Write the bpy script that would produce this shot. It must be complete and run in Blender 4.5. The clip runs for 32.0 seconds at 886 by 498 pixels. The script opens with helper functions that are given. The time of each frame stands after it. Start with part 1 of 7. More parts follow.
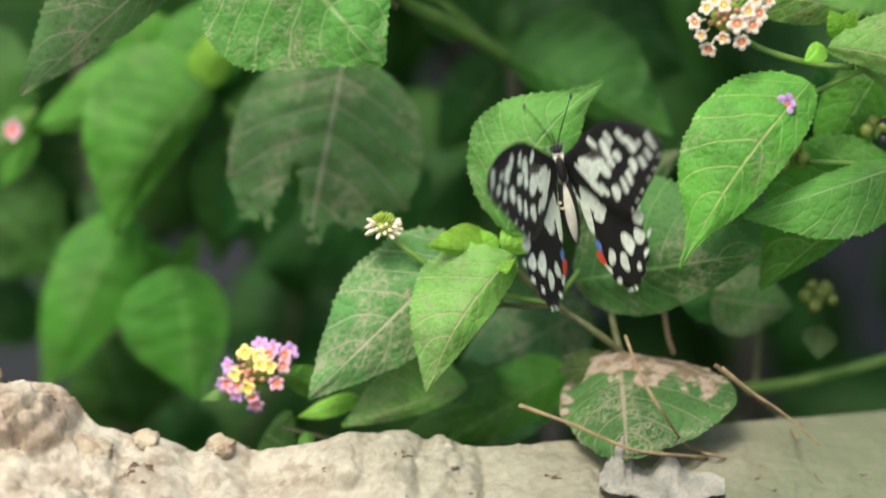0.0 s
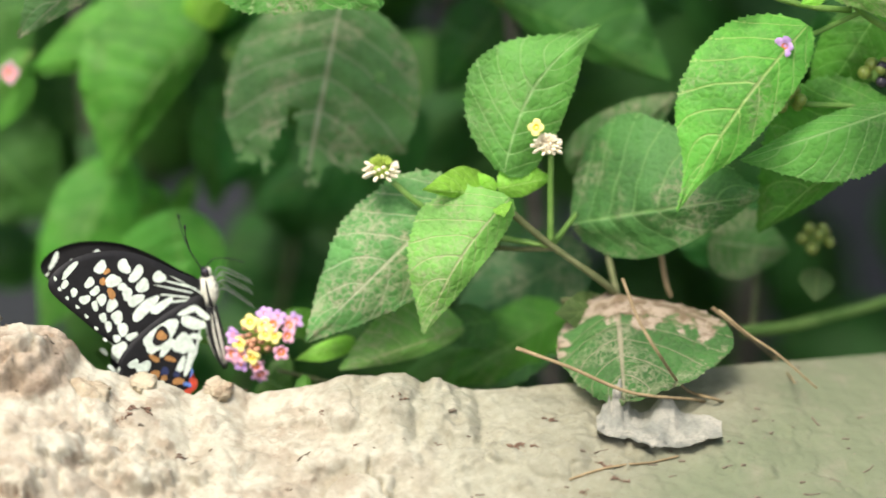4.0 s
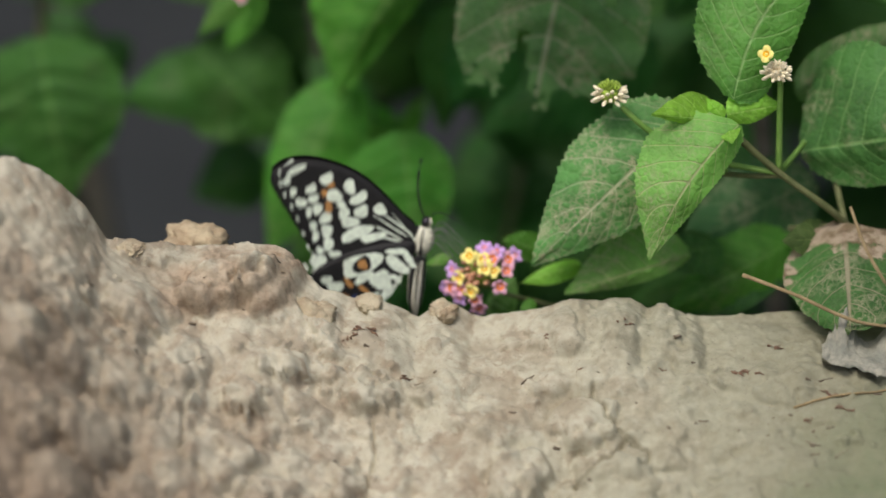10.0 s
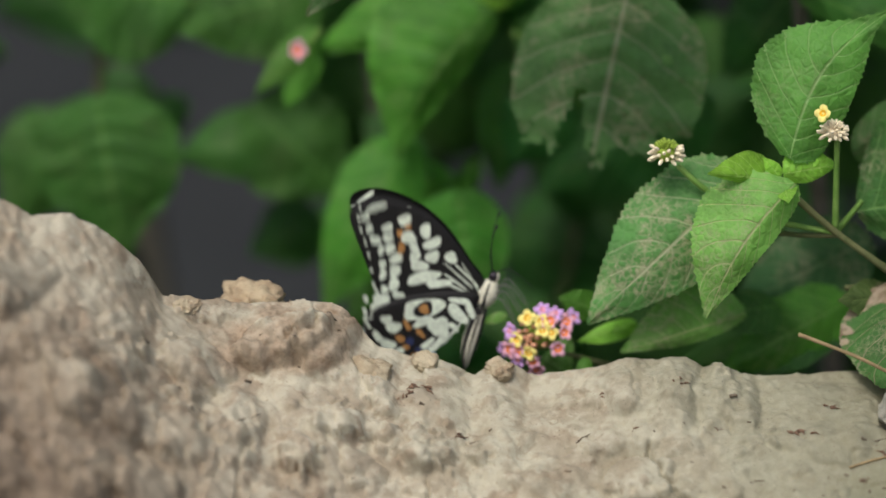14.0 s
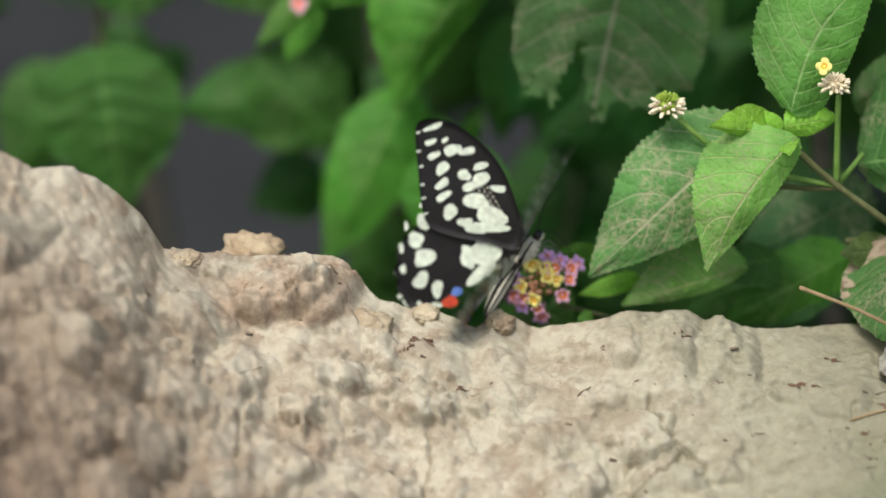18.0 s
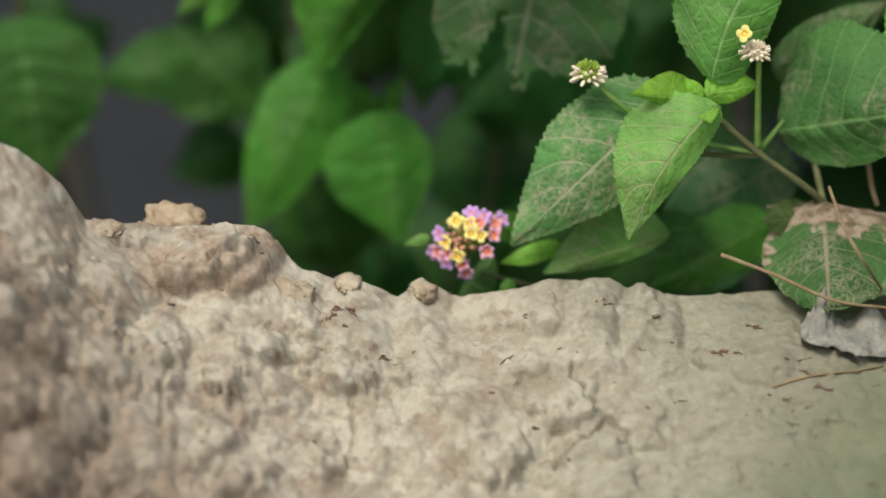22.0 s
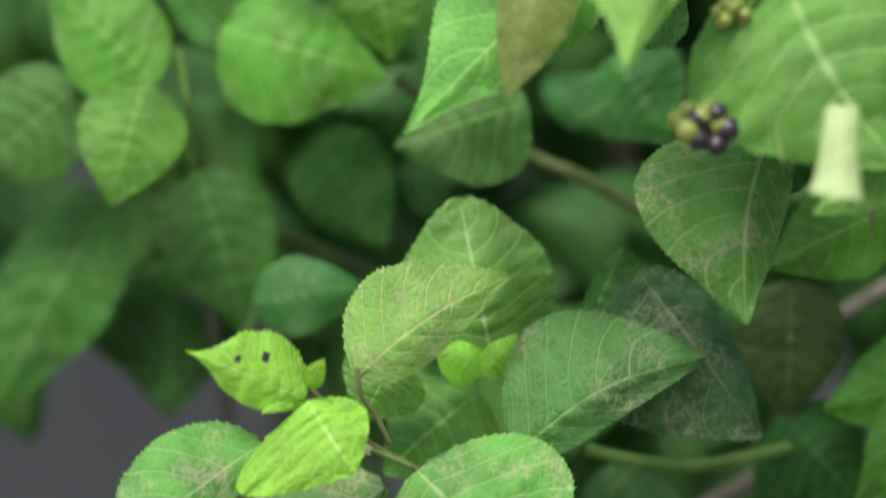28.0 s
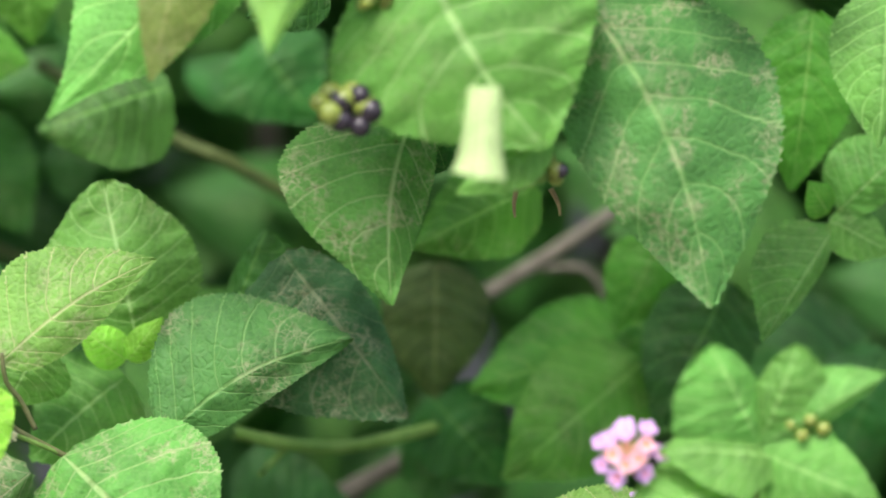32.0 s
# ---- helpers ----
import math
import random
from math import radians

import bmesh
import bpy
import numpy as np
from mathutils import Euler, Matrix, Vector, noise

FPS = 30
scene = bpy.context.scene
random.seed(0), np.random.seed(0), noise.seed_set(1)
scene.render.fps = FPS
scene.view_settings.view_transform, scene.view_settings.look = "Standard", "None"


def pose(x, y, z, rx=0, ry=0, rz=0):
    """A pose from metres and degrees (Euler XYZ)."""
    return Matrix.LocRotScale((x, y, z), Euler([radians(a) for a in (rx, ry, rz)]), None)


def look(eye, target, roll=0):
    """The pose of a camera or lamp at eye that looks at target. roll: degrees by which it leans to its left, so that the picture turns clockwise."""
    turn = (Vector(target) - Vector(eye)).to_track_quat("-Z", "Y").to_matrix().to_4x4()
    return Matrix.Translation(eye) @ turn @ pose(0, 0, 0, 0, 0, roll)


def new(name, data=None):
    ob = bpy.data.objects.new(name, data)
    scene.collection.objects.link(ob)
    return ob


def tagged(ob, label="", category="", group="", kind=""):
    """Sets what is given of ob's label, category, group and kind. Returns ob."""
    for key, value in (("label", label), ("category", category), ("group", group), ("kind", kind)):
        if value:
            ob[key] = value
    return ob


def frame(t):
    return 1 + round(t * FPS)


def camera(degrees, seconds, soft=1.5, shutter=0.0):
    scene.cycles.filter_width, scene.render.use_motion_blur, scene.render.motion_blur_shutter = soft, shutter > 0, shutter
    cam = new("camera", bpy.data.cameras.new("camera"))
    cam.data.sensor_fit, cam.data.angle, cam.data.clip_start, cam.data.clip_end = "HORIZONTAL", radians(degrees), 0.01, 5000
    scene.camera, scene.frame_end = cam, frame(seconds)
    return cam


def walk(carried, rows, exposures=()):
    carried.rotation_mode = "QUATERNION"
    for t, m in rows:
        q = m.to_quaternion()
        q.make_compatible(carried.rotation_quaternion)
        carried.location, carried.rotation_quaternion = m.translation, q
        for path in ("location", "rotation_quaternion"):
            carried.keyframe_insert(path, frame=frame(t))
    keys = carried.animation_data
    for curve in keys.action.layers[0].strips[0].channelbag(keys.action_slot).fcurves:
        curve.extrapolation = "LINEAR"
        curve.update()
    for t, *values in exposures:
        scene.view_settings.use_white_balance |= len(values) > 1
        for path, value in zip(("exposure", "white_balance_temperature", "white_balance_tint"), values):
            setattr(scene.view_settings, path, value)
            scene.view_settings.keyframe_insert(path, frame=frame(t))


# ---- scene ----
import collections
import functools

from mathutils.bvhtree import BVHTree

# ---- the camera: a hand-held long lens that pans from one place ----
cam = camera(12, 32.0, 1.6, 0.5)
cam.data.dof.use_dof = True
cam.data.dof.focus_distance = 1.18
cam.data.dof.aperture_fstop = 4.0
EYE = (0.0, -1.16, 0.90)
PATH = [
    (0, look(EYE, (0.0172, 0.0000, 0.5933))),
    (0.5, look(EYE, (0.0300, 0.0000, 0.6055))),
    (1, look(EYE, (0.0401, 0.0000, 0.6106))),
    (1.5, look(EYE, (0.0493, 0.0000, 0.6100))),
    (2, look(EYE, (0.0490, 0.0000, 0.6046))),
    (2.5, look(EYE, (0.0428, 0.0000, 0.5940))),
    (4.5, look(EYE, (-0.0018, 0.0000, 0.5753))),
    (5, look(EYE, (-0.0279, 0.0000, 0.5737))),
    (5.5, look(EYE, (-0.0409, 0.0000, 0.5629))),
    (6, look(EYE, (-0.0462, 0.0000, 0.5524))),
    (6.5, look(EYE, (-0.0509, 0.0000, 0.5504))),
    (7, look(EYE, (-0.0509, 0.0000, 0.5517))),
    (7.5, look(EYE, (-0.0483, 0.0000, 0.5481))),
    (8, look(EYE, (-0.0454, 0.0000, 0.5443))),
    (8.5, look(EYE, (-0.0462, 0.0000, 0.5421))),
    (9, look(EYE, (-0.0477, 0.0000, 0.5451))),
    (9.5, look(EYE, (-0.0497, 0.0000, 0.5507))),
    (10, look(EYE, (-0.0470, 0.0000, 0.5535))),
    (10.5, look(EYE, (-0.0434, 0.0000, 0.5508))),
    (11, look(EYE, (-0.0451, 0.0000, 0.5463))),
    (11.5, look(EYE, (-0.0538, 0.0000, 0.5374))),
    (12, look(EYE, (-0.0574, 0.0000, 0.5342))),
    (12.5, look(EYE, (-0.0618, 0.0000, 0.5443))),
    (13, look(EYE, (-0.0650, 0.0000, 0.5632))),
    (13.5, look(EYE, (-0.0632, 0.0000, 0.5711))),
    (15.5, look(EYE, (-0.0630, 0.0000, 0.5682))),
    (16, look(EYE, (-0.0669, 0.0000, 0.5751))),
    (16.5, look(EYE, (-0.0676, 0.0000, 0.5778))),
    (17, look(EYE, (-0.0670, 0.0000, 0.5722))),
    (17.5, look(EYE, (-0.0656, 0.0000, 0.5602))),
    (18, look(EYE, (-0.0634, 0.0000, 0.5566))),
    (18.5, look(EYE, (-0.0608, 0.0000, 0.5567))),
    (19, look(EYE, (-0.0582, 0.0000, 0.5558))),
    (19.5, look(EYE, (-0.0570, 0.0000, 0.5494))),
    (20, look(EYE, (-0.0547, 0.0000, 0.5450))),
    (20.5, look(EYE, (-0.0520, 0.0000, 0.5461))),
    (21, look(EYE, (-0.0511, 0.0000, 0.5478))),
    (21.5, look(EYE, (-0.0469, 0.0000, 0.5494))),
    (22, look(EYE, (-0.0409, 0.0000, 0.5476))),
    (22.5, look(EYE, (-0.0385, 0.0000, 0.5406))),
    (23, look(EYE, (-0.0368, 0.0000, 0.5385))),
    (23.5, look(EYE, (-0.0423, 0.0000, 0.5605))),
    (24, look(EYE, (-0.0432, 0.0000, 0.5884))),
    (24.5, look(EYE, (-0.0401, 0.0000, 0.6146))),
    (25, look(EYE, (-0.0375, 0.0000, 0.6411))),
    (25.5, look(EYE, (-0.0315, 0.0000, 0.6600))),
    (27.5, look(EYE, (-0.0317, 0.0000, 0.7306))),
    (28, look(EYE, (-0.0317, 0.0000, 0.7520))),
    (28.5, look(EYE, (-0.0222, 0.0000, 0.7788))),
    (29, look(EYE, (0.0015, 0.0000, 0.7981))),
    (29.5, look(EYE, (0.0232, 0.0000, 0.8110))),
    (30, look(EYE, (0.0382, 0.0000, 0.8112))),
    (30.5, look(EYE, (0.0484, 0.0000, 0.7835))),
    (31, look(EYE, (0.0648, 0.0000, 0.7542))),
    (31.5, look(EYE, (0.0723, 0.0000, 0.7478))),
    (32, look(EYE, (0.0669, 0.0000, 0.7469))),
]

walk(cam, PATH, [(0, 0.82), (1, 1.0), (2, 1.2), (2.5, 1.2), (4.5, 0.97), (6, 0.6), (9, 0.2), (13, 0.05), (16, 0.3), (18, 0.45), (21, 0.25), (23, 0.12), (24, 0.03), (25, 0.35), (27.5, 0.82), (29, 1.1), (32, 1.3)])

# ---- world and light: bright overcast sky over an open yard ----
world = bpy.data.worlds.new("overcast_sky")
scene.world = world
world.use_nodes = True
wn = world.node_tree.nodes
sky = wn.new("ShaderNodeTexSky")
sky.sky_type, sky.sun_disc = "NISHITA", False
sky.sun_elevation, sky.sun_rotation = radians(55), radians(201)
sky.air_density, sky.dust_density, sky.ozone_density = 1.0, 4.0, 1.0
wn["Background"].inputs[1].default_value = 0.125
world.node_tree.links.new(sky.outputs[0], wn["Background"].inputs[0])
sun = new("sun", bpy.data.lights.new("sun", "SUN"))
sun.data.energy, sun.data.angle, sun.data.color = 1.9, radians(18), (1.0, 0.97, 0.92)
sun.matrix_world = look((-0.7, -1.8, 3.2), (0, 0, 0.5))


# ---- materials ----
class Nodes:
    """A short hand for building node trees."""

    def __init__(self, name):
        self.mat = bpy.data.materials.new(name)
        self.mat.use_nodes = True
        self.tree = self.mat.node_tree
        self.bsdf = self.tree.nodes["Principled BSDF"]
        self.out = self.tree.nodes["Material Output"]

    def add(self, kind, **settings):
        node = self.tree.nodes.new(kind)
        for key, value in settings.items():
            if key == "operation":
                node.operation = value
            elif key == "blend":
                node.blend_type = value
        return node

    def put(self, socket, value):
        if isinstance(value, bpy.types.NodeSocket):
            self.tree.links.new(value, socket)
        else:
            socket.default_value = value

    def math(self, operation, a, b=0.0, c=0.0):
        n = self.add("ShaderNodeMath", operation=operation)
        for s, v in zip(n.inputs, (a, b, c)):
            self.put(s, v)
        return n.outputs[0]

    def mix(self, fac, a, b, blend="MIX"):
        n = self.tree.nodes.new("ShaderNodeMix")
        n.data_type, n.blend_type = "RGBA", blend
        for i, v in ((0, fac), (6, a), (7, b)):
            self.put(n.inputs[i], (*v, 1.0) if isinstance(v, tuple) and len(v) == 3 else v)
        return n.outputs[2]

    def noise(self, vector, scale, detail=4.0, rough=0.55, distort=0.0):
        n = self.add("ShaderNodeTexNoise")
        self.put(n.inputs["Vector"], vector)
        for key, v in (("Scale", scale), ("Detail", detail), ("Roughness", rough), ("Distortion", distort)):
            n.inputs[key].default_value = v
        return n.outputs["Fac"]

    def step(self, value, low, high):
        n = self.add("ShaderNodeMapRange")
        n.interpolation_type = "SMOOTHSTEP"
        self.put(n.inputs[0], value)
        n.inputs[1].default_value, n.inputs[2].default_value = low, high
        return n.outputs[0]

    def coords(self, which):
        return self.add("ShaderNodeTexCoord").outputs[which]

    def shifted(self, vector, socket, amount):
        n = self.add("ShaderNodeVectorMath", operation="MULTIPLY_ADD")
        self.put(n.inputs[0], socket)
        n.inputs[1].default_value = (amount, amount * 1.7, amount * 0.6)
        self.put(n.inputs[2], vector)
        return n.outputs[0]

    def bump(self, height, strength, distance):
        n = self.add("ShaderNodeBump")
        n.inputs["Strength"].default_value, n.inputs["Distance"].default_value = strength, distance
        self.put(n.inputs["Height"], height)
        self.put(self.bsdf.inputs["Normal"], n.outputs[0])
        return n.outputs[0]

    def finish(self, colour, rough=0.6, spec=0.4):
        self.put(self.bsdf.inputs["Base Color"], (*colour, 1.0) if isinstance(colour, tuple) else colour)
        self.put(self.bsdf.inputs["Roughness"], rough)
        self.bsdf.inputs["Specular IOR Level"].default_value = spec
        return self.mat


def leaf_material(name, colour, vein, dust, shine=0.5, glow=0.3, spots=0.0, cover=0.47, dry=0.0):
    """A quilted leaf blade: veins by its own length and width, dusty scribbles and blotches, thin enough to let light through."""
    colour = (colour[0] * 0.98, colour[1] * 0.97, colour[2] * 1.05)
    n = Nodes(name)
    uv = n.add("ShaderNodeUVMap")
    uv.uv_map = "blade"
    split = n.add("ShaderNodeSeparateXYZ")
    n.put(split.inputs[0], uv.outputs[0])
    s = split.outputs[0]
    across = n.math("ABSOLUTE", n.math("MULTIPLY_ADD", split.outputs[1], 2.0, -1.0))
    rnd = n.add("ShaderNodeObjectInfo").outputs["Random"]
    place = n.shifted(n.coords("Object"), rnd, 3.0)
    fine, mid, coarse = n.noise(place, 900.0, 3.0), n.noise(place, 260.0, 4.0), n.noise(place, 55.0, 3.0)
    wob = n.math("MULTIPLY_ADD", coarse, 0.6, -0.3)
    phase = n.math("ADD", n.math("SUBTRACT", n.math("MULTIPLY", n.math("POWER", s, 0.85), 7.5), n.math("MULTIPLY", n.math("POWER", across, 1.3), 1.7)), wob)
    ridge = n.math("ABSOLUTE", n.math("MULTIPLY_ADD", n.math("FRACT", phase), 2.0, -1.0))
    side = n.step(ridge, 0.88, 0.985)
    rib = n.math("SUBTRACT", 1.0, n.step(across, 0.012, 0.045))
    net = n.add("ShaderNodeTexVoronoi")
    net.feature = "DISTANCE_TO_EDGE"
    n.put(net.inputs["Vector"], n.shifted(place, mid, 0.0035))
    net.inputs["Scale"].default_value = 330.0
    cell = n.step(net.outputs["Distance"], 0.0, 0.28)
    lace = n.math("SUBTRACT", 1.0, n.step(net.outputs["Distance"], 0.02, 0.10))
    veins = n.math("MAXIMUM", rib, n.math("MULTIPLY", side, 0.75))
    veins = n.math("MAXIMUM", veins, n.math("MULTIPLY", lace, 0.10))
    dark = tuple(c * 0.62 for c in colour)
    tone = n.mix(n.step(coarse, 0.35, 0.68), dark, colour)
    tone = n.mix(n.math("MULTIPLY", n.step(fine, 0.4, 0.75), 0.3), tone, tuple(c * 1.35 for c in colour))
    hue = n.add("ShaderNodeHueSaturation")
    n.put(hue.inputs["Hue"], n.math("MULTIPLY_ADD", rnd, 0.016, 0.496))
    n.put(hue.inputs["Value"], n.math("MULTIPLY_ADD", rnd, 0.30, 0.92))
    n.put(hue.inputs["Color"], tone)
    tone = n.mix(n.math("MULTIPLY", veins, 0.85), hue.outputs[0], vein)
    # leaf-miner trails and dried dust, thicker along the veins
    line = n.math("SUBTRACT", 1.0, n.step(n.math("ABSOLUTE", n.math("SUBTRACT", n.noise(place, 190.0, 6.0, 0.75, 0.4), 0.5)), 0.010, 0.055))
    line = n.math("MULTIPLY", line, n.step(n.noise(place, 520.0, 3.0), 0.38, 0.58))
    patch = n.step(n.noise(place, 75.0, 4.0), cover, cover + 0.15)
    film = n.math("MULTIPLY", n.math("MAXIMUM", n.math("MAXIMUM", n.math("MULTIPLY", line, 0.85), n.math("MULTIPLY", lace, 0.4)), n.math("MULTIPLY", n.math("MAXIMUM", veins, n.step(mid, 0.62, 0.70)), 0.5)), patch)
    tone = n.mix(n.math("MULTIPLY", film, dust), tone, (0.50, 0.43, 0.30))
    if spots:
        tone = n.mix(n.math("MULTIPLY", n.step(n.noise(place, 330.0, 2.0), 0.66, 0.72), spots), tone, (0.10, 0.05, 0.025))
    if dry:
        scorch = n.step(n.math("SUBTRACT", n.math("ADD", n.noise(place, 48.0, 5.0, 0.6), n.math("MULTIPLY", mid, 0.3)), n.math("MULTIPLY", s, 0.45)), 0.46, 0.52)
        tone = n.mix(n.math("MULTIPLY", scorch, dry), tone, n.mix(n.step(mid, 0.4, 0.6), (0.20, 0.135, 0.085), (0.40, 0.31, 0.23)))
    height = n.math("ADD", n.math("MULTIPLY", n.math("SUBTRACT", 1.0, n.math("MAXIMUM", rib, side)), 0.24), n.math("ADD", n.math("MULTIPLY", mid, 0.30), n.math("MULTIPLY", cell, 0.22)))
    bump = n.bump(height, 0.60, 0.0013)
    n.finish(tone, n.math("MULTIPLY_ADD", film, 0.3 * dust, shine + 0.06), 0.26)
    trans = n.add("ShaderNodeBsdfTranslucent")
    n.put(trans.inputs[0], n.mix(1.0, tone, (0.9, 1.0, 0.35), "MULTIPLY"))
    n.put(trans.inputs["Normal"], bump)
    both = n.add("ShaderNodeMixShader")
    both.inputs[0].default_value = glow
    n.put(both.inputs[1], n.bsdf.outputs[0])
    n.put(both.inputs[2], trans.outputs[0])
    n.put(n.out.inputs[0], both.outputs[0])
    return n.mat


def grainy(name, colour, second, scale, rough=0.7, bump=0.3, depth=0.0005, spec=0.3):
    """Two tones of one surface in coarse and fine grain, with relief."""
    n = Nodes(name)
    rnd = n.add("ShaderNodeObjectInfo").outputs["Random"]
    at = n.shifted(n.coords("Object"), rnd, 2.0)
    coarse, fine = n.noise(at, scale, 5.0), n.noise(at, scale * 7, 3.0)
    tone = n.mix(n.step(coarse, 0.35, 0.65), colour, second)
    tone = n.mix(n.math("MULTIPLY", n.step(fine, 0.45, 0.7), 0.35), tone, tuple(c * 0.6 for c in colour))
    n.bump(n.math("ADD", coarse, n.math("MULTIPLY", fine, 0.5)), bump, depth)
    return n.finish(tone, rough, spec)


def mud_material(name="dried_mud", ends=True, tint=(1.0, 1.0, 1.0)):
    """Sun-baked clay daub: tan crust with pale lime bloom, brown blotches and a green algae film on one end; shade low
    on the left and at the right end is put into the colour.
    """
    n = Nodes(name)
    at = n.add("ShaderNodeNewGeometry").outputs["Position"]
    big, mid, small, grit = n.noise(at, 22.0, 5.0), n.noise(at, 85.0, 6.0, 0.6), n.noise(at, 330.0, 5.0, 0.65), n.noise(at, 1300.0, 3.0)
    blot = n.noise(n.shifted(at, mid, 0.02), 120.0, 3.0)
    tone = n.mix(n.step(mid, 0.38, 0.60), (0.335, 0.288, 0.212), (0.465, 0.43, 0.33))
    tone = n.mix(n.math("MULTIPLY", n.step(small, 0.5, 0.72), 0.28), tone, (0.575, 0.535, 0.435))
    tone = n.mix(n.math("MULTIPLY", n.step(blot, 0.50, 0.66), 0.55), tone, (0.235, 0.165, 0.108))
    tone = n.mix(n.math("MULTIPLY", n.step(small, 0.46, 0.30), 0.16), tone, (0.17, 0.11, 0.07))
    if not ends:
        tone = n.mix(1.0, tone, tint, "MULTIPLY")
        n.bump(n.math("ADD", small, n.math("MULTIPLY", grit, 0.35)), 0.6, 0.0013)
        return n.finish(tone, 0.95, 0.15)
    split = n.add("ShaderNodeSeparateXYZ")
    n.put(split.inputs[0], at)
    far = n.math("ADD", n.math("POWER", n.math("MULTIPLY", n.math("ADD", split.outputs[0], 0.102), 42.0), 2.0), n.math("POWER", n.math("MULTIPLY", n.math("SUBTRACT", split.outputs[2], 0.5545), 105.0), 2.0))
    tone = n.mix(n.math("MULTIPLY", n.step(n.math("ADD", far, n.math("MULTIPLY_ADD", mid, 1.6, -0.8)), 1.1, 0.4), 0.6), tone, n.mix(n.step(small, 0.4, 0.6), (0.20, 0.135, 0.085), (0.36, 0.265, 0.185)))
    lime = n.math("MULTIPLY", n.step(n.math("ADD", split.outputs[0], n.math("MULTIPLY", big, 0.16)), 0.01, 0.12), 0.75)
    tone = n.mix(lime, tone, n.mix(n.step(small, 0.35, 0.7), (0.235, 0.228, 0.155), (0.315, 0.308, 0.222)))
    # right end mixed to a dark olive brown that stands for shade there
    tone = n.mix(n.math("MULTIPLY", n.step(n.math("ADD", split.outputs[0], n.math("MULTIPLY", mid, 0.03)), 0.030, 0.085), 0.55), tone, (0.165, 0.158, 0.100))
    # lower left face coloured darker, as shade where it curves under
    low_shade = n.math("MULTIPLY", n.step(n.math("ADD", n.math("SUBTRACT", n.math("MULTIPLY", n.math("SUBTRACT", 0.55, split.outputs[2]), 1.2), split.outputs[0]), n.math("MULTIPLY", big, 0.10)), 0.148, 0.235), 0.95)
    low_shade = n.math("MULTIPLY", low_shade, n.step(n.math("ADD", split.outputs[0], n.math("MULTIPLY", big, 0.3)), -0.45, -0.12))
    tone = n.mix(low_shade, tone, n.mix(n.step(small, 0.4, 0.65), (0.175, 0.132, 0.094), (0.26, 0.203, 0.146)))
    alga = n.math("MULTIPLY", n.step(n.math("SUBTRACT", n.math("ADD", n.math("MULTIPLY", big, 0.05), n.math("MULTIPLY", split.outputs[0], 0.8)), n.math("MULTIPLY", split.outputs[2], 1.4)), -0.662, -0.628), n.step(mid, 0.15, 0.55))
    alga = n.math("MULTIPLY", alga, n.step(n.math("ADD", split.outputs[0], n.math("MULTIPLY", big, 0.3)), 0.62, 0.36))
    tone = n.mix(n.math("MULTIPLY", alga, 0.85), tone, (0.135, 0.158, 0.088))
    tone = n.mix(n.math("MULTIPLY", n.step(grit, 0.62, 0.72), 0.5), tone, (0.12, 0.085, 0.06))
    n.bump(n.math("ADD", n.math("MULTIPLY", small, 1.0), n.math("MULTIPLY", grit, 0.35)), 0.20, 0.0009)
    return n.finish(tone, 0.95, 0.15)


def plain(name, colour, rough=0.5, spec=0.4, glow=0.0):
    """A small thing of one colour, mottled a little."""
    n = Nodes(name)
    at = n.coords("Object")
    tone = n.mix(n.step(n.noise(at, 700.0, 3.0), 0.3, 0.7), tuple(c * 0.82 for c in colour), tuple(min(1.0, c * 1.12) for c in colour))
    n.finish(tone, rough, spec)
    if glow:
        trans = n.add("ShaderNodeBsdfTranslucent")
        n.put(trans.inputs[0], tone)
        both = n.add("ShaderNodeMixShader")
        both.inputs[0].default_value = glow
        n.put(both.inputs[1], n.bsdf.outputs[0])
        n.put(both.inputs[2], trans.outputs[0])
        n.put(n.out.inputs[0], both.outputs[0])
    return n.mat


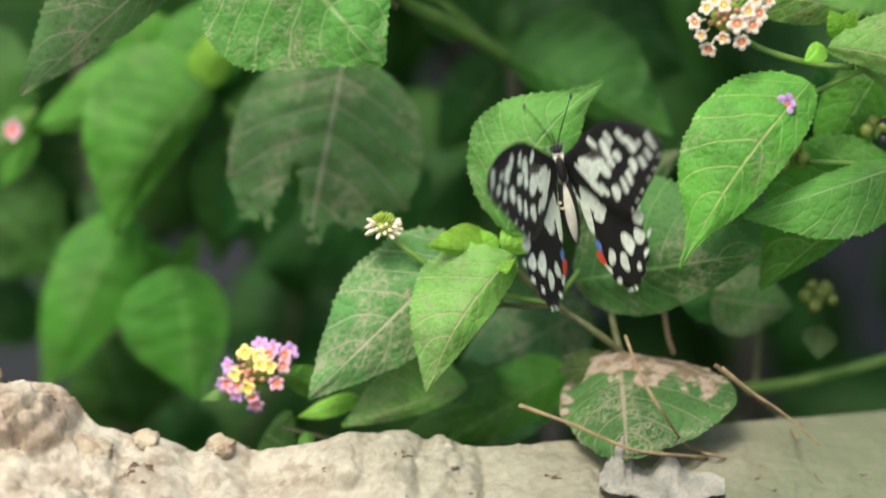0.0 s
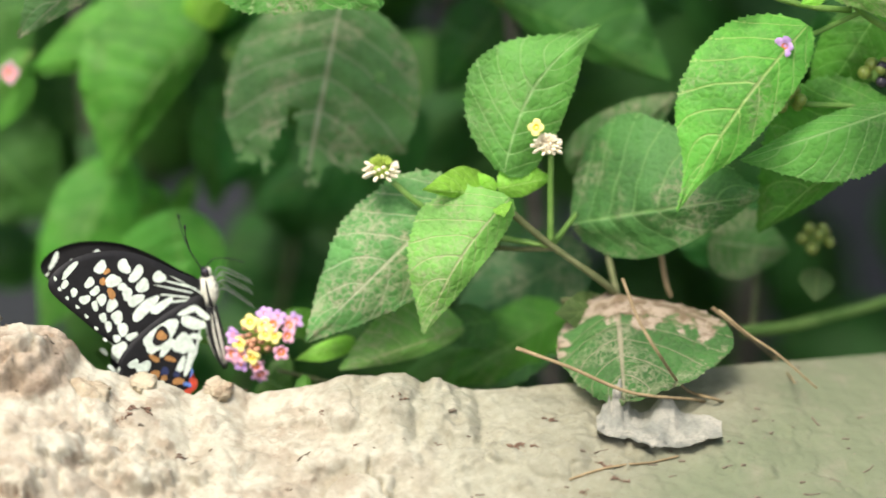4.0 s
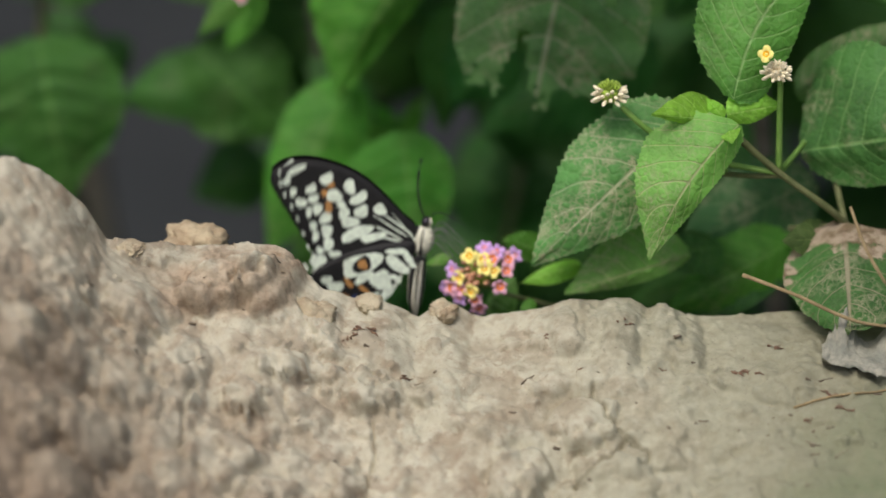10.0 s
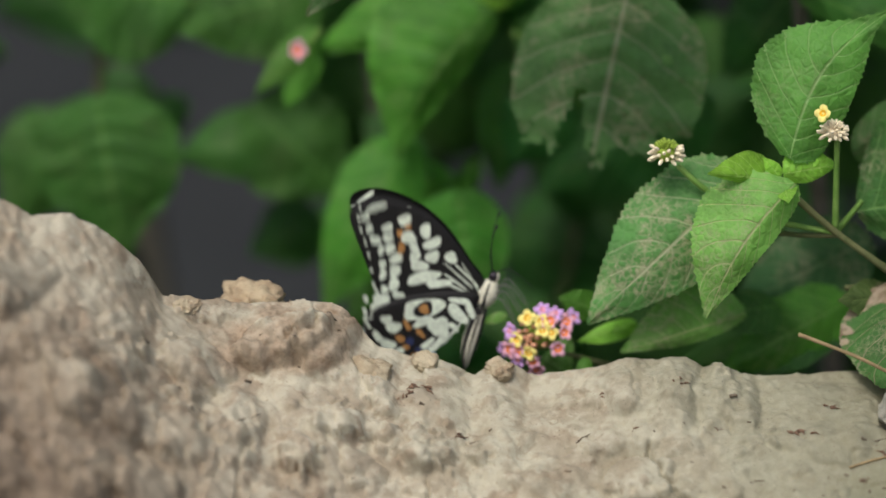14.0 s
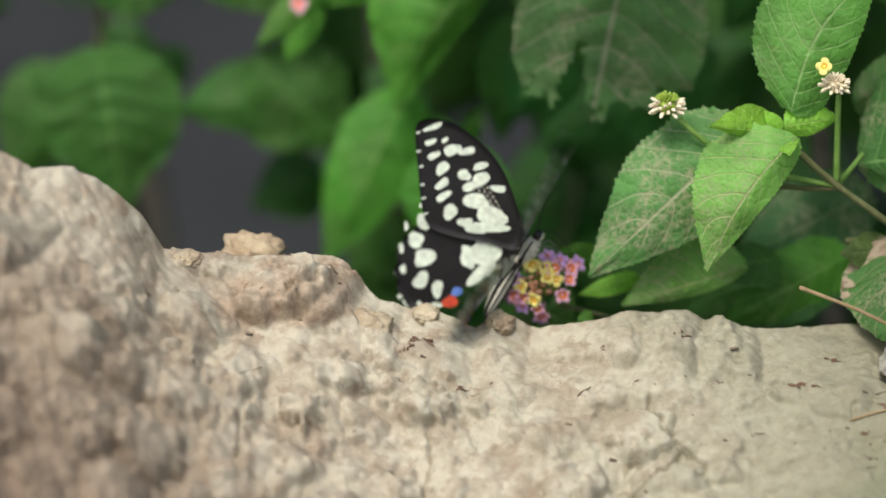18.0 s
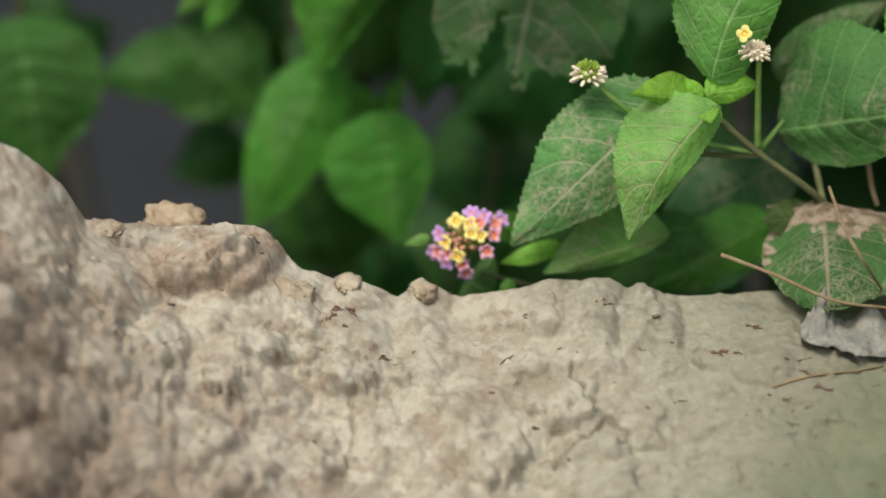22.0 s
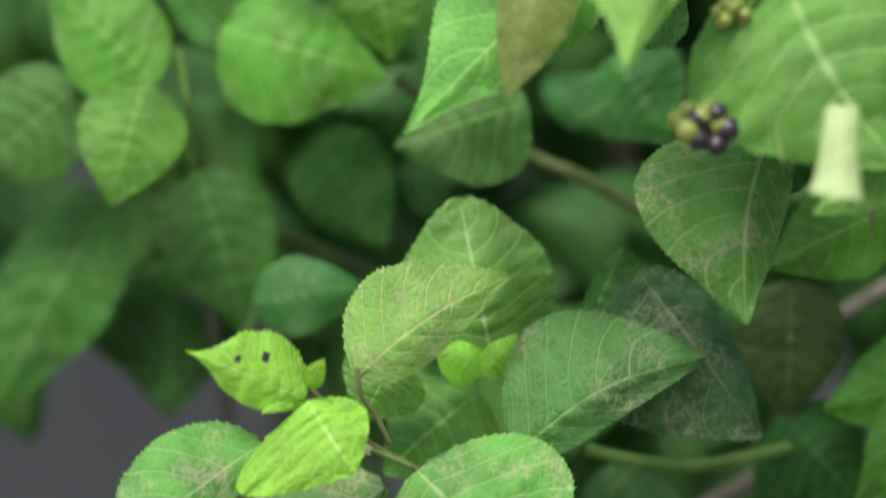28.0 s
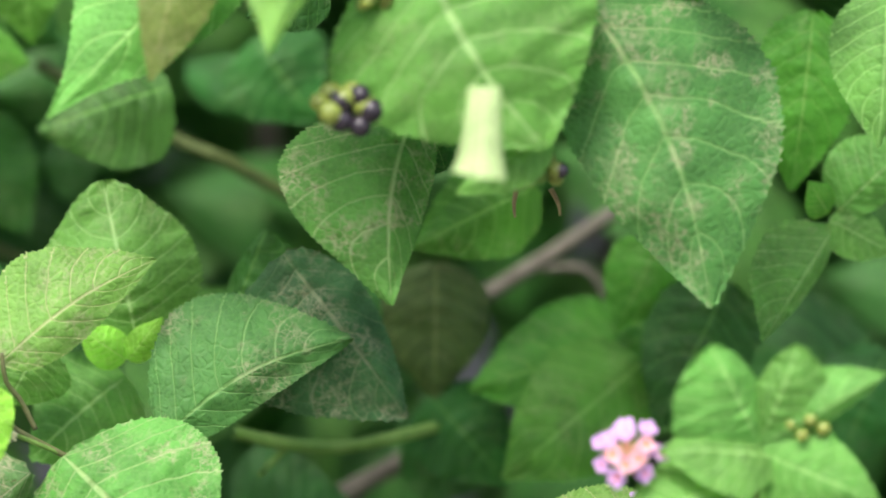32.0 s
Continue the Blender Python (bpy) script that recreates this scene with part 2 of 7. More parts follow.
LEAF = {
    "fresh": leaf_material("leaf_fresh", (0.165, 0.48, 0.060), (0.46, 0.62, 0.20), 0.5, 0.45, 0.42),
    "bright": leaf_material("leaf_bright", (0.23, 0.47, 0.085), (0.50, 0.54, 0.26), 0.5, 0.45, 0.42, 0.0, 0.44),
    "blotched": leaf_material("leaf_blotched", (0.092, 0.26, 0.056), (0.20, 0.38, 0.12), 0.6, 0.5, 0.34, 0.15, 0.46),
    "young": leaf_material("leaf_young", (0.34, 0.70, 0.07), (0.52, 0.78, 0.22), 0.04, 0.42, 0.46),
    "mid": leaf_material("leaf_mid", (0.110, 0.34, 0.034), (0.22, 0.46, 0.10), 0.2, 0.42, 0.40),
    "pale": leaf_material("leaf_pale", (0.155, 0.40, 0.065), (0.34, 0.55, 0.20), 0.2, 0.45, 0.42),
    # deep and dark: mid green darkened, with the bush's shade in the colour
    "deep": leaf_material("leaf_mid_shaded", (0.062, 0.188, 0.028), (0.14, 0.33, 0.07), 0.12, 0.45, 0.36),
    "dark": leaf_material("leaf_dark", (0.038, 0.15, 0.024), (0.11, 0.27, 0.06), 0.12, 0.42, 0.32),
    "dusty": leaf_material("leaf_dusty", (0.118, 0.285, 0.065), (0.40, 0.46, 0.27), 0.8, 0.55, 0.30, 0.0, 0.39),
    "specked": leaf_material("leaf_specked", (0.13, 0.36, 0.060), (0.33, 0.48, 0.19), 0.75, 0.5, 0.34, 0.3),
    # dusty green darkened, the shade of the leaves above put into its colour
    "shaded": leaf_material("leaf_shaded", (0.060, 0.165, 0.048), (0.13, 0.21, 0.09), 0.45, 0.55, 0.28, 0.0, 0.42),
    "lime": leaf_material("leaf_lime", (0.31, 0.64, 0.13), (0.42, 0.70, 0.24), 0.03, 0.42, 0.46),
    "torn": leaf_material("leaf_torn", (0.14, 0.31, 0.085), (0.36, 0.38, 0.24), 0.8, 0.55, 0.28, 0.6),
    "parched": leaf_material("leaf_parched", (0.058, 0.145, 0.030), (0.25, 0.22, 0.14), 0.45, 0.65, 0.22, 0.3, 0.47, 0.9),
    "mint": leaf_material("leaf_mint", (0.185, 0.46, 0.082), (0.42, 0.74, 0.24), 0.06, 0.45, 0.44),
    "olive": leaf_material("leaf_olive", (0.20, 0.27, 0.06), (0.34, 0.34, 0.14), 0.25, 0.5, 0.40),
    "withered": leaf_material("leaf_withered", (0.095, 0.16, 0.04), (0.20, 0.26, 0.09), 0.1, 0.55, 0.36),
    "cream": leaf_material("leaf_cream", (0.44, 0.58, 0.24), (0.55, 0.62, 0.34), 0.1, 0.55, 0.3),
}
MUD = mud_material()
CLOD = mud_material("mud_clod", False, (1.0, 0.87, 0.74))
CRUST = mud_material("pale_crust", False, (1.02, 0.95, 0.86))
# the green stem darkened for stems farther back, shade put into its colour
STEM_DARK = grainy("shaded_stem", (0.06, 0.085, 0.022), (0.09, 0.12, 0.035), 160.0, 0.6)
STEM = grainy("green_stem", (0.11, 0.22, 0.04), (0.17, 0.29, 0.065), 160.0, 0.6)
STEM_BROWN = grainy("brown_stem", (0.085, 0.10, 0.035), (0.135, 0.14, 0.06), 140.0, 0.7)
TWIG = grainy("dry_twig", (0.22, 0.16, 0.08), (0.32, 0.24, 0.125), 200.0, 0.8)
BARK = grainy("grey_bark", (0.085, 0.078, 0.06), (0.13, 0.12, 0.095), 120.0, 0.85, 0.5, 0.001)
EARTH = grainy("grey_earth", (0.06, 0.062, 0.062), (0.09, 0.09, 0.09), 9.0, 0.9, 0.4, 0.004)
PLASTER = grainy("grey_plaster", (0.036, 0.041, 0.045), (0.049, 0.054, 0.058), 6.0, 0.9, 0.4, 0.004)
CRUMB = grainy("brown_crumb", (0.13, 0.075, 0.05), (0.21, 0.13, 0.085), 500.0, 0.9)
LITTER = grainy("dark_litter", (0.11, 0.085, 0.06), (0.19, 0.15, 0.105), 500.0, 0.9)
HUSK = grainy("grey_husk", (0.21, 0.21, 0.17), (0.31, 0.295, 0.235), 130.0, 0.85, 0.9, 0.001)
PETAL_PINK = plain("petal_mauve", (0.66, 0.40, 0.76), 0.5, 0.2, 0.25)
PETAL_ROSE = plain("petal_rose", (0.80, 0.44, 0.56), 0.5, 0.2, 0.25)
PETAL_YELLOW = plain("petal_yellow", (0.90, 0.78, 0.25), 0.5, 0.2, 0.2)
PETAL_CREAM = plain("petal_cream", (0.84, 0.72, 0.60), 0.5, 0.2, 0.25)
PETAL_ORANGE = plain("petal_orange", (0.80, 0.22, 0.07), 0.5, 0.2, 0.2)
THROAT_ORANGE = plain("throat_orange", (0.78, 0.22, 0.06), 0.5, 0.2)
THROAT_YELLOW = plain("throat_yellow", (0.82, 0.42, 0.01), 0.5, 0.2)
BUD_PINK = plain("bud_salmon", (0.62, 0.33, 0.20), 0.5, 0.2)
BUD_CREAM = plain("bud_cream", (0.82, 0.72, 0.52), 0.5, 0.2)
BUD_GREEN = plain("bud_green", (0.30, 0.42, 0.06), 0.5, 0.3)
BERRY_GREEN = plain("berry_green", (0.22, 0.27, 0.05), 0.3, 0.5)
BERRY_DARK = plain("berry_black", (0.028, 0.022, 0.03), 0.25, 0.5)
WILTED = plain("wilted_purple", (0.14, 0.07, 0.08), 0.8, 0.2)
WING_BLACK = plain("wing_black", (0.012, 0.011, 0.011), 0.6, 0.25)
WING_CREAM = plain("wing_cream", (0.66, 0.73, 0.60), 0.65, 0.2)
WING_ORANGE = plain("wing_orange", (0.42, 0.21, 0.07), 0.65, 0.2)
WING_RED = plain("wing_red", (0.60, 0.08, 0.04), 0.6, 0.2)
WING_NAVY = plain("wing_navy", (0.03, 0.04, 0.10), 0.5, 0.3)
WING_BLUE = plain("wing_blue", (0.12, 0.22, 0.55), 0.5, 0.3)
BODY_CREAM = plain("body_cream", (0.60, 0.58, 0.46), 0.8, 0.15)
BODY_BLACK = plain("body_black", (0.014, 0.013, 0.012), 0.6, 0.3)
LEG_GREY = plain("leg_grey", (0.16, 0.17, 0.14), 0.6, 0.3)


# ---- building tools ----
def mesh_of(name, verts, faces, materials, smooth=True, slots=None):
    me = bpy.data.meshes.new(name)
    me.from_pydata([tuple(v) for v in verts], [], faces)
    for m in materials:
        me.materials.append(m)
    if slots:
        me.polygons.foreach_set("material_index", slots)
    me.polygons.foreach_set("use_smooth", [smooth] * len(me.polygons))
    me.update()
    return me


def part(name, me, parent, label=""):
    """Links a mesh as one part under a thing, or under a part of it."""
    ob = new(name, me)
    ob.parent = parent
    top = parent
    shift = Matrix()
    while top is not None:
        shift = Matrix.Translation(top.location) @ shift
        top = top.parent
    ob.matrix_parent_inverse = shift.inverted()
    return tagged(ob, label)


def thing(name, base, label, category, group=""):
    ob = new(name)
    ob.location = base
    ob.empty_display_size = 0.02
    return tagged(ob, label, category, group)


def tube(points, r0, r1, sides=8, steps=6):
    """A tapered tube along a smooth curve through the points."""
    p = [Vector(q) for q in points]
    line = []
    for i in range(len(p) - 1):
        a, b, c, d = p[max(i - 1, 0)], p[i], p[i + 1], p[min(i + 2, len(p) - 1)]
        for k in range(steps):
            t = k / steps
            line.append(0.5 * (2 * b + (c - a) * t + (2 * a - 5 * b + 4 * c - d) * t * t + (3 * b - a - 3 * c + d) * t ** 3))
    line.append(p[-1])
    verts, faces, n = [], [], len(line)
    side = None
    for i, q in enumerate(line):
        way = (line[min(i + 1, n - 1)] - line[max(i - 1, 0)]).normalized()
        side = (side - way * side.dot(way)).normalized() if side else way.orthogonal().normalized()
        up = way.cross(side)
        r = (r0 + (r1 - r0) * i / (n - 1)) * (1 + 0.10 * noise.noise(q * 120))
        for k in range(sides):
            a = 2 * math.pi * k / sides
            verts.append(q + r * (math.cos(a) * side + math.sin(a) * up))
    for i in range(n - 1):
        for k in range(sides):
            a, b = i * sides + k, i * sides + (k + 1) % sides
            faces.append((a, b, b + sides, a + sides))
    faces += [tuple(range(sides))[::-1], tuple(range((n - 1) * sides, n * sides))]
    return verts, faces


def stem(plant, name, material, r0, r1, *points):
    return part(name, mesh_of(name, *tube(points, r0, r1), [material]), plant)


def ball(centre, radii, rings=6, sides=10, rot=None, rough=0.0):
    """A rounded lump."""
    verts, faces, c = [], [], Vector(centre)
    for i in range(rings + 1):
        a = math.pi * i / rings
        for k in range(sides):
            b = 2 * math.pi * k / sides
            v = Vector((math.sin(a) * math.cos(b), math.sin(a) * math.sin(b), math.cos(a)))
            v *= 1 + rough * noise.noise(v * 2.3 + c * 90)
            v = Vector((v.x * radii[0], v.y * radii[1], v.z * radii[2]))
            verts.append(c + (rot @ v if rot else v))
    for i in range(rings):
        for k in range(sides):
            a, b = i * sides + k, i * sides + (k + 1) % sides
            faces.append((a, a + sides, b + sides, b))
    return verts, faces


def joined(*pieces):
    """Joins (verts, faces, slot) pieces into one list of verts, faces and slots."""
    verts, faces, slots = [], [], []
    for v, f, s in pieces:
        faces += [tuple(i + len(verts) for i in q) for q in f]
        verts += list(v)
        slots += [s] * len(f)
    return verts, faces, slots


def leaf(plant, kind, base, tip, width, roll=0.0, arch=0.07, side=0.0, fold=0.22, teeth=26, holes=(), label="", blunt=0.0, cols=10, skew=0.0, point=0.0):
    """A lantana leaf: an egg-shaped, scallop-edged, quilted blade that arches from its base to its tip; skew turns one half of it away, point draws its tip out."""
    base, tip = Vector(base), Vector(tip)
    axis = tip - base
    length = axis.length
    axis.normalize()
    out = Vector((0, -1, 0.28))
    out = (out - axis * out.dot(axis)).normalized()
    out.rotate(Matrix.Rotation(radians(roll), 3, axis))
    right = axis.cross(out)
    teeth = max(6, round(teeth * 0.85))
    rows = teeth * 4
    verts, faces, uv = [], [], []
    seed = base * 37
    full = width / 2 * (1 + abs(skew))
    shares = ((1 + skew) / (1 + abs(skew)), (1 - skew) / (1 + abs(skew)))
    for i in range(rows + 1):
        s = i / rows
        wave = max(0.0, math.sin(math.pi * (s + 0.003) ** (0.70 + 0.06 * blunt)))
        f = wave ** (0.72 if s < 0.37 else 0.86 - 0.28 * blunt) * (1 - 0.25 * (1 - blunt) * s ** 5) + 0.010
        late = min(1.0, max(0.0, (s - 0.62) / 0.30))
        f *= 1 - 0.62 * point * late * late * (3 - 2 * late)
        half = full * f * (1 + 0.06 * noise.noise(seed + Vector((s * 5, 0, 0))))
        crest = 0.75 + 0.5 * noise.noise(seed + Vector((s * 19, 7, 1)))
        tooth = (abs(math.sin(math.pi * s * teeth)) - 0.5) * min(0.16 * width, 1.75 * length / teeth) * crest
        mid = base + axis * length * s + out * (length * arch * math.sin(math.pi * s)) + right * (side * length * math.sin(math.pi * s))
        for k in range(cols + 1):
            v = 2 * k / cols - 1
            share = shares[0 if v < 0 else 1]
            reach = half * v * share
            along = 0.0
            if k in (0, cols):
                reach += math.copysign(tooth * min(1, f + 0.25) * max(share, 0.5), v)
                along = 0.30 * tooth
            quilt = 0.5 + 0.5 * math.cos(2 * math.pi * (7.5 * s ** 0.85 - 1.7 * abs(v) ** 1.3 + 0.5))
            lift = 0.040 * width * quilt * (1 - v * v) * min(1, 4 * s) * (1 - s) - fold * half * share * abs(v) ** 1.5
            lift -= 0.14 * half * abs(v) * math.sqrt(max(0.0, 1 - share * share))
            lift += 0.05 * width * noise.noise(seed + Vector((s * 3, v * 1.3, 0.3))) + 0.035 * width * abs(v) * noise.noise(seed + Vector((s * 11, v * 2, 4.3)))
            verts.append(mid + right * reach + axis * along + out * lift)
            uv.append((s, 0.5 + 0.5 * v))
    for i in range(rows):
        for k in range(cols):
            s, v = (i + 0.5) / rows, 2 * (k + 0.5) / cols - 1
            if any((s - hs) ** 2 * (length / width * 2) ** 2 + (v - hv) ** 2 < (hr * (1 + 0.5 * noise.noise(Vector((s * 20, v * 9, 1))))) ** 2 for hs, hv, hr in holes):
                continue
            a = i * (cols + 1) + k
            faces.append((a, a + 1, a + cols + 2, a + cols + 1))
    if holes:
        ends = collections.defaultdict(list)
        for f in faces:
            for i in f:
                ends[i].append(f)
        stack, seen = [faces[0]], {faces[0]}
        while stack:
            for i in stack.pop():
                for f in ends[i]:
                    if f not in seen:
                        seen.add(f)
                        stack.append(f)
        faces = [f for f in faces if f in seen]
    me = mesh_of("leaf", verts, faces, [LEAF[kind]])
    layer = me.uv_layers.new(name="blade")
    flat = np.array([uv[i] for p in me.polygons for i in p.vertices], "f").ravel()
    layer.data.foreach_set("uv", flat)
    return part("leaf", me, plant, label)


def leaf_curl(plant, top, foot, r0, r1):
    """The rolled-back end of a leaf that shows its pale underside: a flaring half tube."""
    top, foot = Vector(top), Vector(foot)
    rows, cols, verts, faces, uv = 16, 14, [], [], []
    for i in range(rows + 1):
        s = i / rows
        r = r0 + (r1 - r0) * (0.35 * s + 0.65 * s ** 3)
        for k in range(cols + 1):
            a = radians(-105 + 210 * k / cols)
            dip = 0.22 * r * (1 - math.cos(a)) * s - 0.35 * r * max(0.0, math.sin(-a)) * s ** 4
            verts.append(top.lerp(foot, s) + Vector((r * math.sin(a), -r * (0.75 * math.cos(a) - 0.3), -dip + 0.05 * r * noise.noise(Vector((s * 4, a, 2))))))
            uv.append((0.15 + 0.7 * s, 0.1 + 0.8 * k / cols))
    for i in range(rows):
        for k in range(cols):
            q = i * (cols + 1) + k
            faces.append((q, q + 1, q + cols + 2, q + cols + 1))
    me = mesh_of("leaf", verts, faces, [LEAF["cream"]])
    layer = me.uv_layers.new(name="blade")
    layer.data.foreach_set("uv", np.array([uv[i] for p in me.polygons for i in p.vertices], "f").ravel())
    return part("leaf", me, plant, "pale underside of a leaf rolled back at its tip")


def floret_mesh(name, petal, throat, size, lobes=5, seed=0, wide=0.34):
    """One small trumpet of a lantana head: lobed face, coloured throat and a thin tube behind; it opens towards +z."""
    rng = random.Random(seed)
    n = lobes * 8
    verts, faces, slots = [Vector((0, 0, -0.10 * size))], [], []
    rings = ((0.16, -0.06, 1), (wide, 0.0, 1), (0.60, 0.05, 0), (0.82, 0.07, 0), (1.0, 0.02, 0))
    lob = [1 + rng.uniform(-0.14, 0.14) for _ in range(lobes)]
    for r, z, _ in rings:
        for k in range(n):
            a = 2 * math.pi * k / n
            wave = abs(math.cos(lobes * a / 2))
            deep = 0.34 * max(0, (r - 0.3) / 0.7)
            rr = 0.5 * size * r * (1 - deep + deep * wave ** 0.6) * (1 + (lob[int((a / (2 * math.pi) * lobes + 0.5)) % lobes] - 1) * r)
            verts.append(Vector((rr * math.cos(a), rr * math.sin(a), z * size + 0.05 * size * r * r * math.cos(lobes * a))))
    for k in range(n):
        faces.append((0, 1 + k, 1 + (k + 1) % n))
        slots.append(1)
    for i in range(len(rings) - 1):
        for k in range(n):
            a, b = 1 + i * n + k, 1 + i * n + (k + 1) % n
            faces.append((a, a + n, b + n, b))
            slots.append(1 if rings[i + 1][2] else 0)
    tv, tf = tube([(0, 0, -0.05 * size), (0.02 * size, 0, -0.6 * size), (0, 0.02 * size, -1.15 * size)], 0.10 * size, 0.07 * size, 6, 3)
    faces += [tuple(i + len(verts) for i in q) for q in tf]
    slots += [0] * len(tf)
    return mesh_of(name, verts + tv, faces, [petal, throat], True, slots)


FLORETS = {
    "mauve": floret_mesh("floret_mauve", PETAL_PINK, THROAT_ORANGE, 0.0058, 5, 1, 0.30),
    "rose": floret_mesh("floret_rose", PETAL_ROSE, THROAT_ORANGE, 0.0056, 5, 2, 0.50),
    "yellow": floret_mesh("floret_yellow", PETAL_YELLOW, THROAT_YELLOW, 0.0056, 4, 3, 0.38),
    "cream": floret_mesh("floret_cream", PETAL_CREAM, THROAT_YELLOW, 0.0056, 5, 4, 0.44),
    "blush": floret_mesh("floret_blush", PETAL_CREAM, THROAT_ORANGE, 0.0058, 5, 5, 0.46),
    "orange": floret_mesh("floret_orange", PETAL_ORANGE, THROAT_ORANGE, 0.0052, 5, 6),
}


def flower_head(plant, centre, facing, size, outer, inner, buds, count=24, seed=0, label="", layout=()):
    """A domed lantana head: a core of small buds, a green cup, and a floret on each tube."""
    rng = random.Random(seed)
    c, way = Vector(centre), Vector(facing).normalized()
    rot = way.to_track_quat("Z", "Y").to_matrix()
    r = size / 2
    pieces = [(*ball((0, 0, -0.1 * r), (0.42 * r, 0.42 * r, 0.36 * r), 6, 10), 1)]
    for i in range(16):
        a, e = i * 2.4, 0.10 + 0.85 * (i / 16)
        p = Vector((math.sin(e) * math.cos(a), math.sin(e) * math.sin(a), math.cos(e))) * 0.62 * r
        pieces.append((*ball(p, (0.085 * r, 0.085 * r, 0.14 * r), 4, 6), 0))
    for i in range(7):
        a = i * 0.9
        p = Vector((0.3 * r * math.cos(a), 0.3 * r * math.sin(a), -0.3 * r))
        pieces.append((*tube([p * 0.4, p, p * 1.9 + Vector((0, 0, -0.12 * r))], 0.07 * r, 0.015 * r, 5, 3), 1))
    v, f, s = joined(*pieces)
    head = part("flower_head", mesh_of("flower_head", [rot @ Vector(q) for q in v], f, [buds, BUD_GREEN], True, s), plant, label)
    head.matrix_basis = Matrix.Translation(c)
    for kind, x, z in layout:
        d = Vector((x, 0, z)) * 0.00088 / r
        d.y = -math.sqrt(max(0.05, 1.15 - d.length_squared)) * 0.8
        ob = new("floret", FLORETS[kind])
        ob.parent = head
        turn = (d + Vector((-0.15, -0.75, 0.10))).to_track_quat("Z", "Y").to_matrix().to_4x4()
        ob.matrix_basis = Matrix.Translation(d * r) @ turn @ Matrix.Rotation(rng.uniform(0, 6), 4, "Z") @ Matrix.Scale(rng.uniform(0.80, 0.97), 4)
    if layout:
        return head
    for i in range(count):
        ring = 0 if i < round(count * 0.55) else 1
        rim = round(count * 0.55)
        a = (i / rim if ring == 0 else (i - rim) / (count - rim) + 0.07) * 2 * math.pi + rng.uniform(-0.15, 0.15)
        e = rng.uniform(1.05, 1.35) if ring == 0 else rng.uniform(0.5, 0.8)
        d = Vector((math.sin(e) * math.cos(a), math.sin(e) * math.sin(a), math.cos(e) * 0.9))
        p = d * r * rng.uniform(0.82, 1.0)
        ob = new("floret", FLORETS[rng.choice(outer if ring == 0 else inner)])
        ob.parent = head
        turn = (rot @ (d + Vector((0, 0, 0.9)))).to_track_quat("Z", "Y").to_matrix().to_4x4()
        k = rng.uniform(1.05, 1.25) * size / 0.022
        ob.matrix_basis = Matrix.Translation(rot @ p) @ turn @ Matrix.Rotation(rng.uniform(0, 6), 4, "Z") @ Matrix.Scale(k, 4)
    return head


def berry_bunch(plant, centre, size, green, dark, seed=0, label=""):
    """A bunch of round lantana fruit on a short stalk."""
    rng = random.Random(seed)
    head = part("fruit_stalk", mesh_of("fruit_stalk", *ball((0, 0, 0), (size * 0.22,) * 3, 6, 8), [STEM]), plant, label)
    head.matrix_basis = Matrix.Translation(centre)
    for i in range(green + dark):
        a, e = i * 2.4, 0.4 + 2.1 * i / (green + dark)
        ob = new("berry", BERRY[1 if i >= green else 0])
        ob.parent = head
        d = Vector((math.sin(e) * math.cos(a), -0.25 + math.sin(e) * math.sin(a) * 0.8, math.cos(e) * 0.8))
        if i >= green:
            turn = 2 * math.pi * (i - green) / dark
            d = Vector((0.45 + 0.6 * math.cos(turn), -0.75, 0.15 + 0.6 * math.sin(turn)))
        ob.matrix_basis = Matrix.Translation(d * size * 0.36) @ Matrix.Scale(size * rng.uniform(0.13, 0.175) / 0.0025, 4)
    return head


BERRY = [mesh_of("berry", *ball((0, 0, 0), (0.0025, 0.0025, 0.0025), 7, 10), [m]) for m in (BERRY_GREEN, BERRY_DARK)]


def bud_knot(plant, centre, size, petal, top, seed=0, label=""):
    """A half-open head: a tight green crown with a skirt of small pale buds."""
    rng = random.Random(seed)
    c = Vector(centre)
    pieces = [(*ball((0, 0, 0), (0.28 * size, 0.28 * size, 0.24 * size), 6, 10, None, 0.2), 1)]
    for i in range(34):
        a, rise = i * 2.4, -0.5 + 1.0 * ((i * 11) % 17) / 16
        way = Vector((math.cos(a), math.sin(a), rise)).normalized()
        p = way * size * rng.uniform(0.34, 0.46)
        turn = way.to_track_quat("Z", "Y").to_matrix()
        pieces.append((*ball(p, (0.062 * size, 0.058 * size, rng.uniform(0.10, 0.15) * size), 5, 7, turn), 0))
    for i in range(40):
        a, k = i * 2.4, 0.05 + 0.26 * (i / 40) ** 0.5
        way = Vector((1.6 * k * math.cos(a), 1.6 * k * math.sin(a), 0.62 - 0.8 * k)).normalized()
        turn = way.to_track_quat("Z", "Y").to_matrix()
        pieces.append((*ball(way * size * 0.34, (0.036 * size, 0.036 * size, rng.uniform(0.08, 0.13) * size), 4, 6, turn), 1))
    v, f, s = joined(*pieces)
    ob = part("flower_bud", mesh_of("flower_bud", v, f, [petal, top], True, s), plant, label)
    ob.matrix_basis = Matrix.Translation(c)
    return ob


def lone_floret(plant, kind, place, facing, size):
    """A single floret that stands apart from its head."""
    ob = part("floret", FLORETS[kind], plant)
    turn = Vector(facing).to_track_quat("Z", "Y").to_matrix().to_4x4()
    ob.matrix_basis = Matrix.Translation(place) @ turn @ Matrix.Scale(size, 4)
    return ob


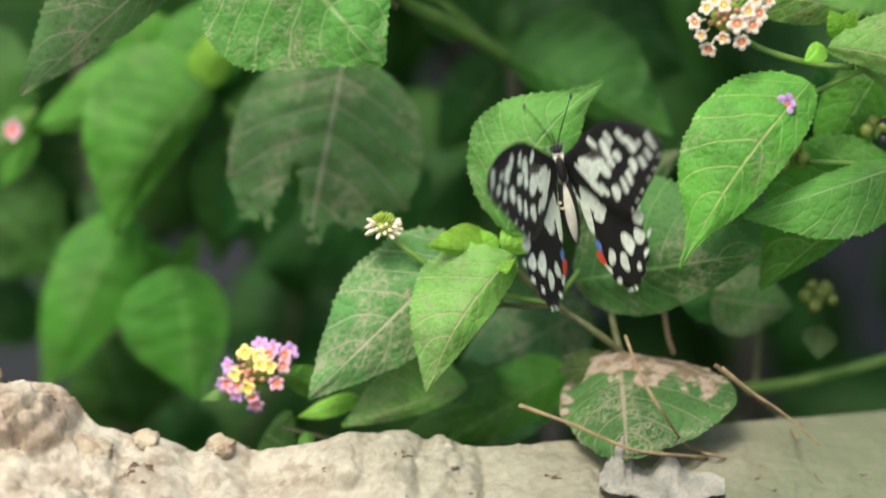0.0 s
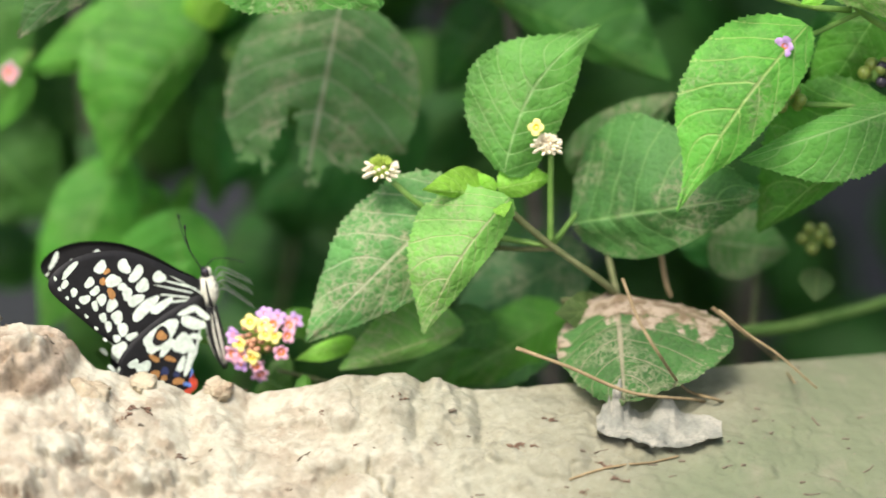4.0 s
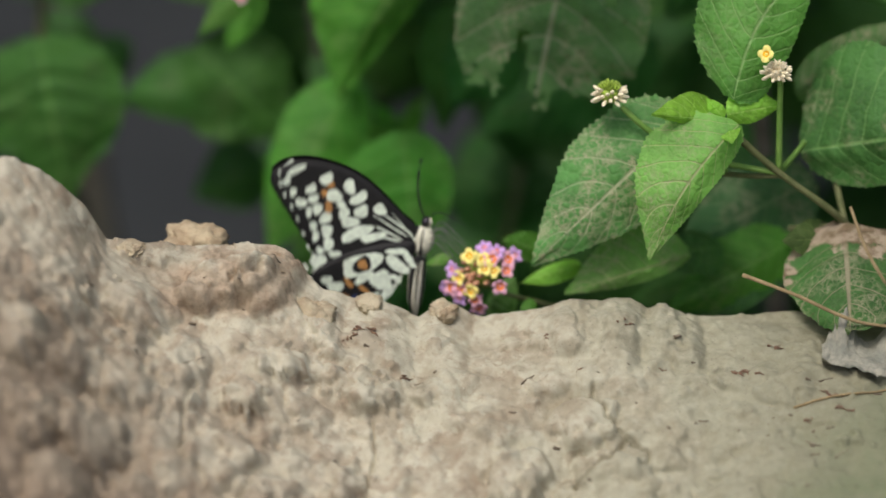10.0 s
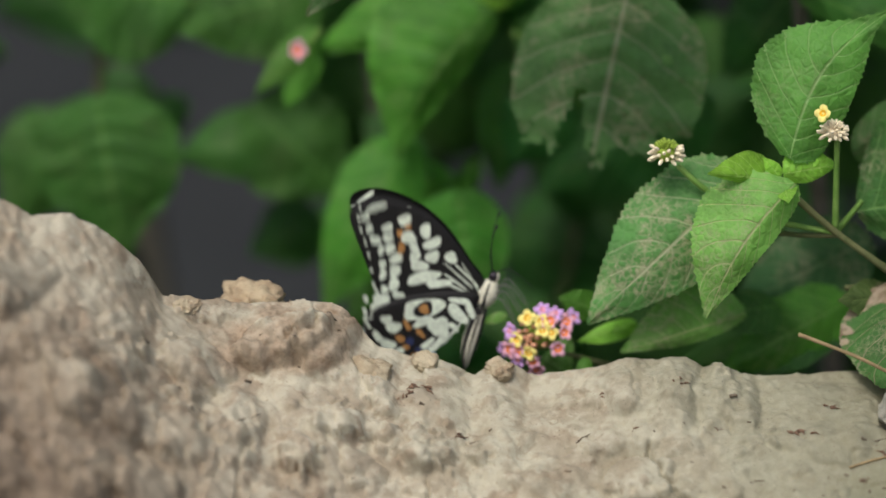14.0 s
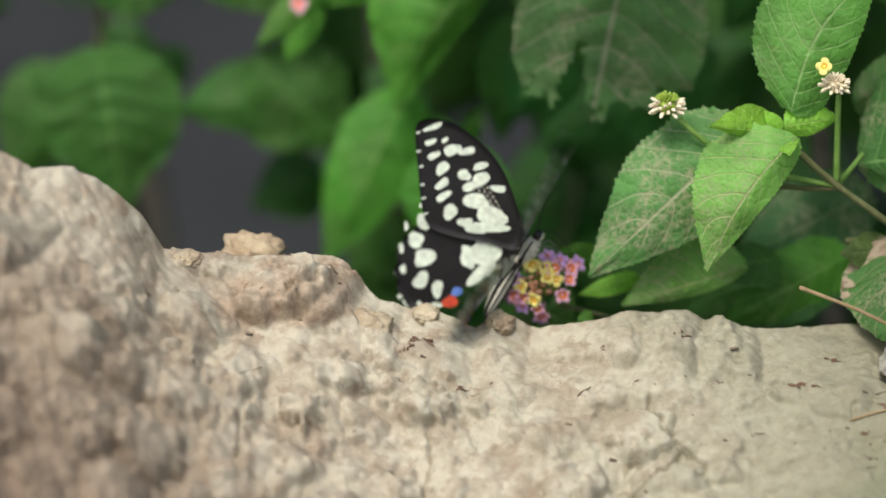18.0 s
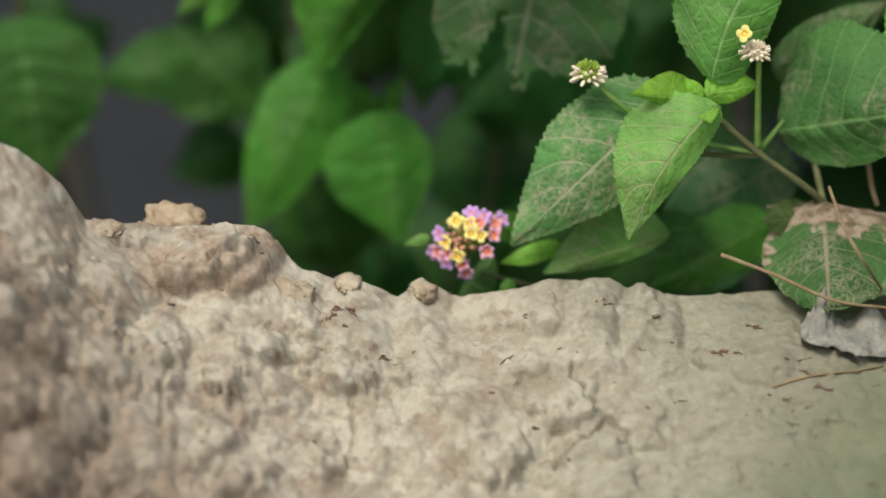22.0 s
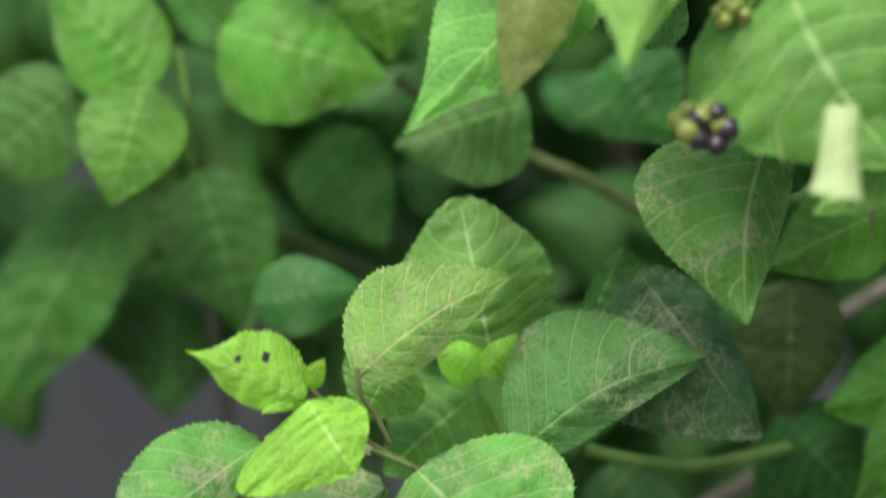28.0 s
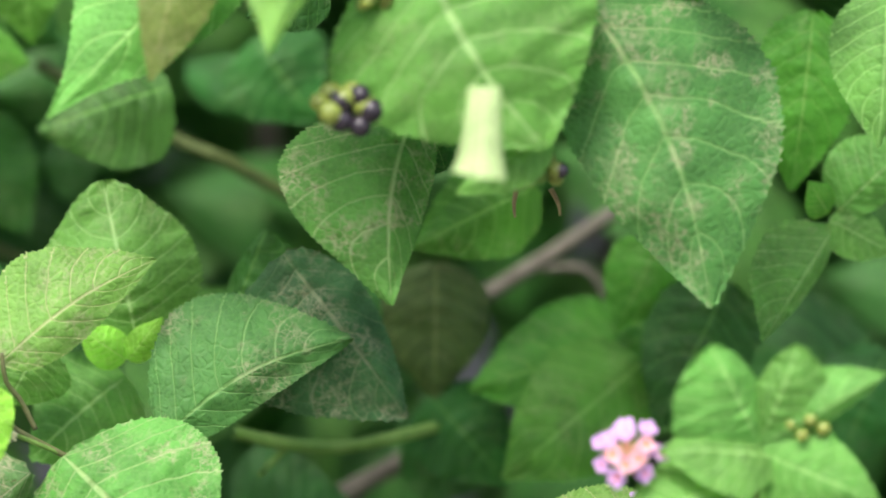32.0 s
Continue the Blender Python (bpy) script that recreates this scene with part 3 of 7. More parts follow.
# ---- the setting: yard floor, grey house wall, mud wall ----
def sheet(name, fx, nx, ny, material):
    verts = [fx(i / nx, k / ny) for k in range(ny + 1) for i in range(nx + 1)]
    faces = [(k * (nx + 1) + i, k * (nx + 1) + i + 1, (k + 1) * (nx + 1) + i + 1, (k + 1) * (nx + 1) + i) for k in range(ny) for i in range(nx)]
    return mesh_of(name, verts, faces, [material])


def ground_at(u, v):
    x, y = (u - 0.5) * 400 * abs(2 * u - 1) ** 2 , (v - 0.5) * 400 * abs(2 * v - 1) ** 2
    return (x, y, 0.012 * noise.noise(Vector((x * 3, y * 3, 0))))


ground = tagged(new("ground", sheet("ground", ground_at, 120, 120, EARTH)), "bare grey earth of the yard", "ground", "", "structure")

EDGE_X = (-0.60, -0.30, -0.196, -0.186, -0.172, -0.162, -0.153, -0.145, -0.139, -0.129, -0.105, -0.094, -0.087, -0.080, -0.068, -0.053, -0.048, -0.043, -0.038, -0.024, -0.004, 0.006, 0.015, 0.025, 0.052, 0.075, 0.10, 0.18, 0.60)
EDGE_Z = (0.590, 0.610, 0.598, 0.5935, 0.5845, 0.5855, 0.5795, 0.572, 0.562, 0.5600, 0.5610, 0.5605, 0.556, 0.5465, 0.5445, 0.5395, 0.5435, 0.5430, 0.5400, 0.5420, 0.5450, 0.5445, 0.5420, 0.5405, 0.5415, 0.5440, 0.5475, 0.5530, 0.5600)
CRACKS = (((-0.0031, 0.5280), (-0.0015, 0.5254), (0.0024, 0.5222), (0.0059, 0.5198), (0.0110, 0.5181), (0.0130, 0.5173), (0.0118, 0.5154), (0.0100, 0.5141)),
          ((0.0059, 0.5198), (0.0018, 0.5165), (-0.0044, 0.5137), (-0.0079, 0.5115)),
          ((-0.0644, 0.5238), (-0.0628, 0.5182), (-0.0645, 0.5143), (-0.0650, 0.5098)),
          ((-0.1135, 0.5345), (-0.1147, 0.5279), (-0.1137, 0.5223)))


def near_line(x, z, line):
    best = 1.0
    for (ax, az), (bx, bz) in zip(line, line[1:]):
        dx, dz = bx - ax, bz - az
        t = min(1, max(0, ((x - ax) * dx + (z - az) * dz) / (dx * dx + dz * dz)))
        best = min(best, math.hypot(x - ax - t * dx, z - az - t * dz))
    return best


@functools.lru_cache(None)
def brow(x):
    """The height of the crest, and that of the broad form below it."""
    ways = (-0.05, -0.03, -0.015, 0, 0.015, 0.03, 0.05)
    return float(np.interp(x, EDGE_X, EDGE_Z)), sum(float(np.interp(x + o, EDGE_X, EDGE_Z)) for o in ways) / 7


def wall_point(x, r):
    """The wall's form without its crumbs: r runs from the crest down the front face, and below zero down the back."""
    edge, broad = brow(x)
    if r > 0:
        edge += (broad - edge) * min(1, r / 0.035)
    crest = -0.022 + 0.055 / (1 + math.exp(-(x - 0.11) / 0.035)) - 0.05 / (1 + math.exp((x + 0.15) / 0.02))
    edge -= (crest + 0.02) * (0.90 - edge) / 1.14
    if r < 0:
        return Vector((x, crest + 0.08 * min(1, -r * 6) - 0.06 * r, max(edge + 1.6 * r - 6 * r * r, -0.02)))
    flat = 0.10 + 0.48 / (1 + math.exp((x - 0.03) / 0.05))
    return Vector((x, crest - r, max(edge - flat * r - 2.2 * r * r, -0.02)))


def lumps(p, size, warp, some):
    """Rounded lumps with tight creases between them; some cells stay bare."""
    dist, near = noise.voronoi(p / size + warp)
    amount = min(1, max(0, (noise.noise(near[0] * 1.7) - some) * 3))
    return amount * math.sqrt(max(0.0, 1 - (dist[0] / 0.62) ** 2))


# rises of the crust: middle across and up, half width, half height, how proud, how square
KNOLLS = ((-0.0085, 0.5395, 0.0080, 0.0065, 0.0045, 1), (0.0040, 0.5385, 0.0090, 0.0080, 0.0064, 1), (0.0165, 0.5375, 0.0065, 0.0065, 0.0055, 1), (0.0235, 0.5350, 0.0050, 0.0055, 0.0046, 1), (0.0562, 0.5320, 0.0070, 0.0055, 0.0034, 1),
          (-0.1060, 0.5545, 0.0150, 0.0050, 0.0050, 3), (-0.0940, 0.5530, 0.0090, 0.0060, 0.0048, 2), (-0.0800, 0.5440, 0.0070, 0.0075, 0.0040, 1))


def mud_wall():
    """A slumped clay wall: a crumbly crest, a lumpy face that falls towards the yard in front, and a steep back."""
    xs = np.concatenate([np.linspace(-1.6, -0.26, 40)[:-1], np.linspace(-0.26, 0.20, 760), np.linspace(0.20, 1.6, 40)[1:]])
    rs = np.concatenate([-np.linspace(0.5, 0.0, 40)[:-1] ** 1.6, np.linspace(0, 0.17, 330), np.linspace(0.17, 0.55, 30)[1:]])
    verts, nx = [], len(xs)
    for r in rs:
        for x in xs:
            p = wall_point(x, r)
            left = 0.16 + 0.84 / (1 + math.exp((x - 0.035) / 0.028))
            fade = min(1, 0.35 + abs(r) * 18)
            n1 = noise.fractal(p * 36, 0.9, 2.1, 4)
            n2 = noise.noise(p * 190 + Vector((5, 1, 2)))
            n3 = noise.fractal(p * 300, 0.8, 2.0, 3)
            warp = Vector((0.45 * n2, 0.45 * n1, 0.4 * n3))
            d = 0.0070 * n1 * left * fade - 0.0006 * abs(n2) * left * fade + 0.0006 * n3 * (0.25 + 0.75 * left)
            d += (0.0070 * lumps(p, 0.0175, warp * 0.45, -0.12) + 0.0026 * lumps(p, 0.0085, warp * 0.6, -0.12) - 0.0022) * left * fade
            d += 0.0006 * lumps(p, 0.0034, warp, -0.05) * (0.15 + 0.85 * left)
            if -0.02 < r < 0.17:
                for kx, kz, kw, kh, proud, square in KNOLLS:
                    away = ((p.x - kx + 0.0015 * n1) / kw) ** 2 + ((p.z - kz + 0.0015 * n2) / kh) ** 2
                    if away < 1:
                        d += proud * (1 - away ** square) ** 1.1 * (1 + 0.15 * n3 + 0.2 * n2)
                for line in CRACKS:
                    gap = near_line(p.x + 0.0010 * n2, p.z + 0.0010 * n3, line)
                    if gap < 0.0007:
                        d -= 0.0034 * (1 - gap / 0.0007)
            verts.append((p.x, p.y - 0.70 * d, p.z + 0.70 * d))
    faces = [(k * nx + i, (k + 1) * nx + i, (k + 1) * nx + i + 1, k * nx + i + 1) for k in range(len(rs) - 1) for i in range(nx - 1)]
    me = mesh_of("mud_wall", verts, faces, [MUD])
    return tagged(new("mud_wall", me), "crumbling tan mud wall with lumpy sun-baked face", "wall", "", "structure"), BVHTree.FromPolygons(verts, faces)


wall, WALL_FORM = mud_wall()
SETTLE = Vector((0, 0.70, -0.70)).normalized()


def on_wall(place, way=SETTLE):
    """The spot of the lumpy wall that a small thing comes to rest on."""
    spot = WALL_FORM.ray_cast(Vector(place) - way * 0.05, way)[0]
    return spot if spot else Vector(place)


def house_wall():
    """The plastered wall of the house across the yard, with a low plinth."""
    bm = bmesh.new()
    for x0, x1, y0, y1, z0, z1 in ((-6, 6, 1.30, 1.55, 0, 3.0), (-6, 6, 1.18, 1.30, 0, 0.42)):
        m = bmesh.ops.create_cube(bm, size=1.0, matrix=Matrix.LocRotScale(((x0 + x1) / 2, (y0 + y1) / 2, (z0 + z1) / 2), None, (x1 - x0, y1 - y0, z1 - z0)))
    me = bpy.data.meshes.new("house_wall")
    bm.to_mesh(me)
    bm.free()
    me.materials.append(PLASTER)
    return tagged(new("house_wall", me), "plain grey plastered house wall with low plinth", "wall", "", "structure")


house_wall()


def clod(place, size, flat=0.5, seed=0, label="rough clod of dried mud on the wall", material=CRUST, name="mud_clod", group="clods on the wall", lift=-0.10, deep=0.42, turn=None, knobs=0.13):
    """A broken lump of clay, pitted, crumbly and uneven."""
    v, f = ball((0, 0, 0), (1, 1, 1), 34, 50)
    rng = random.Random(seed)
    off = Vector((rng.uniform(0, 9), rng.uniform(0, 9), rng.uniform(0, 9)))
    fine = 0.0005 / size
    out = []
    for q in v:
        box = 1 / max(abs(q.x), abs(q.y), abs(q.z)) ** 0.42
        e = Vector((q.x, q.y * deep * 2, q.z * flat)) * box
        k = box * (0.92 + 0.20 * noise.noise(e * 1.3 + off) + knobs * noise.noise(e * 3.5 + off) + 0.09 * noise.noise(e * 8 + off) + fine * noise.noise(e * size * 900 + off))
        out.append(Vector((q.x * k * size / 2, q.y * k * size * deep, q.z * k * size * flat / 2)) + Vector((1, 1, 1)) * (0.00035 * noise.noise(e * size * 1600 + off)))
    ob = new(name, mesh_of(name, out, f, [material]))
    spin = rng.uniform(-0.2, 0.2), rng.uniform(-0.2, 0.2), rng.uniform(0, 6)
    ob.location, ob.rotation_euler = on_wall(place) + Vector((0, 0, size * flat * lift)), spin if turn is None else (0, turn, 0)
    return tagged(ob, label, "clod", group)


def crumb(place, size, seed=0):
    """A shred of brown bark or rootlet with a few crooked bits, laid over the wall's bumps."""
    rng = random.Random(seed)
    pieces, home = [], on_wall(place)
    for i in range(5):
        a = Vector((rng.uniform(-1, 1), rng.uniform(-0.5, 0.5), 0)) * size * 0.36
        b = a + Vector((rng.uniform(-1, 1), rng.uniform(-0.6, 0.6), 0)) * size * 0.42
        thick = size * rng.uniform(0.04, 0.075)
        line = [on_wall(home + a.lerp(b, k / 4)) - home + Vector((0, 0, thick * (0.6 + rng.uniform(0, 0.8)))) for k in range(5)]
        pieces.append((*tube(line, thick, thick * 0.15, 6, 3), 0))
    v, f, s = joined(*pieces)
    ob = new("bark_shred", mesh_of("bark_shred", v, f, [CRUMB]))
    ob.location = home
    return tagged(ob, "tiny brown bark shred on the mud wall", "debris", "bark shreds")


def wall_litter():
    """Grit, seed husks and bits of rootlet strewn over the wall, too many to count."""
    rng = random.Random(12)
    pieces = []
    while len(pieces) < 220:
        x, r = rng.uniform(-0.20, 0.14), rng.uniform(0.004, 0.14)
        if rng.random() > 0.35 + 0.65 / (1 + math.exp(-(x - 0.02) / 0.02)):
            continue
        home, turn = wall_point(x, r), rng.gauss(0, 0.5)
        size = rng.choice((0.0007, 0.0009, 0.0012, 0.0016, 0.003, 0.005)) * rng.uniform(0.7, 1.2)
        thick = rng.uniform(0.00022, 0.00036) if size > 0.002 else size * 0.32
        line = [on_wall(home + Vector((math.cos(turn), math.sin(turn), 0)) * size * (k / 3 - 0.5)) + Vector((0, rng.uniform(-1, 1) * size * 0.12, thick * 0.5)) for k in range(4)]
        pieces.append((*tube(line, thick, thick * 0.6, 5, 2), 0))
    v, f, s = joined(*pieces)
    return tagged(new("wall_litter", mesh_of("wall_litter", v, f, [LITTER])), "dark grit and rootlet bits strewn over the mud wall", "debris", "", "stuff")


wall_litter()


def dry_stalk(label, r0, r1, *points):
    ob = new("dry_stalk", mesh_of("dry_stalk", *tube(points, r0, r1), [TWIG]))
    return tagged(ob, label, "stalk", "dry stalks")


def dry_leaf(front, back, width, seed=0):
    """A brittle grey leaf that clings to the wall: a lobed, lifted front rim and a back margin that curls up at one end."""
    front, back = Vector(front), Vector(back)
    verts, faces, rows, cols = [], [], 70, 26
    for i in range(rows + 1):
        s = i / rows
        lobe = 0.55 * abs(math.sin(s * 10 + 0.6)) ** 0.7 + 0.5 * noise.noise(Vector((s * 22, seed, 0)))
        spike = math.exp(-((s - 0.16) / 0.10) ** 2) * (1 + 0.6 * noise.noise(Vector((s * 30, 3, seed)))) + 0.55 * math.exp(-((s - 0.55) / 0.10) ** 2)
        for k in range(cols + 1):
            v = k / cols
            taper = math.sin(math.pi * (0.10 + 0.80 * s)) ** 0.5
            q = front.lerp(back, 0.5 + (v - 0.5 - 0.34 * (lobe - 0.4) * (1 - v)) * taper)
            q.x += width * (s - 0.5)
            spot = on_wall(q)
            lift = 0.0009 + 0.0030 * max(0, 1 - v / 0.35) ** 1.5 * (0.5 + lobe) + 0.0120 * max(0, (v - 0.5) / 0.5) ** 1.3 * spike + 0.0007 * noise.noise(Vector((s * 14, v * 7, seed)))
            verts.append(spot + Vector((0, -0.3, 0.95)) * lift)
    for i in range(rows):
        for k in range(cols):
            q = i * (cols + 1) + k
            faces.append((q, q + 1, q + cols + 2, q + cols + 1))
    ob = new("dry_leaf", mesh_of("dry_leaf", verts, faces, [HUSK]))
    return tagged(ob, "curled grey dry leaf clinging to the mud wall", "leaf")


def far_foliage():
    """Leaves too far behind to tell apart; the bush's shade is put into their dark greens."""
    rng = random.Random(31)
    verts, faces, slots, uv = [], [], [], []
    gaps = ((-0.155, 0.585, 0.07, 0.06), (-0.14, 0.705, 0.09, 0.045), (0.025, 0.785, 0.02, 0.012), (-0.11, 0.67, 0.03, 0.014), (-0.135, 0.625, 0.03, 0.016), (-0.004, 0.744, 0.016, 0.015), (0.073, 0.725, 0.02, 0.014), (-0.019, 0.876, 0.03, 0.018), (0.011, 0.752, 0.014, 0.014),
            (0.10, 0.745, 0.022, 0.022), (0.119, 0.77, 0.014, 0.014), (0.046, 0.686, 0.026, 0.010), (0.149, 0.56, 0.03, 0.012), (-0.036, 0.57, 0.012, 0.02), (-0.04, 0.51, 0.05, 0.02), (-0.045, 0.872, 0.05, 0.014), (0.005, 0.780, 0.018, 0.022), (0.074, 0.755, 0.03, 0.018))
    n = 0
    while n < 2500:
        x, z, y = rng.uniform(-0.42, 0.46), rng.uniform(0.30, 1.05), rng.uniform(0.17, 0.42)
        # a farther bank of dark leaves, added to fill bright gaps like shade
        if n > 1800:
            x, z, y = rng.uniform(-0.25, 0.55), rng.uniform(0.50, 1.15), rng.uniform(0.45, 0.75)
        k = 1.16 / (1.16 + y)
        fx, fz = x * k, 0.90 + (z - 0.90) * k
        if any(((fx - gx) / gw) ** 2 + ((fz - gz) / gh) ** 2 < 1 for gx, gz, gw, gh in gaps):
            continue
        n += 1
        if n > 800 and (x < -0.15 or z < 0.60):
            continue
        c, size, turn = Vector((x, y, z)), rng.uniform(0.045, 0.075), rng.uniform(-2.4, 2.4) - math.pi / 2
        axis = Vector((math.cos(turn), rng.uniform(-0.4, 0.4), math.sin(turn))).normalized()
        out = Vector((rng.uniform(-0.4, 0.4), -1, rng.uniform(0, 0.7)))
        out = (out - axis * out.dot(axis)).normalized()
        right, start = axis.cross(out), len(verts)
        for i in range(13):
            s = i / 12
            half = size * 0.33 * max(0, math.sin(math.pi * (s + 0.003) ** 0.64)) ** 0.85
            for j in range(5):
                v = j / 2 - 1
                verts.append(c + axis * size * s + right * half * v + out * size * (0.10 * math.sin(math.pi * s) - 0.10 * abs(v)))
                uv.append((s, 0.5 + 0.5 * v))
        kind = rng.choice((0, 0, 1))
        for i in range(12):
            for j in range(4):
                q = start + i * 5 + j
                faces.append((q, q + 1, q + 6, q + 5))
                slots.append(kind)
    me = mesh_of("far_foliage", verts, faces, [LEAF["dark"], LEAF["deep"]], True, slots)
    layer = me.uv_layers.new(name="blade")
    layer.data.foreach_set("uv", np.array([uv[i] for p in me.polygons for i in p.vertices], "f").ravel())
    return tagged(new("far_foliage", me), "leaves deep inside the lantana bush, darkened as in shade", "foliage", "", "stuff")


far_foliage()


# ---- the plants ----
LAYOUT = (("mauve", 1.3, 10.7), ("mauve", 5.4, 9.5), ("mauve", -9.2, 3.6), ("mauve", 11.3, 7.1), ("rose", 9.0, 6.6), ("rose", 8.5, 3.4), ("rose", 3.9, 7.4), ("mauve", -11.2, -4.0), ("rose", -9.3, -2.8), ("rose", -6.5, -2.5), ("rose", -1.8, -6.2), ("rose", -0.4, -9.3), ("mauve", -0.6, -11.1), ("yellow", -3.6, 8.3), ("yellow", 0.9, 7.5), ("yellow", 1.4, 4.8), ("yellow", 4.4, 3.9), ("yellow", -7.0, 1.2), ("rose", 6.6, -1.5), ("yellow", -3.0, -3.0), ("mauve", -6.7, -5.9))

low = thing("lantana_branch", (0.075, 0.03, 0.0), "low green lantana branch with dusty leaves behind the mud wall", "shrub", "lantana shrubs")
leaf(low, "dusty", (0.0243, 0.0000, 0.5946), (-0.0214, -0.0100, 0.5517), 0.0295, skew=-0.15, teeth=34, fold=0.3)
leaf(low, "bright", (0.0367, -0.0150, 0.5954), (0.0122, -0.0250, 0.5584), 0.0221, skew=-0.47, side=0.06, teeth=30, fold=0.3)
leaf(low, "pale", (0.0352, -0.0050, 0.6000), (0.0631, 0.0100, 0.6398), 0.0285, skew=0.22, side=-0.12, teeth=30, point=0.6)
leaf(low, "young", (0.0320, -0.0050, 0.5939), (0.0119, -0.0200, 0.5992), 0.0088, skew=-0.60, fold=0.4)
leaf(low, "young", (0.0335, -0.0050, 0.5955), (0.0491, 0.0000, 0.5973), 0.0097, skew=0.31)
leaf(low, "young", (0.0325, -0.0100, 0.5959), (0.0276, -0.0100, 0.6016), 0.0041, 0)
leaf(low, "young", (0.0332, -0.0120, 0.5956), (0.0347, -0.0200, 0.5912), 0.0064, 0)
leaf(low, "blotched", (0.0552, 0.0100, 0.5810), (0.1079, -0.0050, 0.5932), 0.0392, skew=0.39, teeth=34)
leaf(low, "torn", (0.0548, 0.0300, 0.5924), (0.0874, 0.0450, 0.6111), 0.0169, 25)
leaf(low, "parched", (0.0671, 0.0000, 0.5628), (0.0683, -0.0350, 0.5411), 0.0491, skew=0.30, blunt=0.8, fold=0.12, teeth=30)
leaf(low, "withered", (0.0659, 0.0050, 0.5563), (0.0498, -0.0100, 0.5599), 0.0114, 10)
leaf(low, "bright", (0.0240, 0.0080, 0.5503), (-0.0120, -0.0020, 0.5410), 0.0159, skew=-0.59)
leaf(low, "deep", (0.0338, 0.0200, 0.5493), (0.0139, 0.0100, 0.5471), 0.0151, 30)
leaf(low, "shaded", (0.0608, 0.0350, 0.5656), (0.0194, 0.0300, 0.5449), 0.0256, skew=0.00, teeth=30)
leaf(low, "dark", (0.0524, 0.0300, 0.5463), (0.0182, 0.0200, 0.5268), 0.0193, 20)
leaf(low, "deep", (0.0345, 0.0400, 0.5346), (0.0059, 0.0400, 0.5258), 0.0117, 0)
leaf(low, "dark", (0.0143, 0.0400, 0.5433), (0.0238, 0.0500, 0.5209), 0.0151, 0)
leaf(low, "mid", (-0.0215, 0.0000, 0.5388), (-0.0238, -0.0050, 0.5318), 0.0042, 0)
leaf(low, "pale", (-0.0346, 0.0120, 0.5349), (-0.0263, 0.0100, 0.5305), 0.0179, 0)
leaf(low, "fresh", (-0.0448, 0.0000, 0.5513), (-0.0521, 0.0000, 0.5487), 0.0029, 0)
leaf(low, "dark", (0.0676, 0.0500, 0.5473), (0.0615, 0.0500, 0.5243), 0.0256, 10)
leaf(low, "dusty", (0.0968, 0.0300, 0.5705), (0.1211, 0.0400, 0.5643), 0.0202, 10)
leaf(low, "dark", (0.0893, 0.0400, 0.5643), (0.1165, 0.0500, 0.5806), 0.0217, 0)
leaf(low, "young", (-0.0074, 0.0060, 0.5478), (-0.0248, 0.0020, 0.5429), 0.0057, skew=0.16)
leaf(low, "mid", (-0.0178, 0.0100, 0.5498), (-0.0303, 0.0060, 0.5553), 0.0085, skew=-0.04)
leaf(low, "mid", (0.0547, 0.0280, 0.5489), (0.0179, 0.0180, 0.5300), 0.0198, skew=-0.05, teeth=28)
stem(low, "stem", STEM_BROWN, 0.00113, 0.00097, (0.0991, 0.0500, 0.5105), (0.0782, 0.0400, 0.5381), (0.0680, 0.0000, 0.5627), (0.0473, -0.0050, 0.5798), (0.0325, -0.0100, 0.5942))
stem(low, "stem", STEM_BROWN, 0.00097, 0.00081, (0.0522, 0.0050, 0.5594), (0.0601, 0.0030, 0.5606), (0.0680, 0.0000, 0.5624))
stem(low, "twig", STEM_BROWN, 0.00113, 0.00097, (0.0649, 0.0200, 0.5807), (0.0656, 0.0100, 0.5725), (0.0680, 0.0000, 0.5627))
stem(low, "stem", STEM, 0.00097, 0.00081, (0.0486, -0.0040, 0.5795), (0.0484, -0.0060, 0.5933), (0.0483, -0.0080, 0.6062))
stem(low, "stem", STEM, 0.00097, 0.00081, (0.0339, 0.0000, 0.5774), (0.0208, -0.0030, 0.5848), (0.0111, -0.0060, 0.5913), (0.0038, -0.0060, 0.5978))
stem(low, "stem", STEM, 0.00097, 0.00081, (0.0329, -0.0020, 0.5805), (0.0417, -0.0040, 0.5795), (0.0498, -0.0040, 0.5782))
stem(low, "stem", STEM_BROWN, 0.00081, 0.00081, (0.0315, 0.0000, 0.5769), (0.0402, -0.0020, 0.5769), (0.0498, -0.0040, 0.5776))
stem(low, "stem", STEM, 0.00097, 0.00081, (0.0491, 0.0000, 0.5776), (0.0530, 0.0000, 0.5826), (0.0561, 0.0000, 0.5868))
stem(low, "stem", STEM_BROWN, 0.00097, 0.00064, (0.0708, 0.0300, 0.5166), (0.0039, 0.0200, 0.5294), (-0.0093, 0.0120, 0.5317), (-0.0216, 0.0060, 0.5365), (-0.0297, 0.0040, 0.5391))
stem(low, "stem", TWIG, 0.00081, 0.00064, (0.0806, 0.0100, 0.5744), (0.0824, 0.0100, 0.5642), (0.0841, 0.0100, 0.5591))
bud_knot(low, (0.0003, -0.0060, 0.6014), 0.0102, BUD_CREAM, BUD_GREEN, 3, "half-open lantana head with green crown and cream buds")
bud_knot(low, (0.0473, -0.0080, 0.6086), 0.0088, BUD_CREAM, BUD_CREAM, 5, "cluster of pale cream lantana buds")
lone_floret(low, "yellow", (0.0439, -0.0120, 0.6151), (-0.3, -1, 0.5), 0.9)
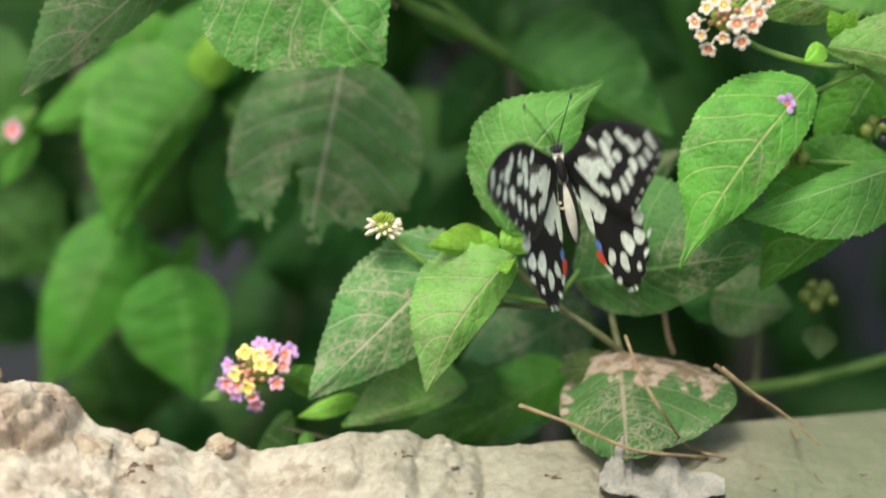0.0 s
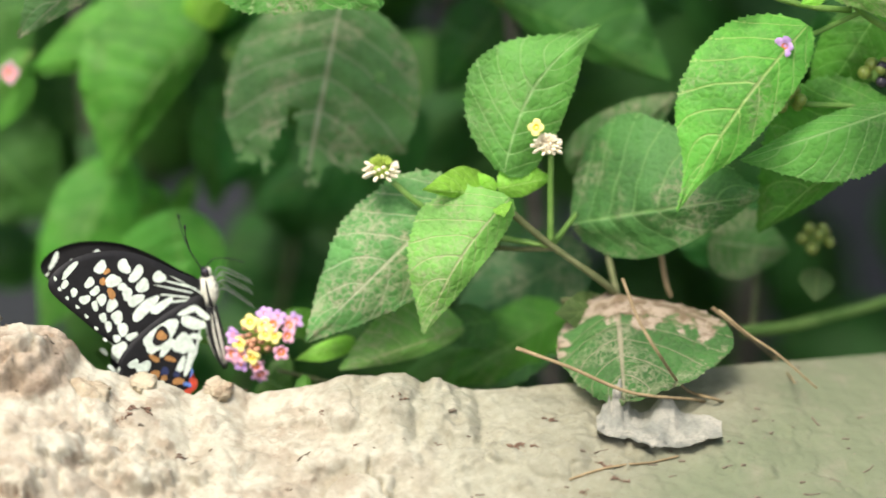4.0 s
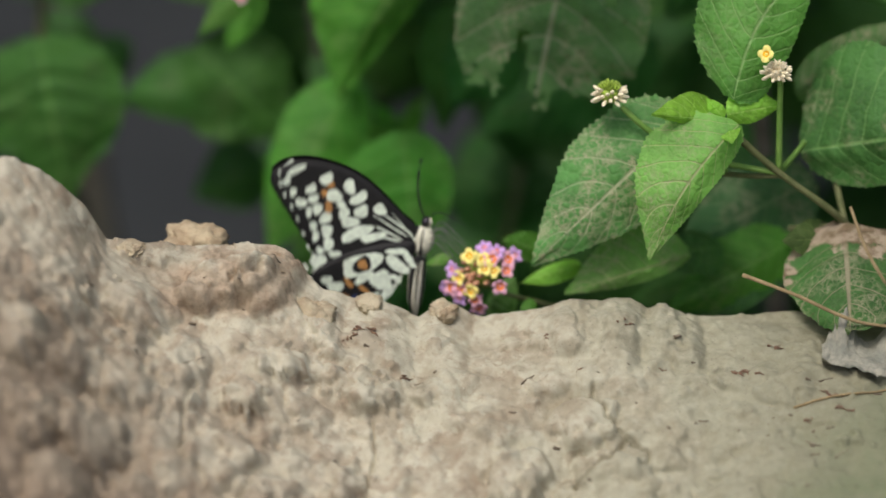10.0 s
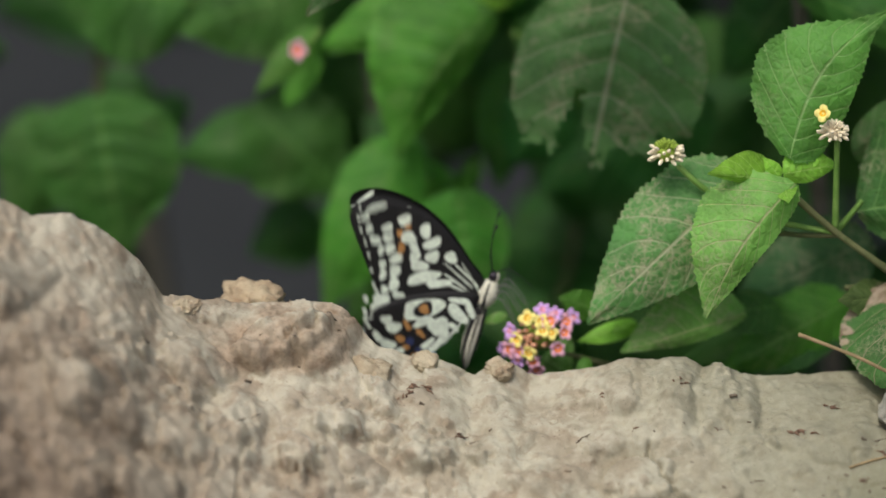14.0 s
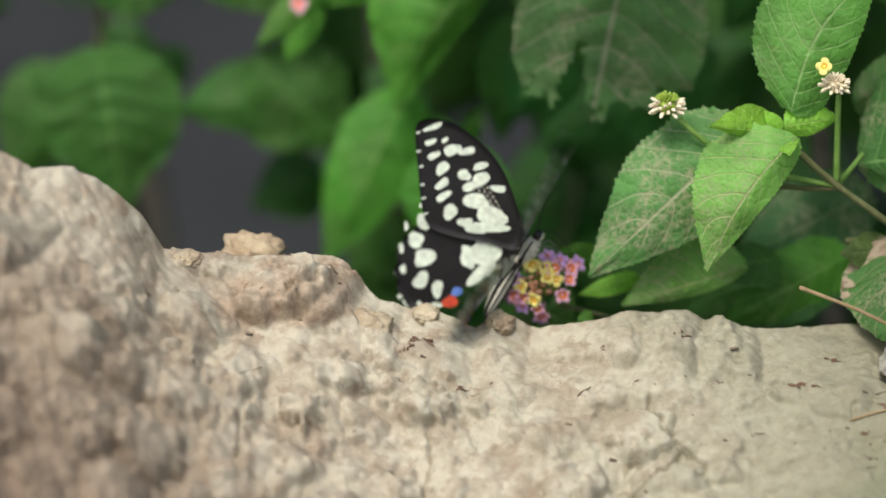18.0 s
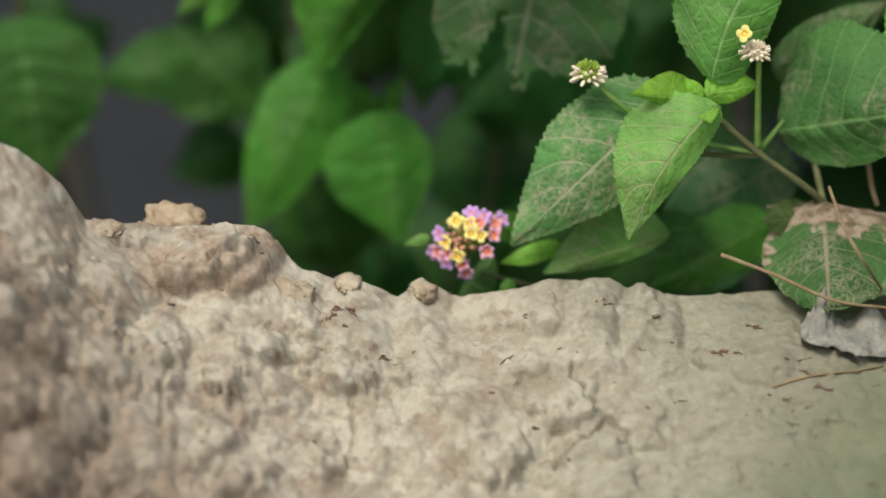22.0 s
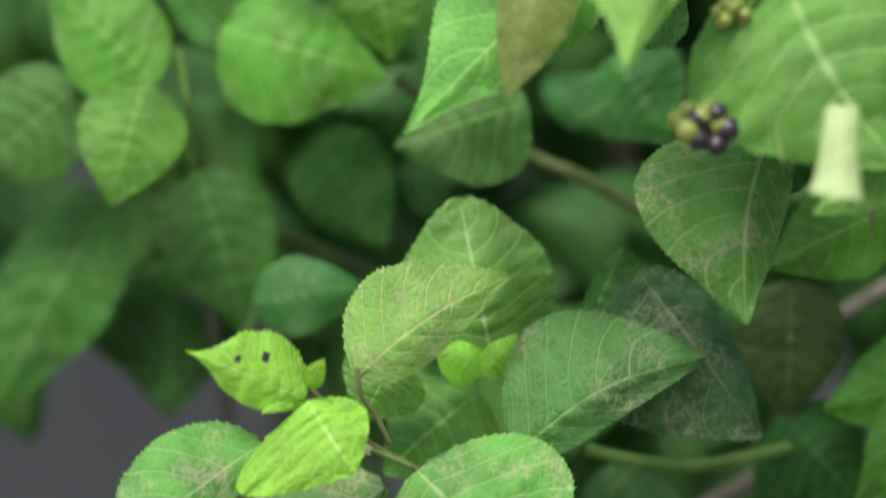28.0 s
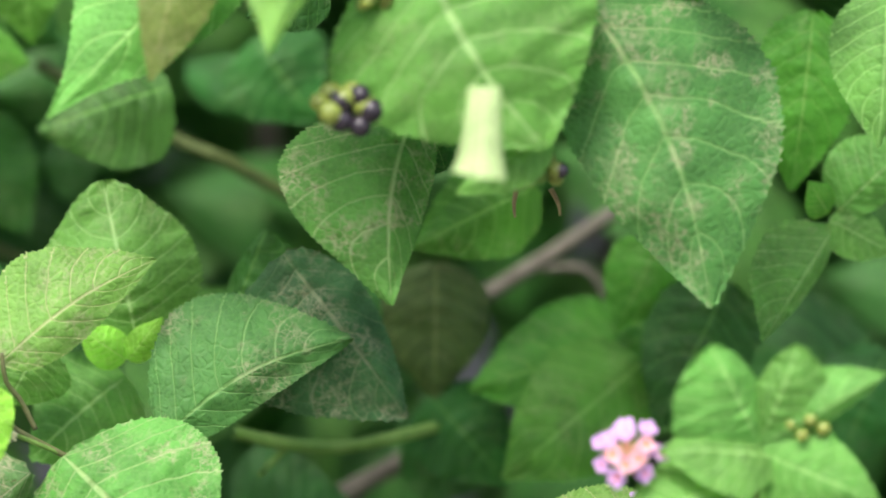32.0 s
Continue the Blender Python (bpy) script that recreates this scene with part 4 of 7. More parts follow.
visited = flower_head(low, (-0.0365, 0.0000, 0.5576), (-0.45, -0.85, 0.05), 0.0215, (), (), BUD_PINK, 0, 7, "lantana head with mauve rim, yellow middle and salmon buds", LAYOUT)

front = thing("lantana_branch", (0.23, 0.0, 0.0), "bright green lantana branch with cream flower head leaning over", "shrub", "lantana shrubs")
leaf(front, "fresh", (0.1197, -0.0120, 0.6442), (0.0827, -0.0270, 0.5943), 0.0275, skew=-0.33, side=0.04, arch=0.1, teeth=40, point=0.9)
leaf(front, "bright", (0.1311, 0.0080, 0.6615), (0.0870, -0.0020, 0.6700), 0.0198, skew=-0.35, teeth=30)
leaf(front, "fresh", (0.0889, -0.0020, 0.6697), (0.0742, -0.0120, 0.6763), 0.0068, skew=-0.20)
leaf(front, "bright", (0.1243, -0.0120, 0.6543), (0.1616, -0.0170, 0.6311), 0.0177, skew=0.57, side=-0.15, teeth=32, point=0.3)
leaf(front, "fresh", (0.1469, 0.0080, 0.6613), (0.1859, 0.0180, 0.6766), 0.0244, skew=0.05, teeth=32)
leaf(front, "fresh", (0.1557, 0.0080, 0.6267), (0.1823, -0.0020, 0.6076), 0.0216, skew=0.17)
leaf(front, "pale", (0.1481, -0.0020, 0.6182), (0.1014, -0.0120, 0.6054), 0.0186, skew=0.55, teeth=30)
leaf(front, "mid", (0.1474, -0.0020, 0.6169), (0.1082, 0.0030, 0.5801), 0.0278, skew=-0.67)
leaf(front, "mid", (0.1430, 0.0130, 0.6439), (0.1242, 0.0180, 0.6108), 0.0180, skew=-0.02)
leaf(front, "dark", (0.1466, 0.0180, 0.6369), (0.1272, 0.0180, 0.6279), 0.0199, 10)
leaf(front, "mid", (0.1785, 0.0180, 0.6047), (0.1566, 0.0080, 0.5915), 0.0182, 10)
leaf(front, "dark", (0.1762, 0.0280, 0.5895), (0.1532, 0.0280, 0.5760), 0.0148, 0)
leaf(front, "specked", (0.1794, -0.0020, 0.5847), (0.1760, -0.0120, 0.5464), 0.0260, 10)
leaf(front, "dark", (0.1291, 0.0380, 0.6385), (0.1410, 0.0380, 0.6248), 0.0200, 0)
leaf(front, "mid", (0.1378, 0.0180, 0.6724), (0.1471, 0.0180, 0.6567), 0.0131, 0)
leaf(front, "mid", (0.1707, 0.0180, 0.6557), (0.1773, 0.0180, 0.6374), 0.0180, 0)
leaf(front, "young", (0.1237, -0.0120, 0.6542), (0.1172, -0.0170, 0.6514), 0.0057, 0)
leaf(front, "young", (0.1289, -0.0070, 0.6564), (0.1243, -0.0120, 0.6647), 0.0064, 0)
leaf(front, "young", (0.1281, -0.0070, 0.6561), (0.1317, -0.0120, 0.6654), 0.0057, 0)
stem(front, "stem", STEM, 0.00129, 0.00097, (0.2034, 0.0380, 0.5969), (0.1782, 0.0180, 0.6173), (0.1578, 0.0030, 0.6319), (0.1361, -0.0020, 0.6455), (0.1289, -0.0070, 0.6556))
stem(front, "stem", STEM, 0.00097, 0.00081, (0.1328, -0.0020, 0.6463), (0.1198, -0.0040, 0.6480), (0.1051, -0.0070, 0.6533), (0.0979, -0.0070, 0.6591))
stem(front, "stem", STEM, 0.00081, 0.00064, (0.1353, -0.0020, 0.6455), (0.1244, -0.0070, 0.6418), (0.1168, -0.0120, 0.6398))
stem(front, "stem", STEM, 0.00097, 0.00081, (0.1613, 0.0080, 0.6166), (0.1452, 0.0030, 0.6169), (0.1205, -0.0020, 0.6191))
stem(front, "stem", STEM, 0.00081, 0.00064, (0.1583, 0.0060, 0.6307), (0.1519, 0.0060, 0.6263), (0.1446, 0.0060, 0.6239))
stem(front, "stem", STEM, 0.00081, 0.00064, (0.1295, -0.0020, 0.6545), (0.1347, -0.0040, 0.6654), (0.1304, -0.0040, 0.6799))
CREAM_LAYOUT = (("cream", -1.1, 9.3), ("cream", 3.0, 8.6), ("cream", -1.8, 5.4), ("cream", -7.1, 4.3), ("blush", 8.4, 7.1), ("blush", 12.9, 5.7), ("cream", 6.1, 3.4), ("blush", -10.7, -0.7), ("blush", 2.5, -0.4), ("blush", 7.5, -1.2), ("cream", -8.6, -4.8), ("cream", -1.8, -5.2), ("blush", 4.1, -6.6), ("blush", -6.1, -9.6), ("cream", -5.0, 7.1), ("blush", 9.6, 2.1))
flower_head(front, (0.0959, -0.0120, 0.6633), (-0.15, -0.9, 0.25), 0.0222, (), (), BUD_PINK, 0, 11, "lantana head with cream florets, orange and yellow throats", CREAM_LAYOUT)
lone_floret(front, "mauve", (0.1128, -0.0170, 0.6393), (-0.5, -1, -0.1), 1.05)
lone_floret(front, "rose", (0.1264, -0.0070, 0.6754), (0.1, -1, 0.3), 1.0)
lone_floret(front, "mauve", (0.1236, -0.0070, 0.6706), (-0.3, -1, 0.0), 1.0)
lone_floret(front, "mauve", (0.1207, -0.0070, 0.6771), (-0.5, -1, 0.2), 0.8)
berry_bunch(front, (0.1152, 0.0000, 0.6206), 0.0125, 9, 0, 1, "bunch of green lantana berries")
berry_bunch(front, (0.1416, 0.0040, 0.6263), 0.012, 6, 3, 2, "drying lantana head with green berries")
berry_bunch(front, (0.1278, 0.0280, 0.5715), 0.012, 8, 0, 3)
leaf(front, "withered", (0.1285, 0.0280, 0.5625), (0.1267, 0.0180, 0.5551), 0.0099, 0)
stem(low, "stem", STEM, 0.00193, 0.00161, (0.1073, 0.0400, 0.5393), (0.1208, 0.0400, 0.5409), (0.1409, 0.0400, 0.5459), (0.1726, 0.0500, 0.5523))
stem(low, "stem", STEM_BROWN, 0.00097, 0.00081, (0.1106, 0.0400, 0.5401), (0.1123, 0.0500, 0.5495), (0.1139, 0.0600, 0.5607))
leaf(front, "mint", (0.1477, -0.0600, 0.7020), (0.1339, -0.0648, 0.7295), 0.0257, skew=0.42, blunt=1.0)
leaf(front, "mint", (0.1485, -0.0600, 0.7032), (0.1576, -0.0648, 0.7293), 0.0200, skew=-0.35, blunt=1.0)
leaf(front, "mint", (0.1492, -0.0600, 0.7020), (0.1814, -0.0657, 0.7217), 0.0155, skew=0.55)
leaf(front, "mint", (0.1522, -0.0600, 0.6981), (0.1202, -0.0657, 0.7010), 0.0220, 20)
leaf(front, "mint", (0.1480, -0.0600, 0.6996), (0.1799, -0.0657, 0.6866), 0.0226, 10)
leaf(front, "mint", (0.1413, -0.0600, 0.6905), (0.1090, -0.0657, 0.6813), 0.0242, 10)
stem(front, "stem", STEM, 0.00113, 0.00097, (0.1463, -0.0581, 0.6717), (0.1477, -0.0581, 0.6902), (0.1472, -0.0581, 0.7040))
stem(front, "stem", STEM, 0.00081, 0.00064, (0.1476, -0.0581, 0.6932), (0.1604, -0.0581, 0.6992), (0.1609, -0.0581, 0.7053))
flower_head(front, (0.1128, -0.0600, 0.6993), (-0.1916, -0.9109, 0.4209), 0.0185, ("mauve", "mauve", "mauve"), ("mauve", "rose"), BUD_PINK, 13, 17, "pale pink lantana head")
berry_bunch(front, (0.1606, -0.0600, 0.7064), 0.013, 9, 0, 9)

middle = thing("lantana_branch", (0.03, 0.06, 0.0), "lantana sprig with broad dusty leaves and yellow-green shoot", "shrub", "lantana shrubs")
leaf(middle, "specked", (-0.0388, -0.0050, 0.6904), (0.0004, -0.0200, 0.6511), 0.0595, skew=0.01, side=-0.01, blunt=0.25, teeth=40, fold=0.2, point=0.4)
leaf(middle, "specked", (-0.0813, -0.0100, 0.6988), (-0.1263, -0.0300, 0.6643), 0.0254, skew=-0.39, side=0.02, teeth=38, point=0.3)
leaf(middle, "young", (-0.0693, -0.0150, 0.7120), (-0.1014, -0.0250, 0.7270), 0.0200, skew=-0.29, holes=((0.62,0.35,0.09),(0.42,0.45,0.11)), point=1.0)
leaf(middle, "young", (-0.0685, -0.0150, 0.7116), (-0.0552, -0.0250, 0.6933), 0.0398, skew=-0.42, teeth=22, blunt=0.3)
leaf(middle, "young", (-0.0686, -0.0150, 0.7155), (-0.0636, -0.0200, 0.7242), 0.0057, 0)
leaf(middle, "young", (-0.0695, -0.0120, 0.7142), (-0.0812, -0.0200, 0.7087), 0.0048, 0)
leaf(middle, "bright", (-0.0554, -0.0050, 0.7171), (-0.0128, 0.0100, 0.7434), 0.0285, skew=0.34, side=-0.04, teeth=36)
leaf(middle, "blotched", (-0.0116, 0.0100, 0.6921), (0.0426, 0.0200, 0.7188), 0.0345, skew=0.49, side=-0.08, blunt=0.35, teeth=38)
leaf(middle, "torn", (-0.0488, 0.0200, 0.6812), (-0.1034, 0.0200, 0.6338), 0.0268, skew=-0.53, teeth=34)
leaf(middle, "pale", (-0.0221, 0.0400, 0.7052), (-0.0499, 0.0400, 0.6811), 0.0364, 10)
leaf(middle, "pale", (-0.0461, 0.0300, 0.7165), (-0.0559, 0.0300, 0.6985), 0.0248, 0)
leaf(middle, "pale", (-0.0190, 0.0350, 0.7175), (-0.0284, 0.0450, 0.7617), 0.0442, skew=0.03, blunt=0.8)
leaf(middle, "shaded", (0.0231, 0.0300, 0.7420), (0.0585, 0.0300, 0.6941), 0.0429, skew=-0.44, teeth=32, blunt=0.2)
leaf(middle, "deep", (0.0072, 0.0450, 0.7194), (0.0185, 0.0450, 0.7474), 0.0382, skew=-0.78, blunt=0.5)
leaf(middle, "young", (-0.0219, 0.0300, 0.7117), (-0.0356, 0.0300, 0.7212), 0.0116, 0)
leaf(middle, "young", (-0.0211, 0.0300, 0.7117), (-0.0114, 0.0300, 0.7240), 0.0083, 0)
leaf(middle, "pale", (-0.0591, 0.0300, 0.6968), (-0.0839, 0.0350, 0.6760), 0.0182, 0)
leaf(middle, "dark", (-0.0908, 0.0900, 0.7243), (-0.0586, 0.0900, 0.7295), 0.0226, 0, blunt=0.3)
stem(middle, "stem", STEM_BROWN, 0.00097, 0.00081, (0.0044, 0.0300, 0.6575), (-0.0181, 0.0100, 0.6761), (-0.0393, 0.0000, 0.6900), (-0.0540, -0.0050, 0.6996), (-0.0686, -0.0100, 0.7147))
stem(middle, "stem", STEM, 0.00064, 0.00064, (-0.0393, 0.0000, 0.6900), (-0.0462, -0.0040, 0.6939), (-0.0523, -0.0080, 0.6973))
stem(middle, "stem", STEM_BROWN, 0.00048, 0.00048, (-0.0508, 0.0080, 0.6695), (-0.0594, 0.0050, 0.6707), (-0.0684, 0.0000, 0.6729))
stem(middle, "stem", STEM_BROWN, 0.00081, 0.00064, (-0.0466, 0.0000, 0.6972), (-0.0504, -0.0020, 0.7055), (-0.0543, -0.0040, 0.7114), (-0.0555, -0.0050, 0.7195))
bud_knot(middle, (-0.0544, -0.0120, 0.6977), 0.0062, BUD_CREAM, BUD_GREEN, 6, "tiny cream and green buds")
bud_knot(middle, (-0.0695, 0.0000, 0.6720), 0.0035, WILTED, WILTED, 6, "dried black bud")
leaf(middle, "torn", (-0.0107, 0.0450, 0.6407), (-0.0247, 0.0350, 0.5723), 0.0555, holes=((0.50, 0.28, 0.05), (0.56, 0.29, 0.09), (0.62, 0.30, 0.13), (0.68, 0.31, 0.18), (0.76, 0.30, 0.24), (1.05, 0.7, 0.75), (1.05, 0.1, 0.80), (1.05, -0.5, 0.85), (1.0, -0.9, 0.85), (0.30, -0.58, 0.07)), blunt=1.0, cols=30, teeth=40, label="torn, dusty, half-eaten leaf")
leaf(middle, "mid", (-0.0526, 0.0850, 0.6240), (-0.1075, 0.0900, 0.6066), 0.0205, skew=-0.52)
leaf(middle, "mid", (-0.0524, 0.0800, 0.6233), (-0.0809, 0.0750, 0.5777), 0.0312, skew=-0.58, side=0.07)
leaf(middle, "mid", (-0.0531, 0.0900, 0.6211), (-0.0475, 0.1000, 0.6498), 0.0260, skew=0.25)
leaf(middle, "mid", (-0.0657, 0.1000, 0.6206), (-0.0795, 0.1000, 0.6435), 0.0245, 0)
leaf(middle, "young", (-0.0564, 0.0850, 0.6222), (-0.0444, 0.0850, 0.6415), 0.0121, 0)
leaf(middle, "mid", (-0.1059, 0.0850, 0.6152), (-0.1246, 0.0800, 0.5961), 0.0090, 0)
leaf(middle, "mid", (-0.1071, 0.0850, 0.6096), (-0.1155, 0.0800, 0.5916), 0.0100, 0)
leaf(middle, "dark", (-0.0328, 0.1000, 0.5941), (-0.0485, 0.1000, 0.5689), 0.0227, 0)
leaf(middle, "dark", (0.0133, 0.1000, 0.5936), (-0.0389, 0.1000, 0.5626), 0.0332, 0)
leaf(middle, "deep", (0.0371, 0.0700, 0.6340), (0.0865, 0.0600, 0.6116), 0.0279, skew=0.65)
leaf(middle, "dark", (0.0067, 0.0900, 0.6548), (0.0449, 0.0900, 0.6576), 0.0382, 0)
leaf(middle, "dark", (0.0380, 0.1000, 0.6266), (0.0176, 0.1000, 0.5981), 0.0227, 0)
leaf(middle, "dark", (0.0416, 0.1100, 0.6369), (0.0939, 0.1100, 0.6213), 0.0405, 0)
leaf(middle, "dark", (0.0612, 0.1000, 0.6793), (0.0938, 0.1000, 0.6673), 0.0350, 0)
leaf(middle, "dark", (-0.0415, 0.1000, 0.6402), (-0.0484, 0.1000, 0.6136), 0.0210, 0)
stem(middle, "stem", STEM, 0.00225, 0.00193, (0.0391, 0.0800, 0.6310), (0.0218, 0.0700, 0.6434), (0.0065, 0.0600, 0.6539), (0.0023, 0.0500, 0.6710), (-0.0020, 0.0500, 0.6877))
stem(middle, "stem", STEM, 0.00145, 0.00129, (0.0322, 0.0800, 0.6362), (0.0185, 0.0800, 0.6482), (0.0049, 0.0800, 0.6567))
stem(middle, "twig", BARK, 0.00290, 0.00258, (0.0174, 0.1200, 0.6347), (0.0442, 0.1200, 0.6536), (0.0571, 0.1200, 0.6634), (0.0732, 0.1300, 0.6697))
stem(middle, "stem", STEM, 0.00209, 0.00193, (0.0092, 0.0700, 0.6835), (0.0226, 0.0700, 0.6802), (0.0393, 0.0700, 0.6786), (0.0576, 0.0700, 0.6817), (0.0698, 0.0800, 0.6829))
stem(middle, "stem", STEM, 0.00113, 0.00097, (0.0242, 0.0700, 0.6785), (0.0193, 0.0700, 0.6734), (0.0166, 0.0600, 0.6727))
stem(middle, "stem", STEM, 0.00129, 0.00113, (-0.0472, 0.0900, 0.6141), (-0.0205, 0.0900, 0.6002), (0.0122, 0.0900, 0.6031))
stem(middle, "stem", STEM, 0.00081, 0.00064, (-0.1048, 0.0850, 0.6152), (-0.1075, 0.0800, 0.6125), (-0.1102, 0.0750, 0.6115))
lone_floret(middle, "rose", (-0.1110, 0.0720, 0.6117), (-0.4, -1, 0.1), 1.15)

behind = thing("lantana_bush", (-0.08, 0.16, 0.0), "dense green lantana bush behind the wall", "shrub", "lantana shrubs")
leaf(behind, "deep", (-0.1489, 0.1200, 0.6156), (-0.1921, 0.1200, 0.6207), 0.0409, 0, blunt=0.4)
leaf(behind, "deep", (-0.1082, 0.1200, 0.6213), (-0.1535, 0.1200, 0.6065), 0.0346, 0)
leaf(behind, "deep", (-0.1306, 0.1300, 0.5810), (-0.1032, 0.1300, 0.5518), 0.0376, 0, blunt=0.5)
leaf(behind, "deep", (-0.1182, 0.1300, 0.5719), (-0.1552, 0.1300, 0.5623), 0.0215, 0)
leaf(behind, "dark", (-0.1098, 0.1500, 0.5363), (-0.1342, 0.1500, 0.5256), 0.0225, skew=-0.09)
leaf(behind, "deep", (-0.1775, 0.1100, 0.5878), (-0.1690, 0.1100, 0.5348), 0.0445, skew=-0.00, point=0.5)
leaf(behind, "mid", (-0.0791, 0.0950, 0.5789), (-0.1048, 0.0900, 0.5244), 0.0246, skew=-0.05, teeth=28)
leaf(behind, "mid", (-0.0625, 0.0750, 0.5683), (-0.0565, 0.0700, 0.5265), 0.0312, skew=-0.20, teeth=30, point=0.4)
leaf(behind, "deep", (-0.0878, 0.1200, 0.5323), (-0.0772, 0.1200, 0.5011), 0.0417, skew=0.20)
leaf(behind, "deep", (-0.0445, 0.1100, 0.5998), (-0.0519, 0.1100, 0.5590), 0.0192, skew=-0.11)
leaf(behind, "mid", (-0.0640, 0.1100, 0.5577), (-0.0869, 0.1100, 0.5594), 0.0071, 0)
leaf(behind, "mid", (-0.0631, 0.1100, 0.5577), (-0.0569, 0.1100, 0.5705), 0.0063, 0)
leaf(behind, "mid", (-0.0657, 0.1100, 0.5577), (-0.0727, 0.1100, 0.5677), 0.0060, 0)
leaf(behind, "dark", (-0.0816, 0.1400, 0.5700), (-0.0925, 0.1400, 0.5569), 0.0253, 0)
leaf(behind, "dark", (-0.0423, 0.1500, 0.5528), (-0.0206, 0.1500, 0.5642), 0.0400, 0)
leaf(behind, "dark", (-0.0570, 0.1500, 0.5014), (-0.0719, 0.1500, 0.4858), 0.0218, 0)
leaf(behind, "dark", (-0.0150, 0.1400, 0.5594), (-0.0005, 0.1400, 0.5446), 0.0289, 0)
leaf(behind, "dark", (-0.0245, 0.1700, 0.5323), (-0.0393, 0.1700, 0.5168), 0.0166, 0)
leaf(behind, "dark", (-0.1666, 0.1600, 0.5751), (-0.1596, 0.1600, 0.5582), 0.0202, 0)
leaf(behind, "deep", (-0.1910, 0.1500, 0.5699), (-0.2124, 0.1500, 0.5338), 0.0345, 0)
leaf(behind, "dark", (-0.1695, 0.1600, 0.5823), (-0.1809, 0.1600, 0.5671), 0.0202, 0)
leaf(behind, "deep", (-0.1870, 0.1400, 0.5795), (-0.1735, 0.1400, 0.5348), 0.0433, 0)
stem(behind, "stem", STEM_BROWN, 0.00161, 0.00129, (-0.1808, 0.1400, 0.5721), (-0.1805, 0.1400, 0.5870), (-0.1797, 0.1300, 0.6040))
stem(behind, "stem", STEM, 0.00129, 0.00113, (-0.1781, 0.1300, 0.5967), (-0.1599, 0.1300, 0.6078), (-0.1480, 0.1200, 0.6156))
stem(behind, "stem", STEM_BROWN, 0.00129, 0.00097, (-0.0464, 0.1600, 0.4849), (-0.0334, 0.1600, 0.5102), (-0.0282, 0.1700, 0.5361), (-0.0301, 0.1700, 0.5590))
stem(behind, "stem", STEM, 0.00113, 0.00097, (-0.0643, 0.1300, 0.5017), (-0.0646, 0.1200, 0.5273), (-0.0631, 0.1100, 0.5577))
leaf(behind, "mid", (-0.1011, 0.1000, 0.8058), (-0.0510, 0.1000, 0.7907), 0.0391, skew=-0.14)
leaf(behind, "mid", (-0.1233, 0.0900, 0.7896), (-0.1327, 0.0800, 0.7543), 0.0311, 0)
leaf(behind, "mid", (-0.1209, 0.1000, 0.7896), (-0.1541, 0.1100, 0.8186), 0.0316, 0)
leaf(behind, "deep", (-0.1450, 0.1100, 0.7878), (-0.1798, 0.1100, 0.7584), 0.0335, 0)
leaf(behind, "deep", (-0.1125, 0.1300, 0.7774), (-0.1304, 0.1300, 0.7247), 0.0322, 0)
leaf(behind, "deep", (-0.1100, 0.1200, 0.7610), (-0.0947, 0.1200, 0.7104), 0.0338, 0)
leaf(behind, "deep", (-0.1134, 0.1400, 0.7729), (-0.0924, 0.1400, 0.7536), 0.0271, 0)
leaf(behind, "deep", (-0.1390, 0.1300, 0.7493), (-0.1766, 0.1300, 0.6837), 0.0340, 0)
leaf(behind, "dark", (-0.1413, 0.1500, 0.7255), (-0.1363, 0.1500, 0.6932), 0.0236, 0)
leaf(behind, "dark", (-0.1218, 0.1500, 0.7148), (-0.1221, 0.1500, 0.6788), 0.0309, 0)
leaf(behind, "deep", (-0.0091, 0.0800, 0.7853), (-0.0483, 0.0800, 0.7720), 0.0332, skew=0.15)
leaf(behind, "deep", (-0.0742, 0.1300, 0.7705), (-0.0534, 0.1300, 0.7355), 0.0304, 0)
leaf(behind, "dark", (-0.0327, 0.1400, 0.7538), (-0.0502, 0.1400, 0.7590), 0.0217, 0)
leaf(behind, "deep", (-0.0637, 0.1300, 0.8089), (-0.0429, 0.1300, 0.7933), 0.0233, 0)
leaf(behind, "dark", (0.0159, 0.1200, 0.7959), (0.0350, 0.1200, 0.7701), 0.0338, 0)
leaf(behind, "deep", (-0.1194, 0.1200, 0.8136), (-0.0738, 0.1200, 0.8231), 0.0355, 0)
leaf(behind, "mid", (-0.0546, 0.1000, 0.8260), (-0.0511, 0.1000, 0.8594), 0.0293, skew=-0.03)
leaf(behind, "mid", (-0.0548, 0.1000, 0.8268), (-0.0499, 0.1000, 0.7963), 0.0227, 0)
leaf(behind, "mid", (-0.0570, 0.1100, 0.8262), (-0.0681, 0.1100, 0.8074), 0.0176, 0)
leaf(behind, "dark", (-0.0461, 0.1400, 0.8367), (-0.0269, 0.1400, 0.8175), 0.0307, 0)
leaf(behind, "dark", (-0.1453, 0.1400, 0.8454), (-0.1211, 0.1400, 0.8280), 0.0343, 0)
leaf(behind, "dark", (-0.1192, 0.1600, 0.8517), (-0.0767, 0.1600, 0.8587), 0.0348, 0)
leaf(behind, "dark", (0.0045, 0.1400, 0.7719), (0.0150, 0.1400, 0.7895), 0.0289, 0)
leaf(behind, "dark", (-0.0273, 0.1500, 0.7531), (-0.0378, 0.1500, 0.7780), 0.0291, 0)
stem(behind, "stem", STEM, 0.00129, 0.00113, (-0.1121, 0.1300, 0.7519), (-0.1120, 0.1200, 0.7704), (-0.1122, 0.1100, 0.7834), (-0.1151, 0.1100, 0.7989))
